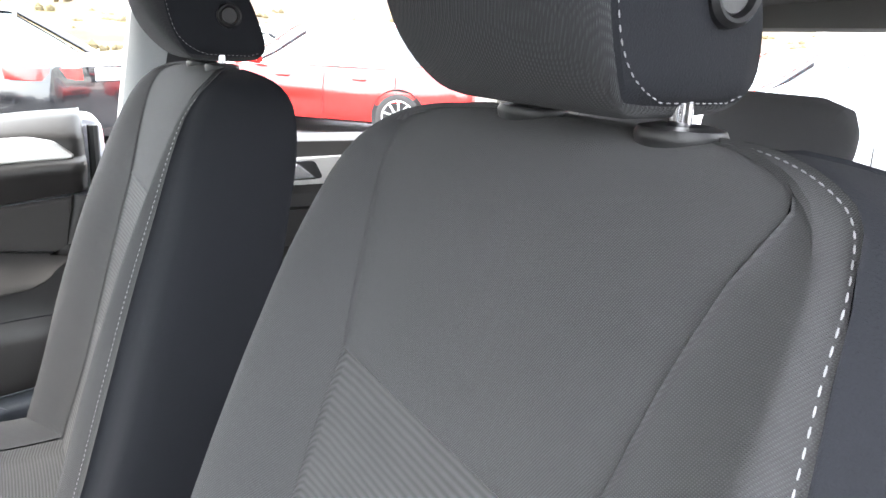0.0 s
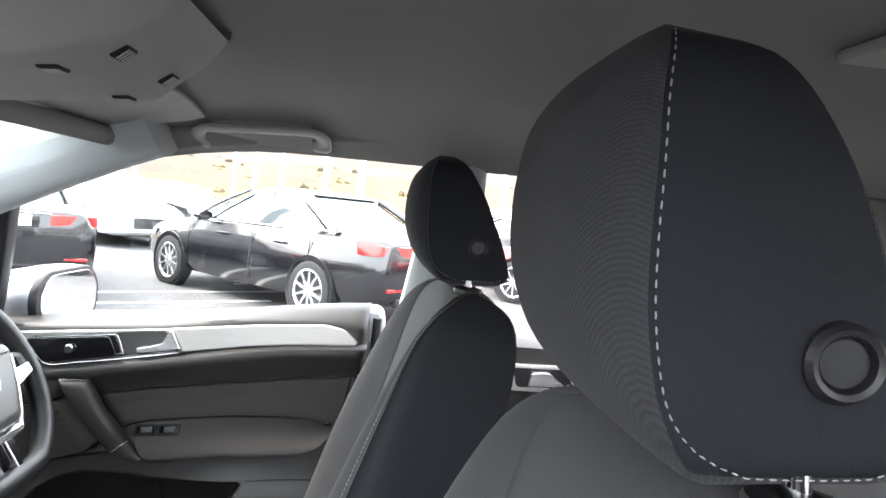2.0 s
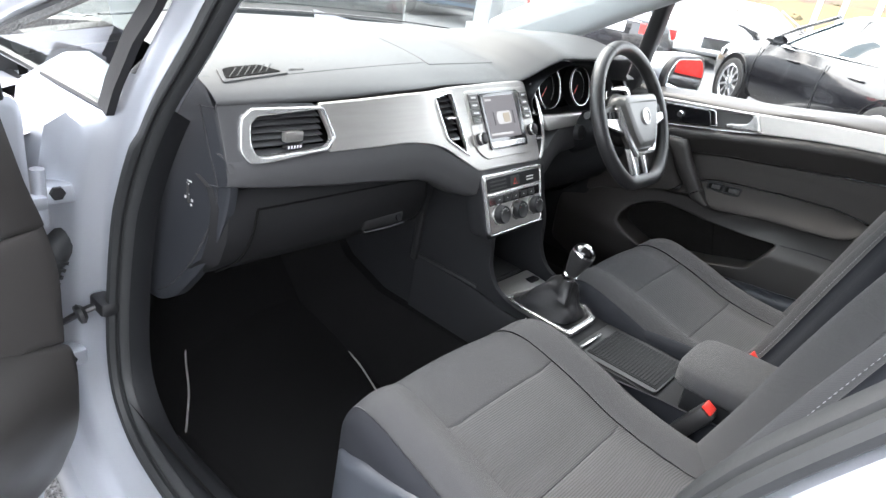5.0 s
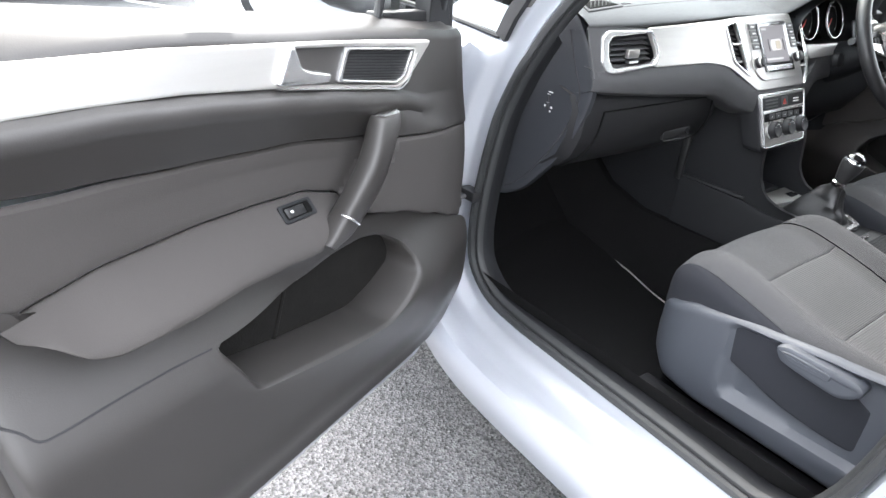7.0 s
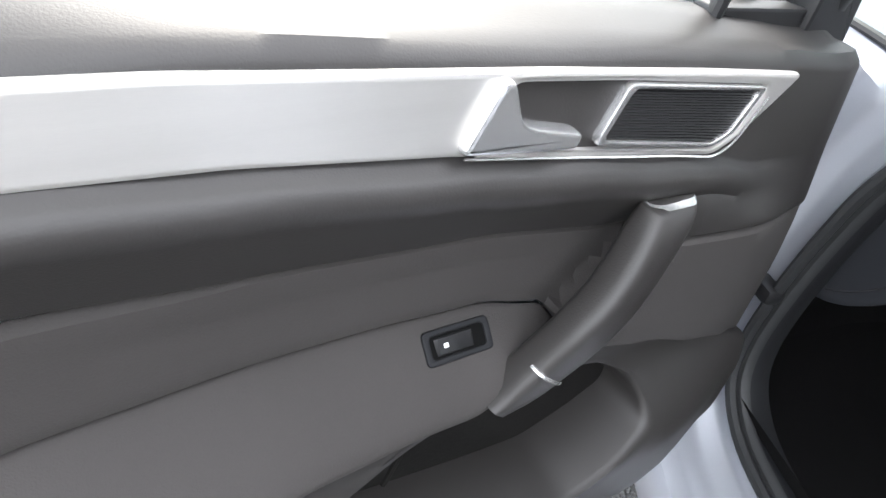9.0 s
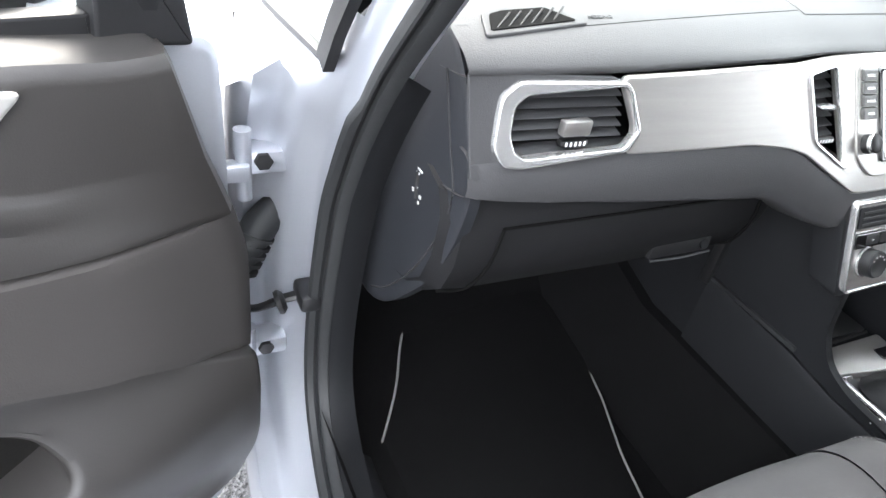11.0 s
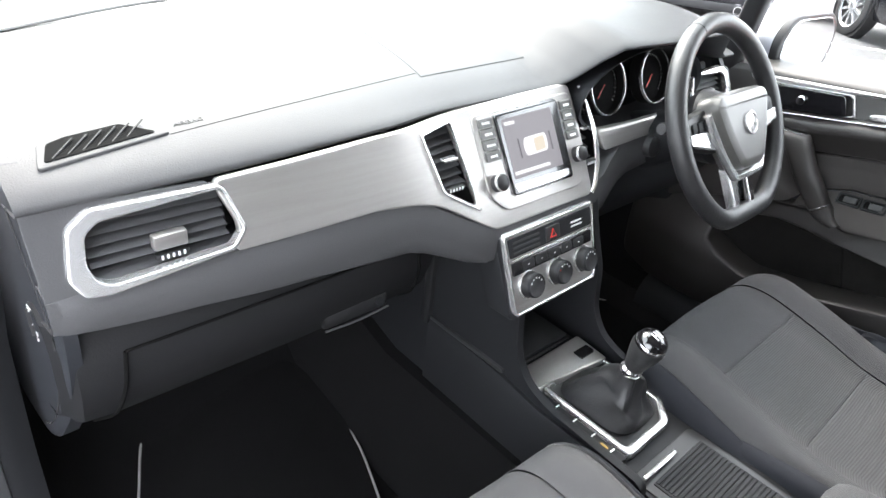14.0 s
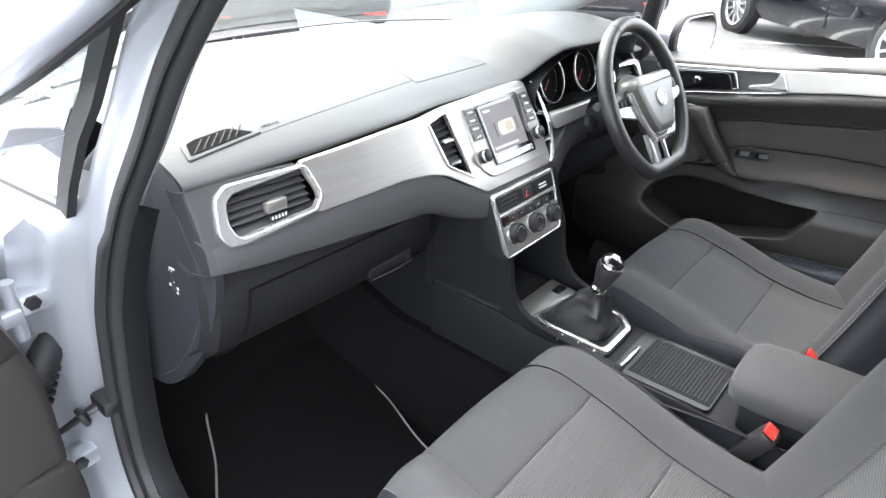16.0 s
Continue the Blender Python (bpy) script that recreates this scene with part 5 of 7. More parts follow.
Z_TOP = [(0.10, 1.008), (0.48, 1.040), (0.96, 1.078)]
Z_TRIM = [(0.10, 0.985), (0.24, 0.994), (0.45, 1.010), (0.72, 1.032), (0.90, 1.030), (0.96, 1.028)]
Z_LOW = [(0.05, 0.895), (0.22, 0.905), (0.304, 0.926), (0.357, 0.935), (0.48, 0.955), (0.567, 0.968), (0.694, 0.983), (0.78, 0.991), (0.92, 0.996), (0.96, 0.998)]
Z_GROOVE = [(0.05, 0.826), (0.20, 0.843), (0.36, 0.863), (0.53, 0.889), (0.69, 0.902), (0.80, 0.912), (0.93, 0.925), (0.96, 0.93)]
Z_SEAM = [(0.02, 0.616), (0.10, 0.648), (0.20, 0.691), (0.312, 0.731), (0.385, 0.752), (0.43, 0.792), (0.50, 0.812), (0.60, 0.820), (0.69, 0.825), (0.80, 0.827), (0.86, 0.820), (0.905, 0.811), (0.96, 0.80)]
Z_ARM = [(0.40, 0.748), (0.44, 0.760), (0.495, 0.752), (0.52, 0.743), (0.60, 0.752), (0.67, 0.762), (0.72, 0.763), (0.80, 0.769), (0.835, 0.772), (0.858, 0.781), (0.885, 0.803), (0.905, 0.812)]


def low_n(u, z):
    """How far the lower panel stands proud of the door's plane."""
    zr = 0.70 + 0.10 * ease(u, 0.45, 0.75)
    return (0.012 + 0.060 * (1 - ease(z, zr - 0.13, zr))) * (0.45 + 0.55 * ease(u, 0.02, 0.25)) * (0.15 + 0.85 * ease(z, 0.36, 0.52))


def make_door(name, label, dw, left):
    door = thing(name, label, "car door", kind="structure")

    def face(outline, n0, thick, edge=0.002, holes=()):
        return plate(outline, thick, None, edge, None, holes, lambda v: dw(v.x, v.y, n0 + v.z))

    us = [0.024, 0.028, 0.04, 0.06] + [0.08 + 0.84 * i / 72 for i in range(73)] + [0.935, 0.945, 0.95]

    def shift(u, z):
        """The panel's hinge edge leans with the door's front edge."""
        k = max(0, 1 - (u - 0.024) / 0.20)
        return u + k * (0.075 * ease(z, 0.72, 1.02))

    def col(u, keys):
        e = min(1, (u - 0.024) / 0.02, (0.952 - u) / 0.012)
        dn = -0.035 * (1 - math.sqrt(max(0, min(1, e)))) if e < 1 else 0
        f = ease(u, 0.03, 0.20)
        return [dw(shift(u, z), z, (0.010 + (n - 0.010) * f if n > 0.010 else n) + dn) for z, n in keys]

    def web(u, z):
        """The panel before the pull handle stands proud of the cloth insert."""
        a = 0.30 + (0.872 - z) * 0.92
        return 0.042 * (1 - ease(u, a + 0.004, a + 0.04))

    def upper(u):
        t, a, b, g = line(u, Z_TOP), line(u, Z_TRIM), line(u, Z_LOW), line(u, Z_GROOVE)
        w = web(u, g)
        f = ease(u, 0.15, 0.34)

        def low(k, n):
            z = b + (g - b) * k
            flat = 0.011 + (0.001 + w * 0.8 - 0.011) * k
            return (z, flat + (n - flat) * f)
        h = 1 / (b - g)
        return [(t - 0.004, -0.078), (t, -0.066), (t - 0.0005, -0.052), (t - 0.004, -0.036), (t - 0.011, -0.018), (a + 0.012, 0.000), (a + 0.004, 0.008), (a - 0.002, 0.010), (b + 0.002, 0.011), low(0.001 * h, 0.013), low(0.005 * h, 0.0235), low(0.008 * h, 0.0275), low(0.014 * h, 0.0305), low(0.022 * h, 0.0305), low(0.029 * h, 0.027),
                low(0.55, 0.0175 + w * 0.35), low(0.72, 0.0105 + w * 0.55), (g + 0.009, 0.003 + w * 0.75), (g + 0.004, 0.001 + w * 0.8), (g + 0.0015, -0.005 + w * 0.85), (g, -0.013 + w * 0.9)]

    def insert(u):
        g, s = line(u, Z_GROOVE), line(u, Z_SEAM)
        r = 0.014 * ease(u, 0.6, 0.9)

        def at(z, n):
            return (z, n + web(u, z) + r)
        return [at(g, -0.013), at(g - 0.0015, -0.0085), at(g - 0.005, -0.0055), at(g - 0.02, -0.005)] + [at(g + (s - g) * k, -0.006) for k in (0.3, 0.4, 0.5, 0.6, 0.7, 0.8)] + [at(s + 0.012, -0.006), at(s + 0.004, -0.0075), at(s + 0.001, -0.012), at(s, -0.018)]

    def shear(u, z):
        """The insert's rear edge leans."""
        return u + (z - 0.81) / 0.12 * 0.020 * ease(u, 0.75, 0.90)

    def arm_key(u, k):
        s, b = line(u, Z_SEAM), line(u, Z_ARM)
        n0 = -0.006 + 0.014 * ease(u, 0.6, 0.9)
        n1 = (0.044 + 0.028 * ease(u, 0.52, 0.82)) * (0.35 + 0.65 * ease(u, 0.42, 0.50)) * (1 - 0.45 * ease(u, 0.87, 0.905))
        tab = ((0, -0.10), (0.012, -0.02), (0.05, 0.03), (0.14, 0.16), (0.28, 0.36), (0.45, 0.59), (0.62, 0.79), (0.76, 0.92), (0.87, 0.985), (0.95, 1.0), (0.985, 0.985), (1.0, 0.93))
        for (p, x), (q, y) in zip(tab, tab[1:]):
            if k <= q:
                return s + (b - s) * k, n0 + (n1 - n0) * (x + (y - x) * (k - p) / (q - p))
        return b, n1

    part("upper_panel", loft([col(u, upper(u)) for u in us], False, False), SOFT, door, "soft grained upper door panel")
    part("cloth_insert", loft([[dw(shift(shear(u, z), z), z, n - (0.010 * max(0, (u - 0.900) / 0.005) if u > 0.90 else 0) - (0.03 * (1 - (u - 0.024) / 0.02) if u < 0.044 else 0) - (0.75 * n * (1 - ease(u, 0.03, 0.20)) if n > 0 else 0)) for z, n in insert(u)] for u in [x for x in us if x < 0.898] + [0.900, 0.905]], False, False), INSERT, door, "dark cloth door insert")
    arm_us = [0.405 + 0.500 * i / 50 for i in range(51)]
    ks = [0, 0.012, 0.05, 0.14, 0.28, 0.45, 0.62, 0.76, 0.87, 0.95, 0.985, 1.0]
    part("armrest", loft([[dw(u, *arm_key(u, k)) for k in ks] + [dw(u, line(u, Z_ARM) - 0.003, arm_key(u, 1)[1] - 0.010), dw(u, line(u, Z_ARM) - 0.003, -0.01)] for u in arm_us], False, False), INSERT, door, "padded dark grey armrest")
    # lower panel round the pocket
    low = [(0.046, 0.46), (0.040, 0.626), (0.10, 0.650), (0.20, 0.693), (0.312, 0.733), (0.40, 0.752), (0.44, 0.757), (0.495, 0.747), (0.52, 0.737), (0.60, 0.746), (0.67, 0.757), (0.72, 0.758), (0.80, 0.764), (0.835, 0.766), (0.857, 0.775), (0.884, 0.798), (0.897, 0.818), (0.906, 0.834), (0.936, 0.832), (0.939, 0.70), (0.93, 0.62), (0.86, 0.42), (0.78, 0.36), (0.46, 0.36), (0.12, 0.365), (0.065, 0.39)]
    pocket = [(0.716, 0.708), (0.69, 0.665), (0.664, 0.620), (0.60, 0.606), (0.53, 0.592), (0.45, 0.577), (0.378, 0.567), (0.318, 0.585), (0.270, 0.608), (0.268, 0.628), (0.285, 0.662), (0.335, 0.692), (0.385, 0.704), (0.45, 0.702), (0.50, 0.694), (0.609, 0.699)]
    lo, pk = dense(smooth_loop(low, 0.012, 4), 0.012), smooth_loop(pocket, 0.016, 4)
    cc = Vector((0.48, 0.645))

    def cast(p):
        """Where the line from the pocket's middle to p crosses the pocket's rim."""
        d = Vector(p) - cc
        best = 0.0
        for a, b in zip(pk, pk[1:] + pk[:1]):
            e = Vector(b) - Vector(a)
            den = d.x * e.y - d.y * e.x
            if abs(den) > 1e-9:
                w = Vector(a) - cc
                t, q = (w.x * e.y - w.y * e.x) / den, (w.x * d.y - w.y * d.x) / den
                if t > 0 and -1e-6 <= q <= 1 + 1e-6:
                    best = max(best, t)
        return cc + d * min(best, 0.985)
    rings = []
    steps = [(0, 0, -0.030), (0, 0.0, -0.008), (0, 0.002, -0.003), (0, 0.006, 0.0005), (0, 0.012, 0.001)] + [(k / 10, 0, 0) for k in range(1, 10)] + [(1, -0.012, 0.0), (1, -0.006, -0.0012), (1, -0.0022, -0.004), (1, 0, -0.009), (1, 0, -0.05)]
    for f, d, h in steps:
        ring = []
        for p in lo:
            a, b = cast(p), Vector(p)
            v = b - a
            length = max(v.length, 1e-4)
            q = a + v * min(1, max(0, f + max(-0.45, min(0.45, d / length))))
            ring.append(dw(q.x, q.y, max(low_n(q.x, q.y) + h, -0.02) if f or d or h > -0.02 else -0.018))
        rings.append(ring)
    part("lower_panel", loft(rings, True, False), SOFT, door, "moulded lower door panel")
    part("door_pocket", face(smooth_loop([(x + (x - 0.48) * 0.05, z + (z - 0.645) * 0.05) for x, z in pocket], 0.016), -0.022, 0.006), FELT, door, "black felt lined door pocket")
    part("pocket_crease", tube([dw(0.520, 0.70, -0.0145), dw(0.545, 0.62, -0.0145), dw(0.56, 0.58, -0.0145)], 0.003, 6, 8), FELT, door)
    part("panel_seam", tube([dw(u, z, low_n(u, z) + 0.0002) for u, z in ((0.722, 0.709), (0.78, 0.713), (0.84, 0.714), (0.895, 0.714), (0.914, 0.717), (0.924, 0.730), (0.937, 0.742))], 0.0013, 6, 24), SEAM, door)
    rows = []
    for z in [0.925 - 0.51 * i / 20 for i in range(21)]:
        ur = 0.922 - 0.030 * (0.93 - z) / 0.12 if z > 0.80 else 0.890
        ul = line(z, [(0.42, 0.905), (0.655, 0.940), (0.714, 0.944), (0.843, 0.953), (0.948, 0.962)])
        rows.append([dw(u, z, n) for u, n in ((ur, -0.022), (ur + 0.001, -0.004), (ur + 0.004, 0.004), (ur + 0.010, 0.008), (ul - 0.014, 0.008), (ul - 0.006, 0.003), (ul - 0.001, -0.010), (ul, -0.05))])
    part("end_column", loft(rows, False, False), SOFT, door, "dark grey rear edge of the door panel")
    # trim strip with the release recess and tweeter grille
    strip = smooth_loop([(0.220, 0.991), (0.36, 1.0045), (0.50, 1.016), (0.72, 1.032), (0.86, 1.036), (0.900, 1.028), (0.931, 1.001), (0.926, 0.994), (0.80, 0.990), (0.694, 0.984), (0.57, 0.970), (0.48, 0.957), (0.357, 0.937), (0.304, 0.928), (0.280, 0.938), (0.245, 0.968)], 0.010, 5)
    hole = smooth_loop([(0.532, 1.0115), (0.436, 1.004), (0.264, 0.985), (0.285, 0.943), (0.306, 0.934), (0.357, 0.9425), (0.446, 0.956), (0.552, 0.970)], 0.008, 4)
    part("trim_strip", face(strip, 0.006, 0.010, 0.003, (hole,)), DTRIM, door, "satin silver trim strip")
    part("recess_well", face(hole, 0.000, 0.0075, 0.001), BLACK, door)
    part("recess_bowl", face(smooth_loop([(0.527, 1.008), (0.470, 1.003), (0.484, 0.975), (0.503, 0.974), (0.520, 0.985)], 0.006), 0.0035, 0.006, 0.002), SOFT, door, "dark grey finger recess")
    g_out = smooth_loop([(0.434, 1.003), (0.268, 0.985), (0.288, 0.946), (0.312, 0.937), (0.451, 0.960)], 0.007, 5)
    g_in = smooth_loop([(0.4285, 0.9985), (0.277, 0.982), (0.294, 0.9485), (0.314, 0.9415), (0.4435, 0.963)], 0.006, 5)
    grille = part("speaker_grille", face(smooth_loop([(0.432, 1.001), (0.271, 0.984), (0.290, 0.9465), (0.313, 0.9385), (0.448, 0.961)], 0.007), 0.008, 0.005, 0.001), SLOT, door, "black slatted tweeter grille")
    part("grille_frame", face(g_out, 0.010, 0.0075, 0.0016, (g_in,)), SATIN, grille, "bright grille frame")
    for k in range(19):
        f = (k + 0.7) / 19.4
        a = (0.4285 + 0.015 * f, 0.9985 - 0.0355 * f)
        b = (0.277 + 0.017 * f / 0.8, 0.982 - 0.0335 * f / 0.8) if f < 0.8 else (0.294 + 0.020 * (f - 0.8) / 0.2, 0.9485 - 0.007 * (f - 0.8) / 0.2)
        part("slat", tube([dw(a[0], a[1], 0.0142), dw(b[0], b[1], 0.0142)], 0.00075, 5), BLACK, grille)
    lever = smooth_loop([(0.5665, 0.974), (0.546, 1.0165), (0.538, 1.0165), (0.526, 0.990), (0.512, 0.9845), (0.472, 0.976), (0.474, 0.965), (0.50, 0.9665)], 0.005, 4)
    part("release_lever", face(lever, 0.010, 0.014, 0.003), SATIN, door, "satin silver door release lever")
    part("chrome_line", tube([dw(u, z, 0.0175) for u, z in ((0.560, 0.9685), (0.48, 0.9565), (0.40, 0.944), (0.357, 0.9375), (0.322, 0.931), (0.304, 0.929), (0.288, 0.934), (0.278, 0.945), (0.262, 0.975))], 0.0011, 6, 40), SATIN, door, "thin bright line")
    # pull handle
    pp = curve_pts([dw(0.352, 0.905, 0.020), dw(0.363, 0.899, 0.036), dw(0.386, 0.872, 0.047), dw(0.412, 0.838, 0.053), dw(0.438, 0.807, 0.052), dw(0.462, 0.776, 0.046), dw(0.482, 0.758, 0.043), dw(0.502, 0.747, 0.040)], 35)
    ax = dw(1, 0, 0) - dw(0, 0, 0)
    nn = dw(0, 0, 1) - dw(0, 0, 0)
    rings = []
    a1 = (pp[24] - pp[8]).cross(nn).normalized()
    a0 = ax if ax.dot(a1) > 0 else -ax
    for i, q in enumerate(pp):
        a = a0.lerp(a1, ease(i, 0, 12)).normalized()
        w = 0.027 - 0.005 * ease(i, 3, 16) - 0.003 * ease(i, 18, 26) - 0.009 * ease(i, 26, 35)
        rings.append([q + a * (w * math.copysign(abs(math.cos(k)) ** 0.5, math.cos(k))) + nn * (0.013 * math.copysign(abs(math.sin(k)) ** 0.7, math.sin(k)) - (0.010 if math.sin(k) < -0.2 else 0) * ease(i, 2, 10)) for k in [2 * math.pi * j / 20 for j in range(20)]])
    handle = part("pull_handle", loft(rings), SOFT, door, "dark grey pull handle")
    part("handle_cap", loft([[rings[i][j] + nn * 0.0010 for j in range(0, 11)] for i in range(3)], False, False), SATIN, handle, "silver handle cap")
    part("handle_band", tube([rings[25][j] + nn * 0.0006 for j in range(0, 11)], 0.0020, 6), SATIN, handle, "silver band")
    # window switch on the armrest
    c0, cu, ck = dw(0.524, *arm_key(0.524, 0.22)), dw(0.504, *arm_key(0.504, 0.22)) - dw(0.544, *arm_key(0.544, 0.22)), dw(0.524, *arm_key(0.524, 0.36)) - dw(0.524, *arm_key(0.524, 0.10))
    cu.normalize()
    ck = (ck - cu * ck.dot(cu)).normalized()
    cn = cu.cross(ck)
    if cn.dot(nn) < 0:
        cn = -cn
    sm = basis(c0 + cn * 0.0006, cu, ck, cn)
    k = 1.0 if left else 0.75
    for d in ((0,) if left else (-0.024, 0.024)):
        bez = ringplate(smooth_loop([(d - 0.031 * k, -0.0135), (d + 0.031 * k, -0.0135), (d + 0.031 * k, 0.0135), (d - 0.031 * k, 0.0135)], 0.005), smooth_loop([(d - 0.025 * k, -0.0088), (d + 0.025 * k, -0.0088), (d + 0.025 * k, 0.0088), (d - 0.025 * k, 0.0088)], 0.004), 0.003, sm)
        sw = part("window_switch", bez, DASHLOW, door, "dark window switch surround")
        part("switch_well", plate(smooth_loop([(d - 0.026 * k, -0.0095), (d + 0.026 * k, -0.0095), (d + 0.026 * k, 0.0095), (d - 0.026 * k, 0.0095)], 0.004), 0.0012, sm, 0.0004), SLOT, sw)
        part("rocker", loft([[sm @ Vector((d + x * k, y, z)) for y, z in ((-0.007, 0.001), (-0.006, h), (0.006, h - 0.001), (0.007, 0.001))] for x, h in ((-0.021, 0.0015), (-0.019, 0.0042), (-0.008, 0.0048), (0.003, 0.0026), (0.012, 0.0030), (0.014, 0.0015))]), BLACK, sw)
        if left:
            part("switch_mark", box((-0.013, 0.0, 0.0047), (0.0040, 0.0035, 0.0006), 0, 1, None, sm), WHITE, sw, "white window symbol")
    # sheet metal, latch, frame and glass
    skin = smooth_loop([(0.03, 0.99), (0.12, 1.00), (0.50, 1.03), (0.985, 1.065), (1.0, 0.80), (0.985, 0.50), (0.93, 0.27), (0.06, 0.27), (0.02, 0.50)], 0.03)
    part("door_frame", face(skin, -0.15, 0.105, 0.012), PAINT, door, "silver painted door shell")
    part("edge_flange", tube([dw(0.968, 1.05, -0.035), dw(0.966, 0.95, -0.035), dw(0.958, 0.843, -0.035), dw(0.948, 0.70, -0.035), dw(0.91, 0.44, -0.035), dw(0.80, 0.30, -0.035)], 0.010, 8, 24), RUBBER, door, "black door edge seal")
    latch = part("latch", face(smooth_loop([(0.970, 0.811), (0.999, 0.822), (0.996, 0.793), (0.974, 0.790)], 0.004), -0.046, 0.0025, 0.001), SLOT, door, "black door latch opening")
    part("latch_claw", box(dw(0.985, 0.803, -0.046), (0.012, 0.010, 0.016), 0.003), DASHLOW, latch, "grey steel latch claw")
    part("latch_hole", face(smooth_loop([(0.975, 0.776), (0.983, 0.778), (0.983, 0.764), (0.975, 0.762)], 0.003), -0.046, 0.002, 0.0006), SLOT, door, "small black screw hole")
    if left:
        part("window_divider", tube([dw(0.283, 1.000, -0.048), dw(0.276, 1.07, -0.040), dw(0.262, 1.20, -0.010), dw(0.25, 1.28, 0.01)], 0.010, 10, 12, None, False, 0.7), BLACK, door, "black window divider bar")
        part("front_post", face(smooth_loop([(0.062, 0.985), (0.150, 0.995), (0.143, 1.065), (0.165, 1.16), (0.115, 1.16), (0.075, 1.08)], 0.008), -0.066, 0.030, 0.004), BLACK, door, "black front post of the window")
        part("window_base", face(smooth_loop([(0.145, 0.990), (0.290, 1.002), (0.286, 1.028), (0.147, 1.022)], 0.004), -0.064, 0.022, 0.003), BLACK, door, "black base of the fixed window")

    def lean(u, z):
        return dw(u, z, -0.055 + 0.28 * (z - 1.02))
    fr = [(0.095, 1.005), (0.125, 1.12), (0.185, 1.23), (0.33, 1.34), (0.52, 1.405), (0.72, 1.43), (0.90, 1.42), (0.965, 1.36), (0.985, 1.20), (0.975, 1.06)]
    if left:
        part("window_frame", tube([lean(u, z) for u, z in fr], 0.019, 10, 50), BLACK, door, "black window frame")
    bm = bmesh.new()
    rows = []
    for i in range(13):
        f = i / 12
        u = 0.14 + 0.83 * f
        top = line(u, [(0.14, 1.03), (0.165, 1.12), (0.205, 1.23), (0.33, 1.34), (0.52, 1.405), (0.72, 1.43), (0.90, 1.42), (0.97, 1.30)])
        bot = 1.0 + 0.06 * f
        rows.append([bm.verts.new(lean(u, bot + (top - bot) * j / 6)) for j in range(7)])
    for a, b in zip(rows, rows[1:]):
        for j in range(6):
            bm.faces.new((a[j], a[j + 1], b[j + 1], b[j]))
    gl = part("window_pane", bm, GLASS, door, "clear side window glass")
    gl.visible_shadow = False
    # exterior mirror
    shape = smooth_loop([(-0.105, -0.068), (0.070, -0.078), (0.122, -0.040), (0.125, 0.030), (0.085, 0.074), (-0.085, 0.070), (-0.122, 0.020)], 0.045, 5)
    mo = dw(0.20, 1.035, -0.24) if left else dw(0.223, 1.037, -0.160)
    tw = 0.75 if left else 0.12
    back_dir = dw(1, 0, 0) - dw(0, 0, 0)
    mm = basis(mo, back_dir * tw - nn, (0, 0, 1), back_dir + nn * tw)
    rings = [[mm @ Vector((x * s, y * s, d)) for x, y in shape] for s, d in ((0.5, -0.105), (0.78, -0.095), (0.93, -0.065), (1.0, -0.025), (1.0, 0.012), (0.97, 0.02))]
    mir = part("mirror_housing", loft(rings), PAINT, door, "silver door mirror housing")
    part("mirror_rim", plate(shape, 0.018, mm @ pose(0, 0, 0.014), 0.004), BLACK, mir, "black mirror surround")
    part("mirror_glass", plate([(x * 0.88, y * 0.88) for x, y in shape], 0.004, mm @ pose(0, 0, 0.031), 0.001), MIRROR, mir, "mirror glass")
    part("mirror_arm", tube([dw(0.20, 1.03, -0.07), dw(0.21, 1.03, -0.12), mo], 0.022, 10, 10), BLACK, mir)
    return door


def open_map(u, z, n=0.0):
    return Vector((-0.80 - 0.928 * u + 0.371 * n, 0.20 - 0.371 * u - 0.928 * n, z))


def shut_map(u, z, n=0.0):
    return Vector((0.745 - n, 0.285 - u, z - 0.015 + 0.02 * ease(u, 0.4, 0.95)))


door_left = make_door("door_1", "open silver passenger door with dark grey inner panel", open_map, True)
door_right = make_door("door_2", "closed driver's door with satin silver trim strip", shut_map, False)
# mirror adjuster plate on the driver's door
adj = part("mirror_adjuster", plate(smooth_loop([(0.421, 0.998), (0.256, 0.981), (0.291, 0.936), (0.437, 0.958)], 0.01), 0.004, None, 0.001, None, (), lambda v: shut_map(v.x, v.y, 0.021 + v.z)), PIANO, door_right, "gloss black mirror adjuster plate")
am = basis(shut_map(0.345, 0.968, 0.026), (0, -1, 0), (0, 0, 1), (-1, 0, 0))
part("knob", lathe([(0.010, 0), (0.010, 0.006), (0.008, 0.009), (0.0, 0.009)], 24, am), CHROME, adj, "chrome ringed mirror knob")

# hinge parts in the gap of the open door
part("check_strap", tube([(-0.742, 0.252, 0.630), (-0.775, 0.258, 0.622), (-0.81, 0.272, 0.600), (-0.84, 0.300, 0.578), (-0.875, 0.285, 0.560)], [0.009, 0.008, 0.007, 0.007, 0.007], 8, 16, None, False, 0.7), BLACK, shell, "black check strap")
part("strap_boss", box((-0.748, 0.250, 0.629), (0.030, 0.050, 0.026), 0.007), BLACK, shell, "black check strap bracket")
part("strap_stop", lathe([(0, -0.008), (0.016, -0.006), (0.018, 0), (0.012, 0.006), (0, 0.007)], 14, pose(-0.782, 0.258, 0.617, 0, 75, 0)), BLACK, shell, "black rubber stop of the check strap")
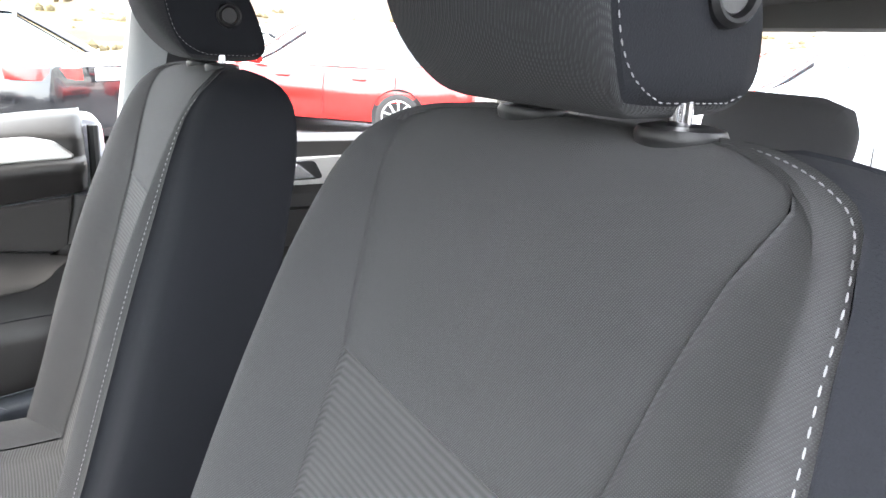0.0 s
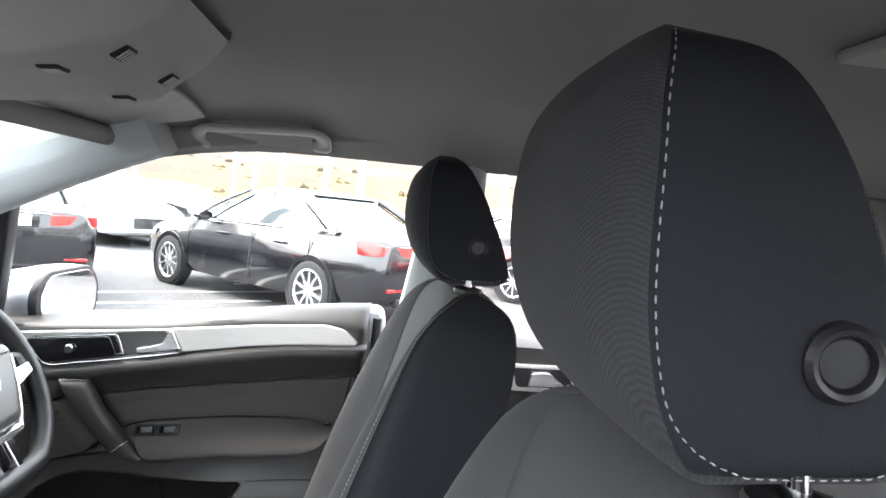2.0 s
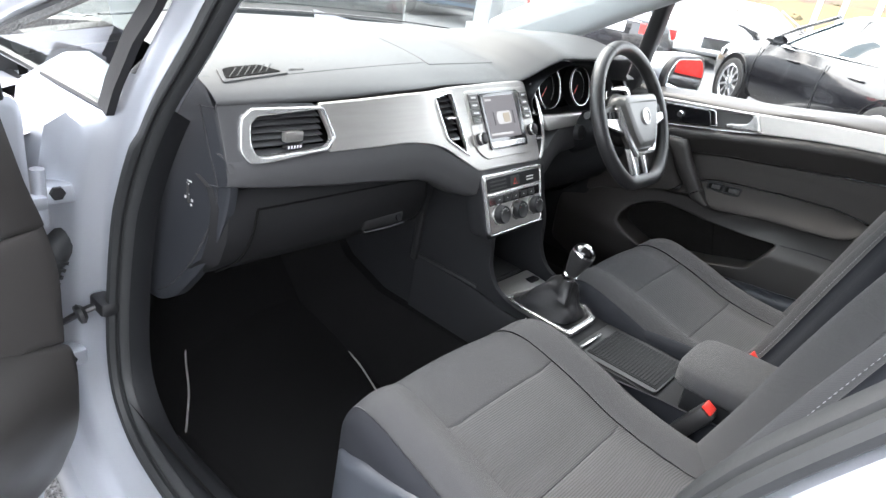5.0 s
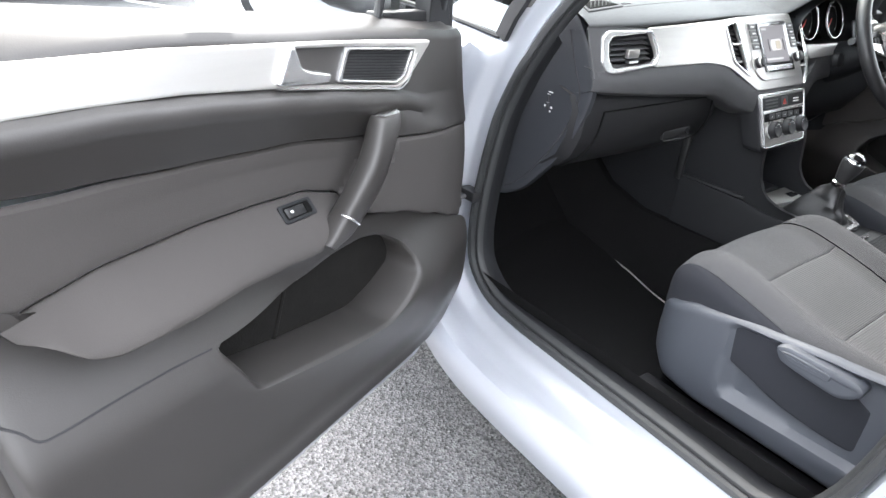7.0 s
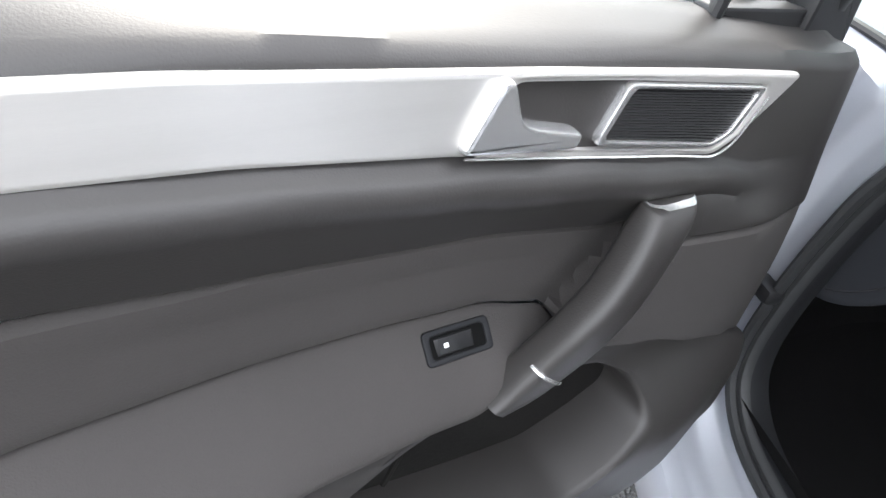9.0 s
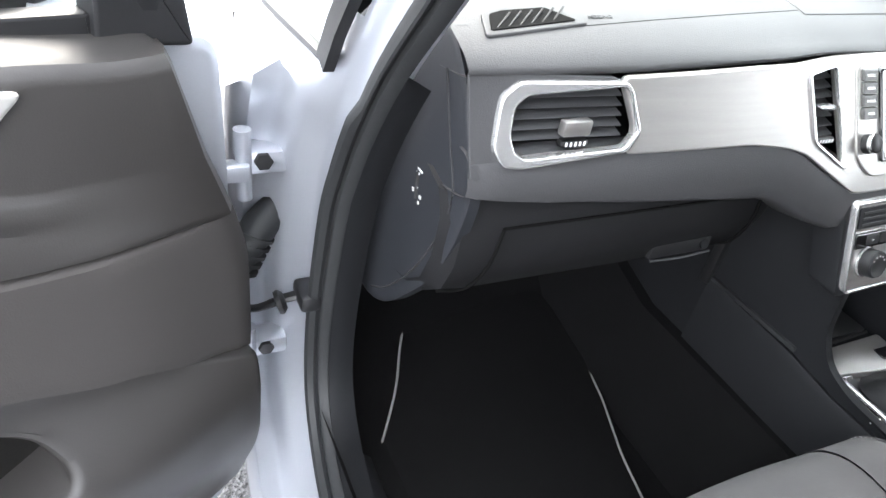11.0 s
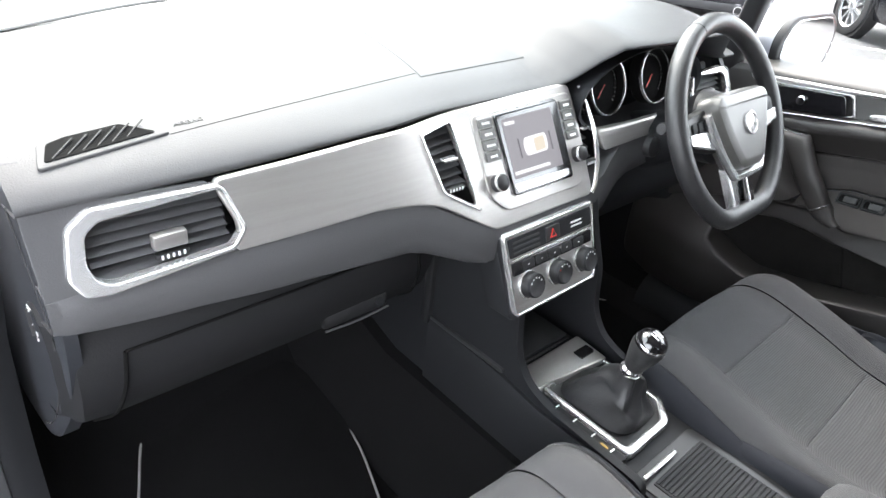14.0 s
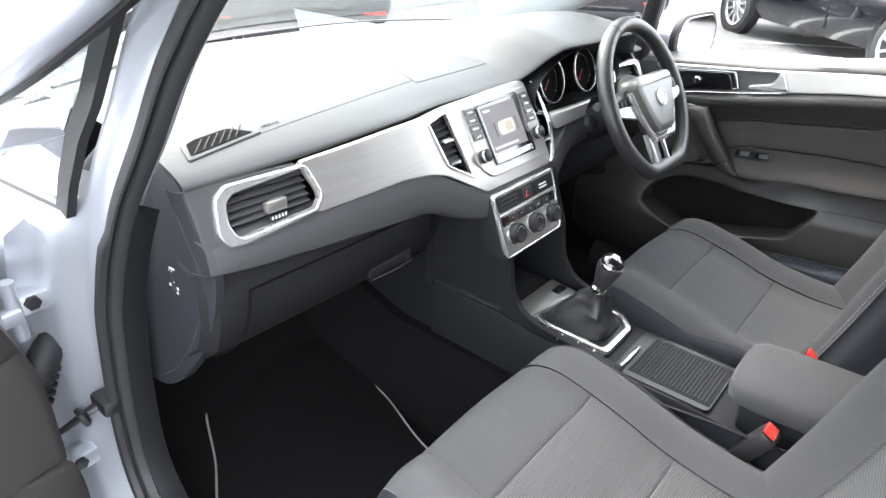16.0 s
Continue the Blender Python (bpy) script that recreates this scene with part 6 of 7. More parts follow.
for z in (0.52, 0.822):
    part("hinge_leaf", box((-0.796, 0.292, z), (0.055, 0.040, 0.030), 0.006, 2, None, None), PAINT, shell, "silver hinge leaf")
    part("hinge_arm", box((-0.838, 0.268, z - 0.004), (0.045, 0.024, 0.022), 0.005), PAINT, shell, "silver hinge arm")
    part("hinge_pin", lathe([(0, -0.045), (0.010, -0.045), (0.010, 0.045), (0, 0.045)], 16, pose(-0.822, 0.275, z)), PAINT, shell, "silver hinge pin")
    part("hinge_bolt", lathe([(0.011, 0), (0.011, 0.006), (0, 0.007)], 6, pose(-0.80, 0.270, z + 0.006, 90, 0, 0)), BLACK, shell, "dark hinge bolt")
part("cable_boot", tube([(-0.775, 0.315, 0.735), (-0.80, 0.30, 0.715), (-0.825, 0.285, 0.685), (-0.845, 0.28, 0.64)], [0.02, 0.024, 0.022, 0.016], 12, 14), RUBBER, shell, "black rubber cable boot")
for k in range(5):
    part("boot_fold", tube([(-0.806 - 0.006 * k, 0.296 - 0.003 * k, 0.708 - 0.010 * k), (-0.808 - 0.006 * k, 0.295 - 0.003 * k, 0.704 - 0.010 * k)], 0.0265, 14), RUBBER, shell)

# ---- roof fittings ----
GRAB = mat("pale grey handle plastic", (0.42, 0.42, 0.41), 0.5, 0, 0.05, 6, 0.2, 500)
VINYL = mat("light grey visor vinyl", (0.34, 0.335, 0.32), 0.8, 0, 0.05, 6, 0.4, 500)
grab = thing("grab_handle", "light grey roof grab handle over the driver's door", "grab handle")
gp = [(0.606, -0.325, 1.392), (0.590, -0.320, 1.406), (0.573, -0.333, 1.416), (0.568, -0.37, 1.419), (0.568, -0.50, 1.427), (0.573, -0.537, 1.426), (0.590, -0.550, 1.417), (0.606, -0.545, 1.404)]
part("handle_bar", tube(gp, [0.014, 0.014, 0.012, 0.011, 0.011, 0.012, 0.014, 0.014], 12, 40, None, False, 0.7), GRAB, grab)
part("handle_recess", loft([[(0.608, y, 1.392 + 0.055 * (-0.33 - y)), (0.575, y, 1.428 + 0.045 * (-0.33 - y)), (0.580, y, 1.436 + 0.045 * (-0.33 - y)), (0.616, y, 1.400 + 0.055 * (-0.33 - y))] for y in (-0.345, -0.43, -0.527)]), VINYL, grab, "shaded recess behind the handle")
for y, z in ((-0.325, 1.394), (-0.546, 1.406)):
    part("handle_foot", box((0.606, y, z), (0.026, 0.036, 0.022), 0.008), GRAB, grab)

ohc = thing("overhead_console", "light grey overhead console with reading lamps and buttons", "overhead console")
OHC = [(-0.490, 0.080, 1.466), (-0.468, 0.092, 1.440), (-0.445, 0.100, 1.424), (-0.412, 0.118, 1.402), (-0.395, 0.124, 1.396), (-0.36, 0.126, 1.392), (-0.28, 0.126, 1.386), (-0.18, 0.122, 1.374), (-0.11, 0.112, 1.366), (-0.085, 0.10, 1.372)]
part("console_shell", loft([[(w * a, y, max(zb + h, zb) if h < 0.05 else max(zb, roof_z(w, y) + 0.01)) for a, h in ((-1.04, 1), (-1.0, 0.012), (-0.96, 0.004), (-0.88, 0), (-0.4, -0.001), (0, -0.001), (0.4, -0.001), (0.88, 0), (0.96, 0.004), (1.0, 0.012), (1.04, 1))] for y, w, zb in OHC], False, False), VINYL, ohc, "light grey console shell")
for x, y, z, rx in ((-0.060, -0.434, 1.4165, -38), (0.060, -0.434, 1.4165, -38), (-0.076, -0.384, 1.3945, -6), (0.076, -0.384, 1.3945, -6)):
    bt = part("button", box((0, 0, 0), (0.026, 0.018, 0.005), 0.002, 2, None, pose(x, y, z, rx, 0, 0)), DASHLOW, ohc, "dark roof button")
    for k in (-1, 0, 1):
        part("button_rib", box((0.006 * k, 0, -0.0028), (0.002, 0.014, 0.0012), 0, 1, None, pose(x, y, z, rx, 0, 0)), GRAB, bt)
LAMP = glow("lit lamp lens", (1.0, 0.80, 0.50), 0.6)
part("reading_lamp", box((-0.012, -0.188, 1.3735), (0.075, 0.028, 0.006), 0.003), LAMP, ohc, "lit reading lamp lens")
part("sensor_bar", box((0.04, -0.125, 1.3655), (0.12, 0.02, 0.008), 0.003), BLACK, ohc)

for s in (1, -1):
    vis = thing("sun_visor", "light grey vinyl sun visor folded up under the roof", "sun visor", "sun visors")
    rings = []
    for y in [-0.345 + 0.19 * i / 8 for i in range(9)]:
        k = math.sqrt(max(0.0, 1 - abs((y + 0.25) / 0.098) ** 4))
        rings.append([(s * (0.17 + 0.36 * f), y, roof_z(0.17 + 0.36 * f, y) - 0.014 + h * 0.007 * k) for f, h in [(j / 8, -1) for j in range(9)] + [(1 - j / 8, 1) for j in range(9)]])
    part("visor_pad", loft(rings), VINYL, vis)
    part("visor_rod", tube([(s * 0.18, -0.16, roof_z(0.18, -0.16) - 0.014), (s * 0.52, -0.16, roof_z(0.52, -0.16) - 0.014)], 0.005, 8), VINYL, vis)

mirror = thing("rear_view_mirror", "black framed interior rear-view mirror on the windscreen", "mirror")
mm = basis((-0.018, -0.075, 1.322), Vector((0.965, 0.26, 0.0)), Vector((0.0, 0.0, 1)), Vector((0.26, -0.965, 0.0))) @ pose(0, 0, 0, 0, 0, -10)
shape = smooth_loop([(-0.112, 0.026), (0.112, 0.030), (0.118, 0.0), (0.100, -0.034), (-0.100, -0.034), (-0.118, -0.004)], 0.022, 5)
part("mirror_shell", loft([[mm @ Vector((x * k, y * k, d)) for x, y in shape] for k, d in ((0.55, -0.034), (0.85, -0.026), (0.98, -0.010), (1.0, 0.004), (0.97, 0.008))]), BLACK, mirror, "black mirror shell")
part("mirror_glass", plate([(x * 0.92, y * 0.88) for x, y in shape], 0.002, mm @ pose(0, 0, 0.0075), 0.0006), MIRROR, mirror, "mirror glass")
part("mirror_button", box((0, -0.040, 0.0), (0.05, 0.016, 0.018), 0.006, 2, None, mm), BLACK, mirror)
part("mirror_stem", tube([mm @ Vector((0, 0.0, -0.03)), (0.012, 0.0, 1.35), (0.008, 0.03, 1.362)], [0.012, 0.014, 0.02], 10, 10), BLACK, mirror, "black mirror stem")
part("sensor_cover", box((0.0, 0.0, 1.366), (0.11, 0.13, 0.05), 0.02, 2, None, Matrix.Identity(4)), BLACK, mirror, "black sensor cover")

dome = thing("rear_roof_lamp", "lit rear roof lamp in the headliner", "lamp")
part("lamp_base", box((-0.18, -1.08, 1.472), (0.12, 0.055, 0.012), 0.004), VINYL, dome)
part("lamp_lens", box((-0.18, -1.08, 1.465), (0.036, 0.020, 0.006), 0.002), LAMP, dome, "lit lamp lens")

# ---- seat belt of the driver ----
belt = thing("seat_belt", "black seat belt hanging on the driver's door pillar", "seat belt")
rings = []
for q in curve_pts([(0.668, -0.845, 1.30), (0.69, -0.82, 1.15), (0.705, -0.76, 1.02), (0.712, -0.72, 0.92), (0.715, -0.74, 0.70), (0.715, -0.76, 0.50)], 24):
    rings.append([q + Vector((-0.003, d, 0)) for d in (-0.022, 0.022)] + [q + Vector((0.0, d, 0)) for d in (0.022, -0.022)])
part("webbing", loft(rings), BLACK, belt, "black belt webbing")
part("belt_guide", box((0.662, -0.845, 1.31), (0.03, 0.05, 0.05), 0.01), BLACK, belt, "black belt guide")
part("belt_tongue", box((0.708, -0.715, 0.985), (0.012, 0.05, 0.06), 0.005), BLACK, belt, "black belt tongue")
part("tongue_plate", box((0.706, -0.71, 0.945), (0.004, 0.026, 0.04), 0.001), CHROME, belt, "bright tongue plate")

# ---- rear bench ----
bench = thing("rear_bench", "dark grey cloth rear bench with folding backrest", "car seat")
def bench_f(u, v):
    z = 0.52 + 0.56 * v
    a = (u - 0.5) * 2
    return (0.60 * a, -1.42 - 0.22 * v - 0.02 * math.cos(a * 9.4) - 0.06 * ease(v, 0.85, 1.0), z)
for u0, u1 in ((0.0, 0.36), (0.365, 0.60), (0.605, 1.0)):
    part("backrest", patch(bench_f, u0, u1, 0.0, 0.80, 14, 16, 0.012, 0.02, 0.004, None, 0.45, 0.5), CLOTH, bench, "grey cloth backrest panel")
    part("backrest_top", patch(bench_f, u0, u1, 0.806, 1.0, 14, 8, 0.010, 0.02, 0.004, None, 0.45, 0.12), CLOTH, bench)
part("backrest_core", box((0, -1.70, 0.80), (1.18, 0.14, 0.55), 0.04), CLOTH, bench)
def bcush_f(u, v):
    return (0.62 * (u - 0.5) * 2, -1.44 + 0.46 * v, 0.58 + 0.02 * v - 0.08 * ease(v, 0.85, 1.0))
for u0, u1 in ((0.0, 0.36), (0.365, 0.60), (0.605, 1.0)):
    part("cushion", patch(bcush_f, u0, u1, 0.0, 1.0, 12, 12, 0.012, 0.02, 0.004, None, 0.45, 0.45), CLOTH, bench, "grey cloth rear cushion")
part("cushion_core", box((0, -1.22, 0.48), (1.2, 0.46, 0.14), 0.03), CLOTH, bench)
for x in (-0.36, 0.02, 0.34):
    hr = thing("rear_headrest", "dark grey cloth rear headrest on the bench", "headrest", "rear headrests")
    rings = []
    for q in [-1, -0.97, -0.85, -0.5, 0, 0.5, 0.85, 0.97, 1]:
        k = math.sqrt(max(0.02, 1 - abs(q) ** 6))
        rings.append([(x + 0.135 * q, -1.66 + 0.05 * k * math.copysign(abs(math.cos(a)) ** 0.7, math.cos(a)), 1.125 + 0.07 * k * math.copysign(abs(math.sin(a)) ** 0.7, math.sin(a))) for a in [2 * math.pi * i / 20 for i in range(20)]])
    part("headrest_pad", loft(rings), CLOTH, hr)
    for d in (-0.06, 0.06):
        part("headrest_post", tube([(x + d, -1.665, 1.02), (x + d, -1.665, 1.10)], 0.006, 8), CHROME, hr, "chrome post")

# ---- rear door of the driver's side and other lower trims ----
rd = thing("door_3", "closed rear door with dark panel and silver trim", "car door", kind="structure")
def rmap(u, z, n=0.0):
    return Vector((0.752 - n, -0.86 - u, z))
part("rear_panel", loft([[rmap(u, z, n) for z, n in ((1.03, -0.06), (1.035, -0.03), (1.02, 0.0), (0.985, 0.012), (0.93, 0.014), (0.91, 0.03), (0.88, 0.03), (0.865, -0.005), (0.78, -0.005), (0.76, 0.05), (0.72, 0.055), (0.70, 0.02), (0.34, 0.02))] for u in [0.0, 0.02, 0.1, 0.3, 0.5, 0.65, 0.72]], False, False), SOFT, rd, "dark rear door panel")
part("trim_strip", plate(smooth_loop([(0.10, 0.985), (0.62, 0.995), (0.60, 0.93), (0.12, 0.925)], 0.02), 0.008, None, 0.003, None, (), lambda v: rmap(v.x, v.y, 0.012 + v.z)), DTRIM, rd, "satin silver trim strip")
part("recess_well", plate(smooth_loop([(0.13, 0.978), (0.25, 0.98), (0.27, 0.94), (0.14, 0.935)], 0.01), 0.002, None, 0.0005, None, (), lambda v: rmap(v.x, v.y, 0.0205 + v.z)), BLACK, rd)
part("release_lever", plate(smooth_loop([(0.17, 0.972), (0.21, 0.975), (0.255, 0.94), (0.16, 0.938)], 0.008), 0.010, None, 0.003, None, (), lambda v: rmap(v.x, v.y, 0.022 + v.z)), SATIN, rd, "satin silver release lever")
part("lower_filler", box((0.80, -1.2, 0.50), (0.10, 0.8, 0.5), 0.02), PAINT, rd)
for s in (1, -1):
    part("kick_panel", box((0.735, 0.46, 0.63), (0.03, 0.62, 0.66), 0.01) if s > 0 else box((-0.708, 0.53, 0.60), (0.03, 0.50, 0.60), 0.01), DASHLOW, shell, "dark footwell side panel")
part("sill_trim", loft([[(-0.745, y, 0.405), (-0.735, y, 0.418), (-0.700, y, 0.412), (-0.675, y, 0.385), (-0.665, y, 0.33)] for y in (0.14, 0.05, -0.2, -0.5, -0.9)], False, False), DASHLOW, shell, "dark sill scuff plate")
part("sill_trim", loft([[(0.765, y, 0.405), (0.735, y, 0.418), (0.700, y, 0.412), (0.675, y, 0.385), (0.665, y, 0.33)] for y in (0.14, 0.05, -0.2, -0.5, -0.9)], False, False), DASHLOW, shell, "dark sill scuff plate")
pdl = thing("pedals", "black rubber pedals in the driver's footwell", "pedal")
for x, w in ((0.22, 0.05), (0.33, 0.06), (0.44, 0.045)):
    part("pedal", box((x, 0.36, 0.46), (w, 0.02, 0.07), 0.006, 2, None, None), RUBBER, pdl)
    part("pedal_arm", tube([(x, 0.37, 0.46), (x, 0.42, 0.56), (x, 0.48, 0.66)], 0.008, 8, 8), BLACK, pdl)
# quarter window of the passenger's side
qg = bmesh.new()
vs = [qg.verts.new(p) for p in ((-0.752, 0.225, 0.972), (-0.812, 0.56, 1.005), (-0.800, 0.155, 1.150), (-0.765, -0.08, 1.262), (-0.716, 0.035, 1.245))]
qg.faces.new(vs)
q = part("quarter_glass", qg, pane("reflecting quarter glass", (0.72, 0.80, 0.79), 0.30), shell, "small triangular quarter window")
q.visible_shadow = False
part("quarter_post", loft([[Vector(c) + Vector(d) for d in ((-0.006, -0.012, -0.006), (-0.006, 0.012, 0.006), (0.006, 0.012, 0.006), (0.006, -0.012, -0.006))] for c in ((-0.749, 0.212, 0.968), (-0.744, 0.196, 1.01), (-0.737, 0.153, 1.08), (-0.734, 0.105, 1.13), (-0.727, 0.021, 1.24), (-0.719, -0.06, 1.32))]), BLACK, shell, "black quarter window post")
part("quarter_base", tube([(-0.745, 0.222, 0.968), (-0.775, 0.34, 0.985), (-0.81, 0.56, 1.0)], 0.009, 8, 12, None, False, 0.6), BLACK, shell, "black lower edge of the quarter window")
part("outer_pillar", tube([(-0.84, 0.54, 1.0), (-0.815, 0.27, 1.11), (-0.80, 0.14, 1.162), (-0.782, -0.01, 1.235), (-0.755, -0.14, 1.31), (-0.70, -0.32, 1.42)], 0.018, 12, 24), PAINT, shell, "silver outer windscreen pillar")
part("pillar_edge", tube([(-0.822, 0.52, 1.005), (-0.798, 0.26, 1.102), (-0.786, 0.13, 1.152), (-0.768, -0.02, 1.225), (-0.742, -0.15, 1.30)], 0.008, 8, 24), BLACK, shell, "black seal of the windscreen pillar")
part("inner_bolt", lathe([(0.007, 0), (0.0075, 0.003), (0.005, 0.005), (0, 0.005)], 16, pose(-0.655, 0.160, 1.010, 60, -20, 0)), STEELB, shell, "pale plug at the dash end")

# ---- car park around: marks, poles, hillside ----
LINE = mat("white road paint", (0.62, 0.62, 0.60), 0.8, 0, 0.25, 9, 0.6, 200)
def mark(a, b, w):
    a, b = Vector((*a, 0)), Vector((*b, 0))
    d = (b - a).normalized() * 1
    s = Vector((-d.y, d.x, 0)) * w / 2
    bm = bmesh.new()
    bm.faces.new([bm.verts.new(p + Vector((0, 0, 0.004))) for p in (a - s, b - s, b + s, a + s)])
    tagged(part("road_marking", bm, LINE), "white painted parking bay line", "road marking", "bay lines", kind="structure")
for k in range(7):
    o = Vector((6.9, 2.9)) + Vector((-1.9, 1.55)) * (k - 2)
    mark(o, o + Vector((1.05, -1.6)) * 2.4, 0.11)
mark((10.5, 13.5), (14.5, 12.6), 0.14)
mark((9.8, 10.2), (13.2, 12.9), 0.14)

STEEL = mat("pale grey painted steel", (0.55, 0.56, 0.56), 0.45, 0.2, 0.08, 4, 0.1, 60)
for x, y, r in ((29.3, 6.05, 0.11), (29.0, 5.1, 0.11), (28.8, 3.9, 0.12), (29.05, 2.0, 0.13), (29.1, 0.4, 0.17), (27.0, 9.5, 0.11), (31, -6.5, 0.12)):
    pl = thing("flag_pole", "tall pale grey steel pole at the car park edge", "pole", "edge poles")
    part("pole_shaft", lathe([(r * 1.6, 0), (r * 1.6, 0.12), (r, 0.14), (r * 0.8, 7.0), (r * 0.5, 7.1), (0, 7.12)], 16, pose(x, y, 0)), STEEL, pl)
post = thing("lighting_column", "broad pale grey square column between the parked cars", "column")
part("column_shaft", box((8.3, 6.35, 2.4), (0.34, 0.34, 4.8), 0.02), STEEL, post)
part("column_foot", box((8.3, 6.35, 0.12), (0.5, 0.5, 0.24), 0.03), STEEL, post)

HILL = mat("heath hillside", (0.20, 0.13, 0.085), 0.95, 0, 0.3, 0.05, 0.6, 2.0, 0.2)
hn, hl = HILL.node_tree.nodes, HILL.node_tree.links
tex = hn.new("ShaderNodeTexNoise")
tex.inputs["Scale"].default_value, tex.inputs["Detail"].default_value = 0.09, 8
hl.new(hn["Texture Coordinate"].outputs["Object"], tex.inputs["Vector"])
sep = hn.new("ShaderNodeSeparateXYZ")
hl.new(hn["Texture Coordinate"].outputs["Object"], sep.inputs[0])
lift = hn.new("ShaderNodeMath")
lift.operation = "MULTIPLY_ADD"
hl.new(sep.outputs[2], lift.inputs[0])
lift.inputs[1].default_value = 0.030
hl.new(tex.outputs[0], lift.inputs[2])
cr = hn.new("ShaderNodeValToRGB")
cr.color_ramp.elements[0].position, cr.color_ramp.elements[0].color = 0.34, (0.038, 0.036, 0.021, 1)
cr.color_ramp.elements[1].position, cr.color_ramp.elements[1].color = 0.92, (0.081, 0.056, 0.050, 1)
for pos, rgb in ((0.46, (0.115, 0.081, 0.036)), (0.56, (0.126, 0.084, 0.038)), (0.64, (0.066, 0.045, 0.032)), (0.76, (0.084, 0.057, 0.048))):
    e = cr.color_ramp.elements.new(pos)
    e.color = (*rgb, 1)
hl.new(lift.outputs[0], cr.inputs[0])
hl.new(cr.outputs[0], hn["Principled BSDF"].inputs["Base Color"])
bm = bmesh.new()
rows = []
for i in range(121):
    a = radians(-75 + 190 * i / 120)
    row = []
    for j in range(15):
        r = 42 + 8.5 * j
        h = 0.4 + (j / 14) ** 1.25 * 17 + 2.2 * noise.noise((math.cos(a) * r * 0.03, math.sin(a) * r * 0.03, 3)) * (j / 14) + 0.7 * noise.noise((math.cos(a) * r * 0.2, math.sin(a) * r * 0.2, 7)) * min(1, j / 3)
        row.append(bm.verts.new((math.cos(a) * r, math.sin(a) * r, h - 0.5)))
    rows.append(row)
for p, q in zip(rows, rows[1:]):
    for j in range(14):
        bm.faces.new((p[j], q[j], q[j + 1], p[j + 1]))
tagged(part("backdrop", bm, HILL), "brown and ochre heath hillside behind the car park", "hillside", kind="structure")
# low gorse and shrub clumps at the hill's foot
SHRUB = mat("gorse shrub", (0.075, 0.062, 0.034), 0.95, 0, 0.5, 2.5, 0.8, 30, 0.2)
bm = bmesh.new()
rs = random.Random(5)
for k in range(420):
    a, r = radians(rs.uniform(-70, 112)), rs.uniform(41, 95)
    s = rs.uniform(0.3, 1.0)
    j = (r - 42) / 8.5
    h = max(0, -0.1 + (max(j, 0) / 14) ** 1.25 * 17 - 0.4)
    for q in range(5):
        c = Vector((math.cos(a) * r + rs.uniform(-s, s), math.sin(a) * r + rs.uniform(-s, s), h + rs.uniform(0.1, 0.5) * s))
        b = bmesh.new()
        bmesh.ops.create_icosphere(b, subdivisions=1, radius=s * rs.uniform(0.3, 0.6))
        for v in b.verts:
            v.co = c + v.co * rs.uniform(0.65, 1.25)
        merge(bm, b)
tagged(part("shrubs", bm, SHRUB, None, "", False), "dense gorse shrubs on the hillside", "shrubs", kind="stuff")

# ---- parked cars ----
TYRE = mat("tyre rubber", (0.018, 0.018, 0.019), 0.8, 0, 0.2, 30, 0.4, 200)
ALLOY = mat("bright alloy wheel", (0.75, 0.76, 0.78), 0.25, 0.85, 0.05, 10)
CARGLASS = mat("dark car glass", (0.02, 0.03, 0.035), 0.04, 0, 0.1, 3, 0, 300, 0.8, 0.5, None, 0.02)
LENS = mat("red lamp lens", (0.55, 0.015, 0.012), 0.15, 0, 0.1, 20, 0, 300, 0.6, 0.6)
CLEAR = mat("clear lamp lens", (0.6, 0.62, 0.65), 0.1, 0.4, 0.1, 20)
PLATE = mat("pale number plate", (0.78, 0.78, 0.76), 0.4, 0, 0.03, 20)


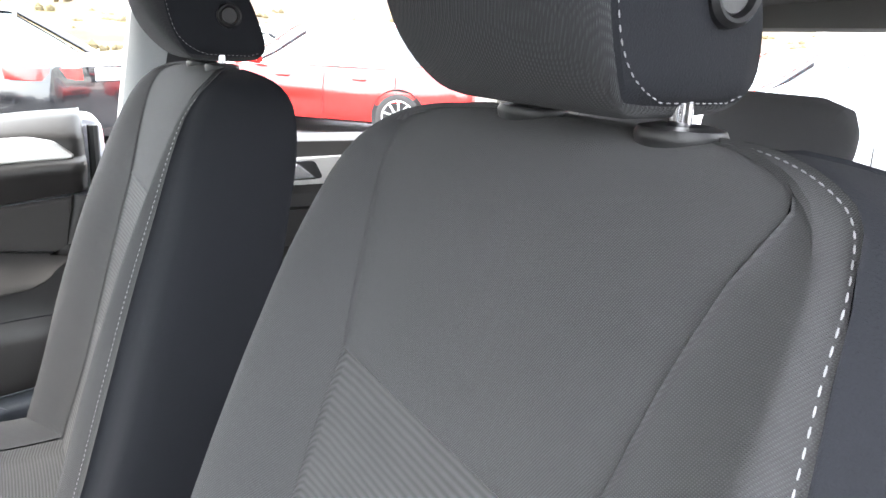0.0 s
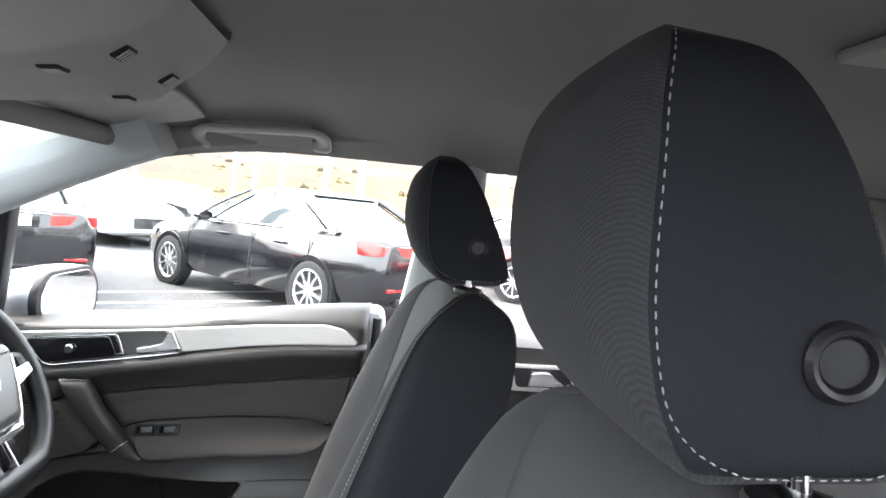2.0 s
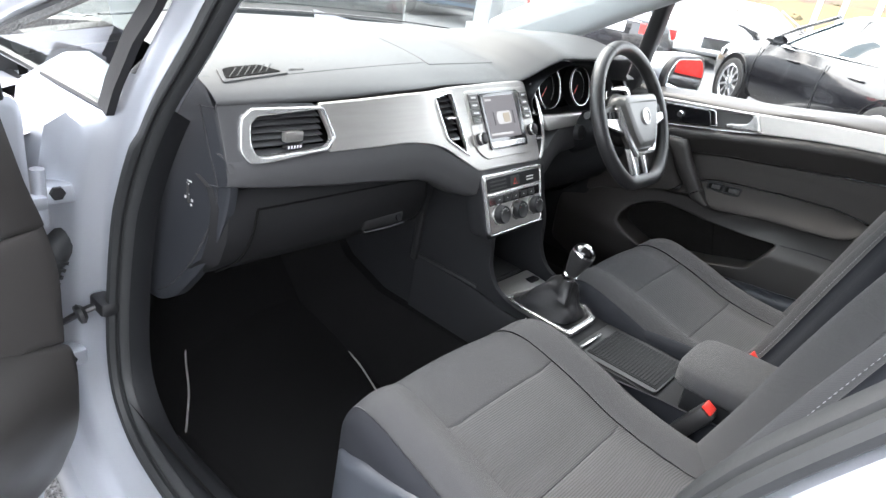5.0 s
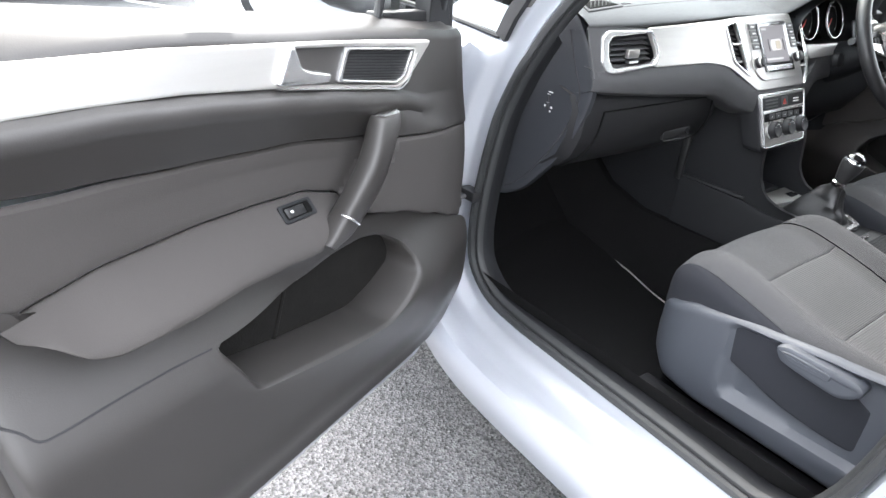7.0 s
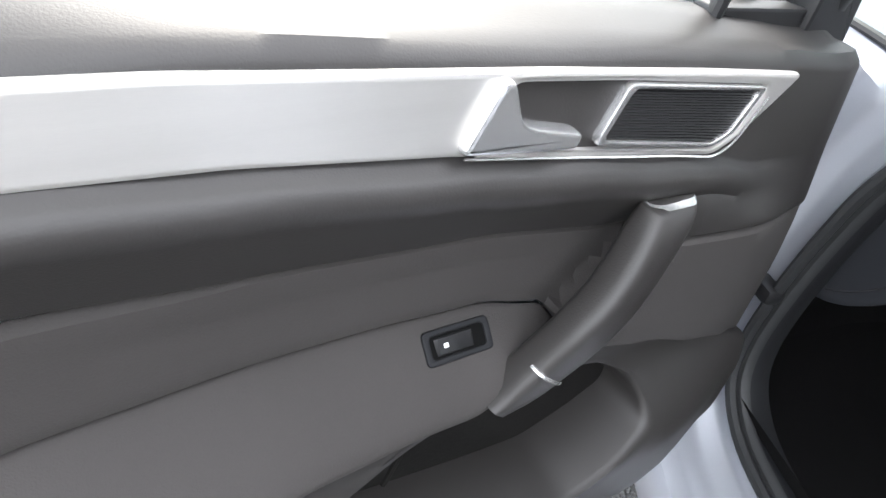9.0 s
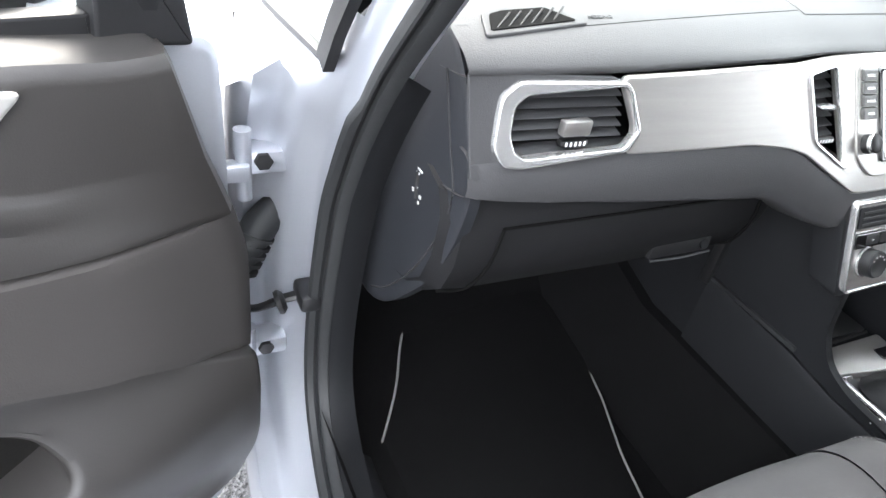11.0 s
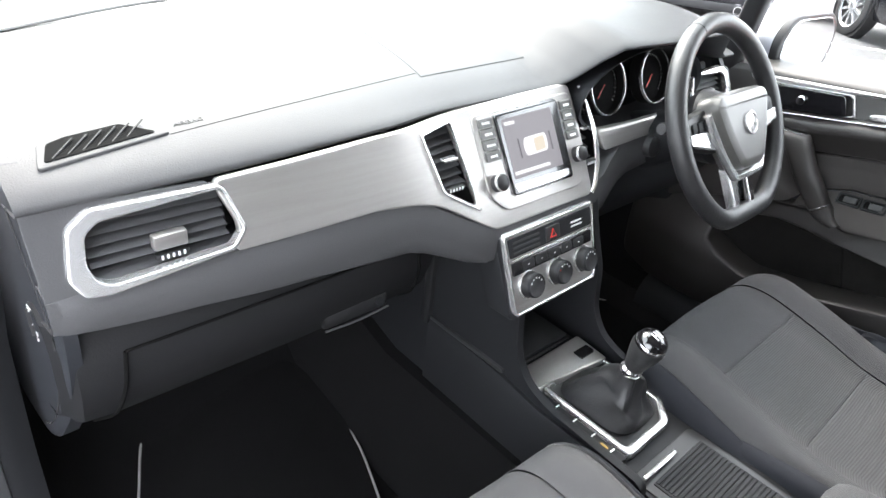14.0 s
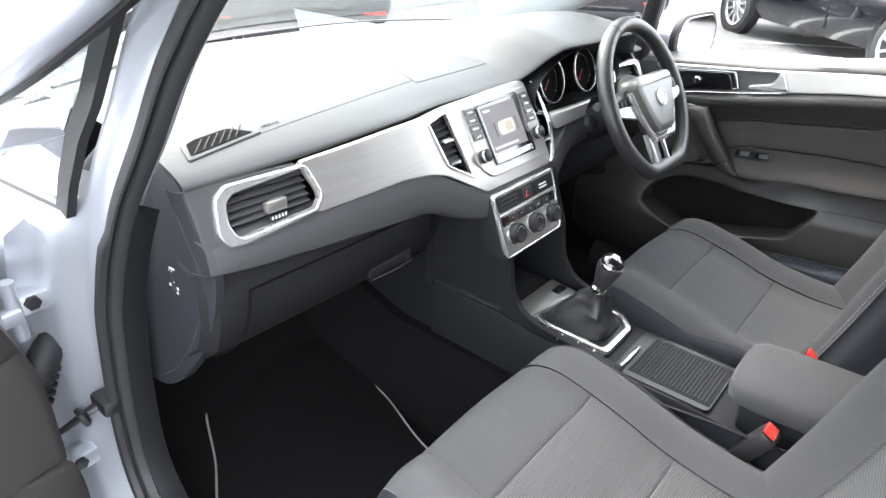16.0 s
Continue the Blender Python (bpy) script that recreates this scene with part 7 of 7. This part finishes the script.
def car_model(label, paint, boxy=0.0, light=False):
    """A parked car about the origin, nose to +y. boxy: 0 saloon, 1 high hatchback."""
    car = thing("parked_car", label, "car", "parked cars")
    H = 1.43 + 0.15 * boxy
    st = []
    for y, w, zb, zt in ((-2.36, 0.70, 0.40, 0.80), (-2.33, 0.80, 0.33, 0.93), (-2.24, 0.86, 0.28, 0.985 + 0.04 * boxy), (-2.0, 0.895, 0.24, 1.0 + 0.05 * boxy), (-1.5, 0.915, 0.20, 0.99 + 0.04 * boxy), (-0.8, 0.92, 0.19, 0.975), (0.2, 0.92, 0.19, 0.965), (0.9, 0.92, 0.19, 0.955), (1.25, 0.915, 0.20, 0.93), (1.7, 0.90, 0.21, 0.875), (2.05, 0.86, 0.23, 0.80), (2.25, 0.78, 0.27, 0.72), (2.34, 0.66, 0.33, 0.62)):
        half = [(0.0, zb), (0.72 * w, zb), (0.93 * w, zb + 0.05), (0.985 * w, zb + 0.16), (1.0 * w, zb + (zt - zb) * 0.48), (0.992 * w, zb + (zt - zb) * 0.66), (0.955 * w, zb + (zt - zb) * 0.80), (0.93 * w, zt - 0.045), (0.86 * w, zt - 0.012), (0.70 * w, zt + 0.004), (0.0, zt + 0.018)]
        st.append([(x, y, z) for x, z in half] + [(-x, y, z) for x, z in half[-2:0:-1]])
    part("car_body", loft(st), paint, car, "glossy painted body")

    def ring(z, y0, y1, w, p=5.0):
        ym, yh = (y0 + y1) / 2, (y1 - y0) / 2
        out = []
        for k in range(40):
            a = 2 * math.pi * k / 40
            c, s = math.cos(a), math.sin(a)
            out.append((w * math.copysign(abs(c) ** (2 / p), c), ym + yh * math.copysign(abs(s) ** (2 / p), s), z))
        return out
    rb = -1.72 - 0.45 * boxy
    rt = -0.85 - 1.15 * boxy
    part("greenhouse", loft([ring(0.93, rb, 1.18, 0.83), ring(1.10, rb + (rt - rb) * 0.36, 0.80, 0.765), ring(H - 0.09, rb + (rt - rb) * 0.92, 0.24, 0.655), ring(H - 0.06, rt, 0.12, 0.63)]), CARGLASS, car, "dark reflective glass")
    part("roof", loft([ring(H - 0.068, rt - 0.06, 0.16, 0.645), ring(H - 0.035, rt - 0.02, 0.06, 0.61), ring(H - 0.010, rt + 0.15, -0.10, 0.50), ring(H, rt + 0.4, -0.35, 0.30)]), paint, car, "painted roof")
    for s in (-1, 1):
        for pts, r in ((((0.80, 1.10, 0.95), (0.73, 0.66, 1.16), (0.655, 0.16, H - 0.075)), 0.035), (((0.79, -0.28, 0.95), (0.72, -0.29, 1.16), (0.645, -0.30, H - 0.07)), 0.03), (((0.79, rb + 0.10, 0.96), (0.71, rb + (rt - rb) * 0.5 + 0.06, 1.17), (0.63, rt + 0.0, H - 0.07)), 0.075)):
            part("pillar", tube([(s * x, y, z) for x, y, z in pts], r, 8, 12, None, False, 0.5), paint, car)
        part("chrome_line", tube([(s * 0.845, 1.05, 0.955), (s * 0.842, 0.0, 0.962), (s * 0.838, rb + 0.35, 0.985), (s * 0.80, rb + 0.12, 1.03)], 0.009, 6, 20), CHROME, car, "chrome window line")
        for y in (0.55, -0.55):
            part("door_handle", box((s * 0.905, y - 0.22, 0.80), (0.03, 0.20, 0.028), 0.01), paint, car)
        for y in (1.06, -0.26, -1.28):
            part("door_gap", tube([(s * 0.918, y, 0.32), (s * 0.922, y, 0.60), (s * 0.890, y, 0.86)], 0.005, 5, 8), BLACK, car)
        part("door_mirror", loft([[(s * (0.93 + 0.10 * math.cos(a)), y, 0.985 + 0.06 * math.sin(a)) for a in [2 * math.pi * k / 14 for k in range(14)]] for y in (0.72, 0.66)] + [[(s * (0.95 + 0.085 * math.cos(a)), 0.79, 0.985 + 0.05 * math.sin(a)) for a in [2 * math.pi * k / 14 for k in range(14)]]][::-1]), paint, car, "painted door mirror")
        # lamps
        part("tail_lamp", loft([[(s * x, y, z) for z, y in ((0.80, y0 + 0.01), (0.80, y0 - 0.02), (0.90, y0 - 0.012), (0.925, y0 + 0.03))] for x, y0 in ((0.42, -2.345), (0.60, -2.335), (0.76, -2.30), (0.85, -2.22), (0.895, -2.02))]), LENS, car, "red tail lamp")
        part("reflector", box((s * 0.66, -2.345, 0.46), (0.22, 0.03, 0.035), 0.008), LENS, car, "red bumper reflector")
        part("head_lamp", loft([[(s * x, y, z) for z, y in ((0.62, y0), (0.62, y0 + 0.03), (0.70, y0 + 0.02), (0.72, y0 - 0.02))] for x, y0 in ((0.42, 2.29), (0.62, 2.25), (0.78, 2.15), (0.865, 1.95))]), CLEAR, car, "clear headlamp")
        part("exhaust", lathe([(0.04, 0), (0.045, 0.06), (0.038, 0.06)], 16, pose(s * 0.52, -2.30, 0.30, 90, 0, 0)), CHROME, car, "chrome exhaust tip")
    part("grille", box((0, 2.31, 0.50), (0.75, 0.06, 0.26), 0.02), BLACK, car, "black front grille")
    part("rear_diffuser", box((0, -2.31, 0.33), (1.25, 0.06, 0.12), 0.02), BLACK, car, "black rear diffuser")
    part("number_plate", box((0, -2.362, 0.845), (0.52, 0.015, 0.115), 0.004), PLATE, car, "pale number plate")
    part("plate_recess", box((0, -2.345, 0.845), (0.66, 0.03, 0.16), 0.01), paint, car)
    part("boot_trim", tube([(-0.42, -2.35, 0.915), (0, -2.372, 0.925), (0.42, -2.35, 0.915)], 0.008, 6, 12), CHROME, car, "chrome boot strip")
    for k in range(4):
        part("badge", lathe([(0.024, 0), (0.029, 0.006), (0.034, 0)], 18, pose(-0.08 + 0.053 * k, -2.355, 0.955, 70, 0, 0)), CHROME, car, "plain chrome badge ring")
    for sx in (-1, 1):
        for y in (1.48, -1.34):
            part("wheel_arch", lathe([(0.0, 0), (0.355, 0), (0.375, 0.012), (0.385, -0.10)], 36, pose(sx * 0.912, y, 0.335, 0, 90 * sx, 0)), BLACK, car, "black wheel arch")
            wm = pose(sx * 0.835, y, 0.325, 0, 90 * sx, 0)
            tyre = part("wheel", lathe([(0.22, -0.10), (0.30, -0.105), (0.322, -0.08), (0.325, 0.06), (0.318, 0.088), (0.295, 0.100), (0.235, 0.098), (0.232, 0.06), (0.0, 0.03)], 40, wm), TYRE, car, "black tyre")
            rim = part("rim", lathe([(0.205, 0.060), (0.228, 0.092), (0.236, 0.098), (0.230, 0.101), (0.215, 0.090)], 36, wm), ALLOY, tyre, "bright alloy rim")
            for k in range(10):
                part("spoke", plate([(0.03, -0.020), (0.215, -0.014), (0.215, 0.014), (0.03, 0.020)], 0.018, wm @ Matrix.Rotation(2 * math.pi * k / 10, 4, "Z") @ pose(0, 0, 0.072), 0.004), ALLOY, tyre, "bright alloy spoke")
            part("hub_cap", lathe([(0.045, 0.075), (0.045, 0.098), (0.035, 0.102), (0, 0.102)], 18, wm), ALLOY, tyre)
    return car


def car_paint(name, col, metal=0.0):
    return mat(name, col, 0.18, metal, 0.06, 3, 0, 900, 0.5, 0.9, None, 0.04)


P_BLACK = car_paint("black car paint", (0.008, 0.008, 0.010))
P_TEAL = car_paint("dark green black car paint", (0.012, 0.018, 0.019), 0.2)
P_RED = car_paint("red car paint", (0.50, 0.018, 0.015))
P_WHITE = car_paint("white car paint", (0.75, 0.76, 0.77))
P_BLUE = car_paint("blue grey car paint", (0.10, 0.16, 0.24), 0.4)
P_GREY = car_paint("silver grey car paint", (0.38, 0.40, 0.42), 0.6)
black = car_model("black saloon car parked beside the painted bay line", P_BLACK)
black.matrix_basis = pose(7.98, 0.41, 0, 0, 0, -42.8)
copy_thing(black, pose(7.9, 4.2, 0, 0, 0, -58))
copy_thing(black, pose(11.6, -3.4, 0, 0, 0, -42))
tagged(copy_thing(black, pose(16.6, 4.6, 0, 0, 0, 140)), "black saloon car parked far off, facing the bays")
teal = car_model("dark green-black saloon car parked in front of the bonnet", P_TEAL)
teal.matrix_basis = pose(3.70, 6.05, 0, 0, 0, -26.8)
red = car_model("red hatchback parked behind the black saloon", P_RED, 1.0)
red.matrix_basis = pose(8.9, -4.5, 0, 0, 0, -42)
copy_thing(red, pose(4.6, -9.6, 0, 0, 0, -30))
white = car_model("white hatchback parked facing the bays", P_WHITE, 1.0)
white.matrix_basis = pose(14.6, 5.6, 0, 0, 0, 135)
copy_thing(white, pose(13.8, -5.2, 0, 0, 0, 138))
copy_thing(white, pose(0.5, -9.0, 0, 0, 0, 10))
blue = car_model("blue-grey hatchback parked beyond the column", P_BLUE, 1.0)
blue.matrix_basis = pose(10.6, 9.9, 0, 0, 0, 150)
copy_thing(blue, pose(16.5, -9.5, 0, 0, 0, 138))
grey = car_model("silver grey saloon car parked across the lane", P_GREY)
grey.matrix_basis = pose(-1.2, 8.2, 0, 0, 0, -80)
copy_thing(grey, pose(2.2, -7.4, 0, 0, 0, -25))
# pale office building across the car park
bld = thing("office_building", "pale rendered low office building with rows of windows", "building")
RENDER = mat("pale render", (0.60, 0.60, 0.58), 0.85, 0, 0.08, 0.6, 0.3, 40)
part("wall", box((-6, -34, 3.2), (44, 8, 6.4), 0.05), RENDER, bld)
part("roof", box((-6, -34, 6.5), (45, 8.8, 0.3), 0.05), STEEL, bld, "grey flat roof edge")
for k in range(14):
    for z in (1.7, 4.6):
        wnd = part("window", box((-26 + 3.0 * k, -29.98, z), (1.7, 0.12, 1.5), 0.02), CARGLASS, bld)
        part("frame", box((-26 + 3.0 * k, -29.93, z), (0.06, 0.08, 1.5), 0.01), STEEL, wnd)

# ---- steering wheel ----
wheel = thing("steering_wheel", "black leather flat-bottomed steering wheel with satin spokes", "steering wheel")
WC, WX = Vector((0.36, -0.091, 0.977)), Vector((1, 0, 0))
WY = Vector((0, 0.47, 0.88)).normalized()
WZ = WX.cross(WY)
WM = basis(WC, WX, WY, WZ)
pts = []
for i in range(64):
    a = 2 * math.pi * i / 64
    x, y = 0.168 * math.cos(a), 0.168 * math.sin(a)
    y = max(y, -0.150 - 0.004 * math.cos(x * 14))
    pts.append(WM @ Vector((x, y, -0.018)))
part("rim", tube(pts, 0.0168, 14, None, None, True, 1.0, WZ), LEATHER, wheel, "black leather rim")

part("hub_cover", lathe([(0.0, -0.075), (0.060, -0.07), (0.066, -0.05), (0.050, -0.02), (0.03, -0.01)], 32, WM), BLACK, wheel, "black hub cover")
pad = smooth_loop([(-0.094, 0.036), (-0.078, 0.052), (0.078, 0.052), (0.094, 0.036), (0.070, -0.030), (0.042, -0.078), (-0.042, -0.078), (-0.070, -0.030)], 0.020, 5)
part("airbag_pad", plate(pad, 0.040, WM @ pose(0, 0, -0.024), 0.014), PAD, wheel, "dark grey airbag pad")
part("badge", lathe([(0.0, 0.004), (0.017, 0.004), (0.0185, 0.003), (0.0190, 0.0)], 32, WM @ pose(0, -0.004, 0.0155)), SATIN, wheel, "plain round silver badge")
part("badge_ring", lathe([(0.0155, 0.003), (0.0165, 0.0052), (0.019, 0.0048), (0.0195, 0.001)], 32, WM @ pose(0, -0.004, 0.0155)), SATIN, wheel)
trimp = [(-0.100, 0.026), (-0.076, -0.036), (-0.049, -0.080), (-0.036, -0.086), (0.036, -0.086), (0.049, -0.080), (0.076, -0.036), (0.100, 0.026)]
part("pad_trim", tube([WM @ Vector((x, y, -0.002)) for x, y in trimp], 0.0075, 8, 48), SATIN, wheel, "satin silver V-shaped trim")
for s in (-1, 1):
    sp = smooth_loop([(s * 0.066, 0.040), (s * 0.156, 0.026), (s * 0.158, -0.014), (s * 0.066, -0.040)], 0.008)
    arm_ = part("side_spoke", plate(sp, 0.020, WM @ pose(0, 0, -0.030), 0.005), BLACK, wheel, "black side spoke")
    part("spoke_trim", plate(smooth_loop([(s * 0.086, 0.000), (s * 0.152, 0.004), (s * 0.154, -0.014), (s * 0.078, -0.034)], 0.004), 0.007, WM @ pose(0, 0, -0.012), 0.002), SATIN, arm_, "satin spoke trim")
    for q in range(3):
        part("spoke_button", plate(smooth_loop([(s * (0.090 + 0.018 * q), 0.020), (s * (0.104 + 0.018 * q), 0.018), (s * (0.104 + 0.018 * q), 0.002), (s * (0.090 + 0.018 * q), 0.002)], 0.003), 0.004, WM @ pose(0, 0, -0.011), 0.0015), DASHLOW, arm_)
    lg = smooth_loop([(s * 0.010, -0.074), (s * 0.040, -0.070), (s * 0.034, -0.152), (s * 0.012, -0.152)], 0.004)
    low = part("lower_spoke", plate(lg, 0.016, WM @ pose(0, 0, -0.030), 0.004), SATIN if s < 0 else PIANO, wheel, "satin and gloss black lower spoke")
part("spoke_infill", plate(smooth_loop([(-0.012, -0.070), (0.012, -0.070), (0.012, -0.150), (-0.012, -0.150)], 0.004), 0.010, WM @ pose(0, 0, -0.030), 0.003), PIANO, wheel)
part("lower_badge", plate(smooth_loop([(0.012, -0.080), (0.036, -0.078), (0.030, -0.146), (0.016, -0.146)], 0.004), 0.004, WM @ pose(0, 0, -0.014), 0.0015), CHROME, wheel, "chrome edge of the lower spoke")
bar = part("rim_seam", tube([WM @ Vector((0.168 * math.cos(a), 0.168 * math.sin(a), -0.018)) + WZ * 0.0162 * math.cos(b) + (WX * math.cos(a) + WY * math.sin(a)) * 0.0162 * math.sin(b) for a in (radians(112),) for b in [2 * math.pi * i / 16 for i in range(16)]], 0.0012, 5, None, None, True), SEAM, wheel)
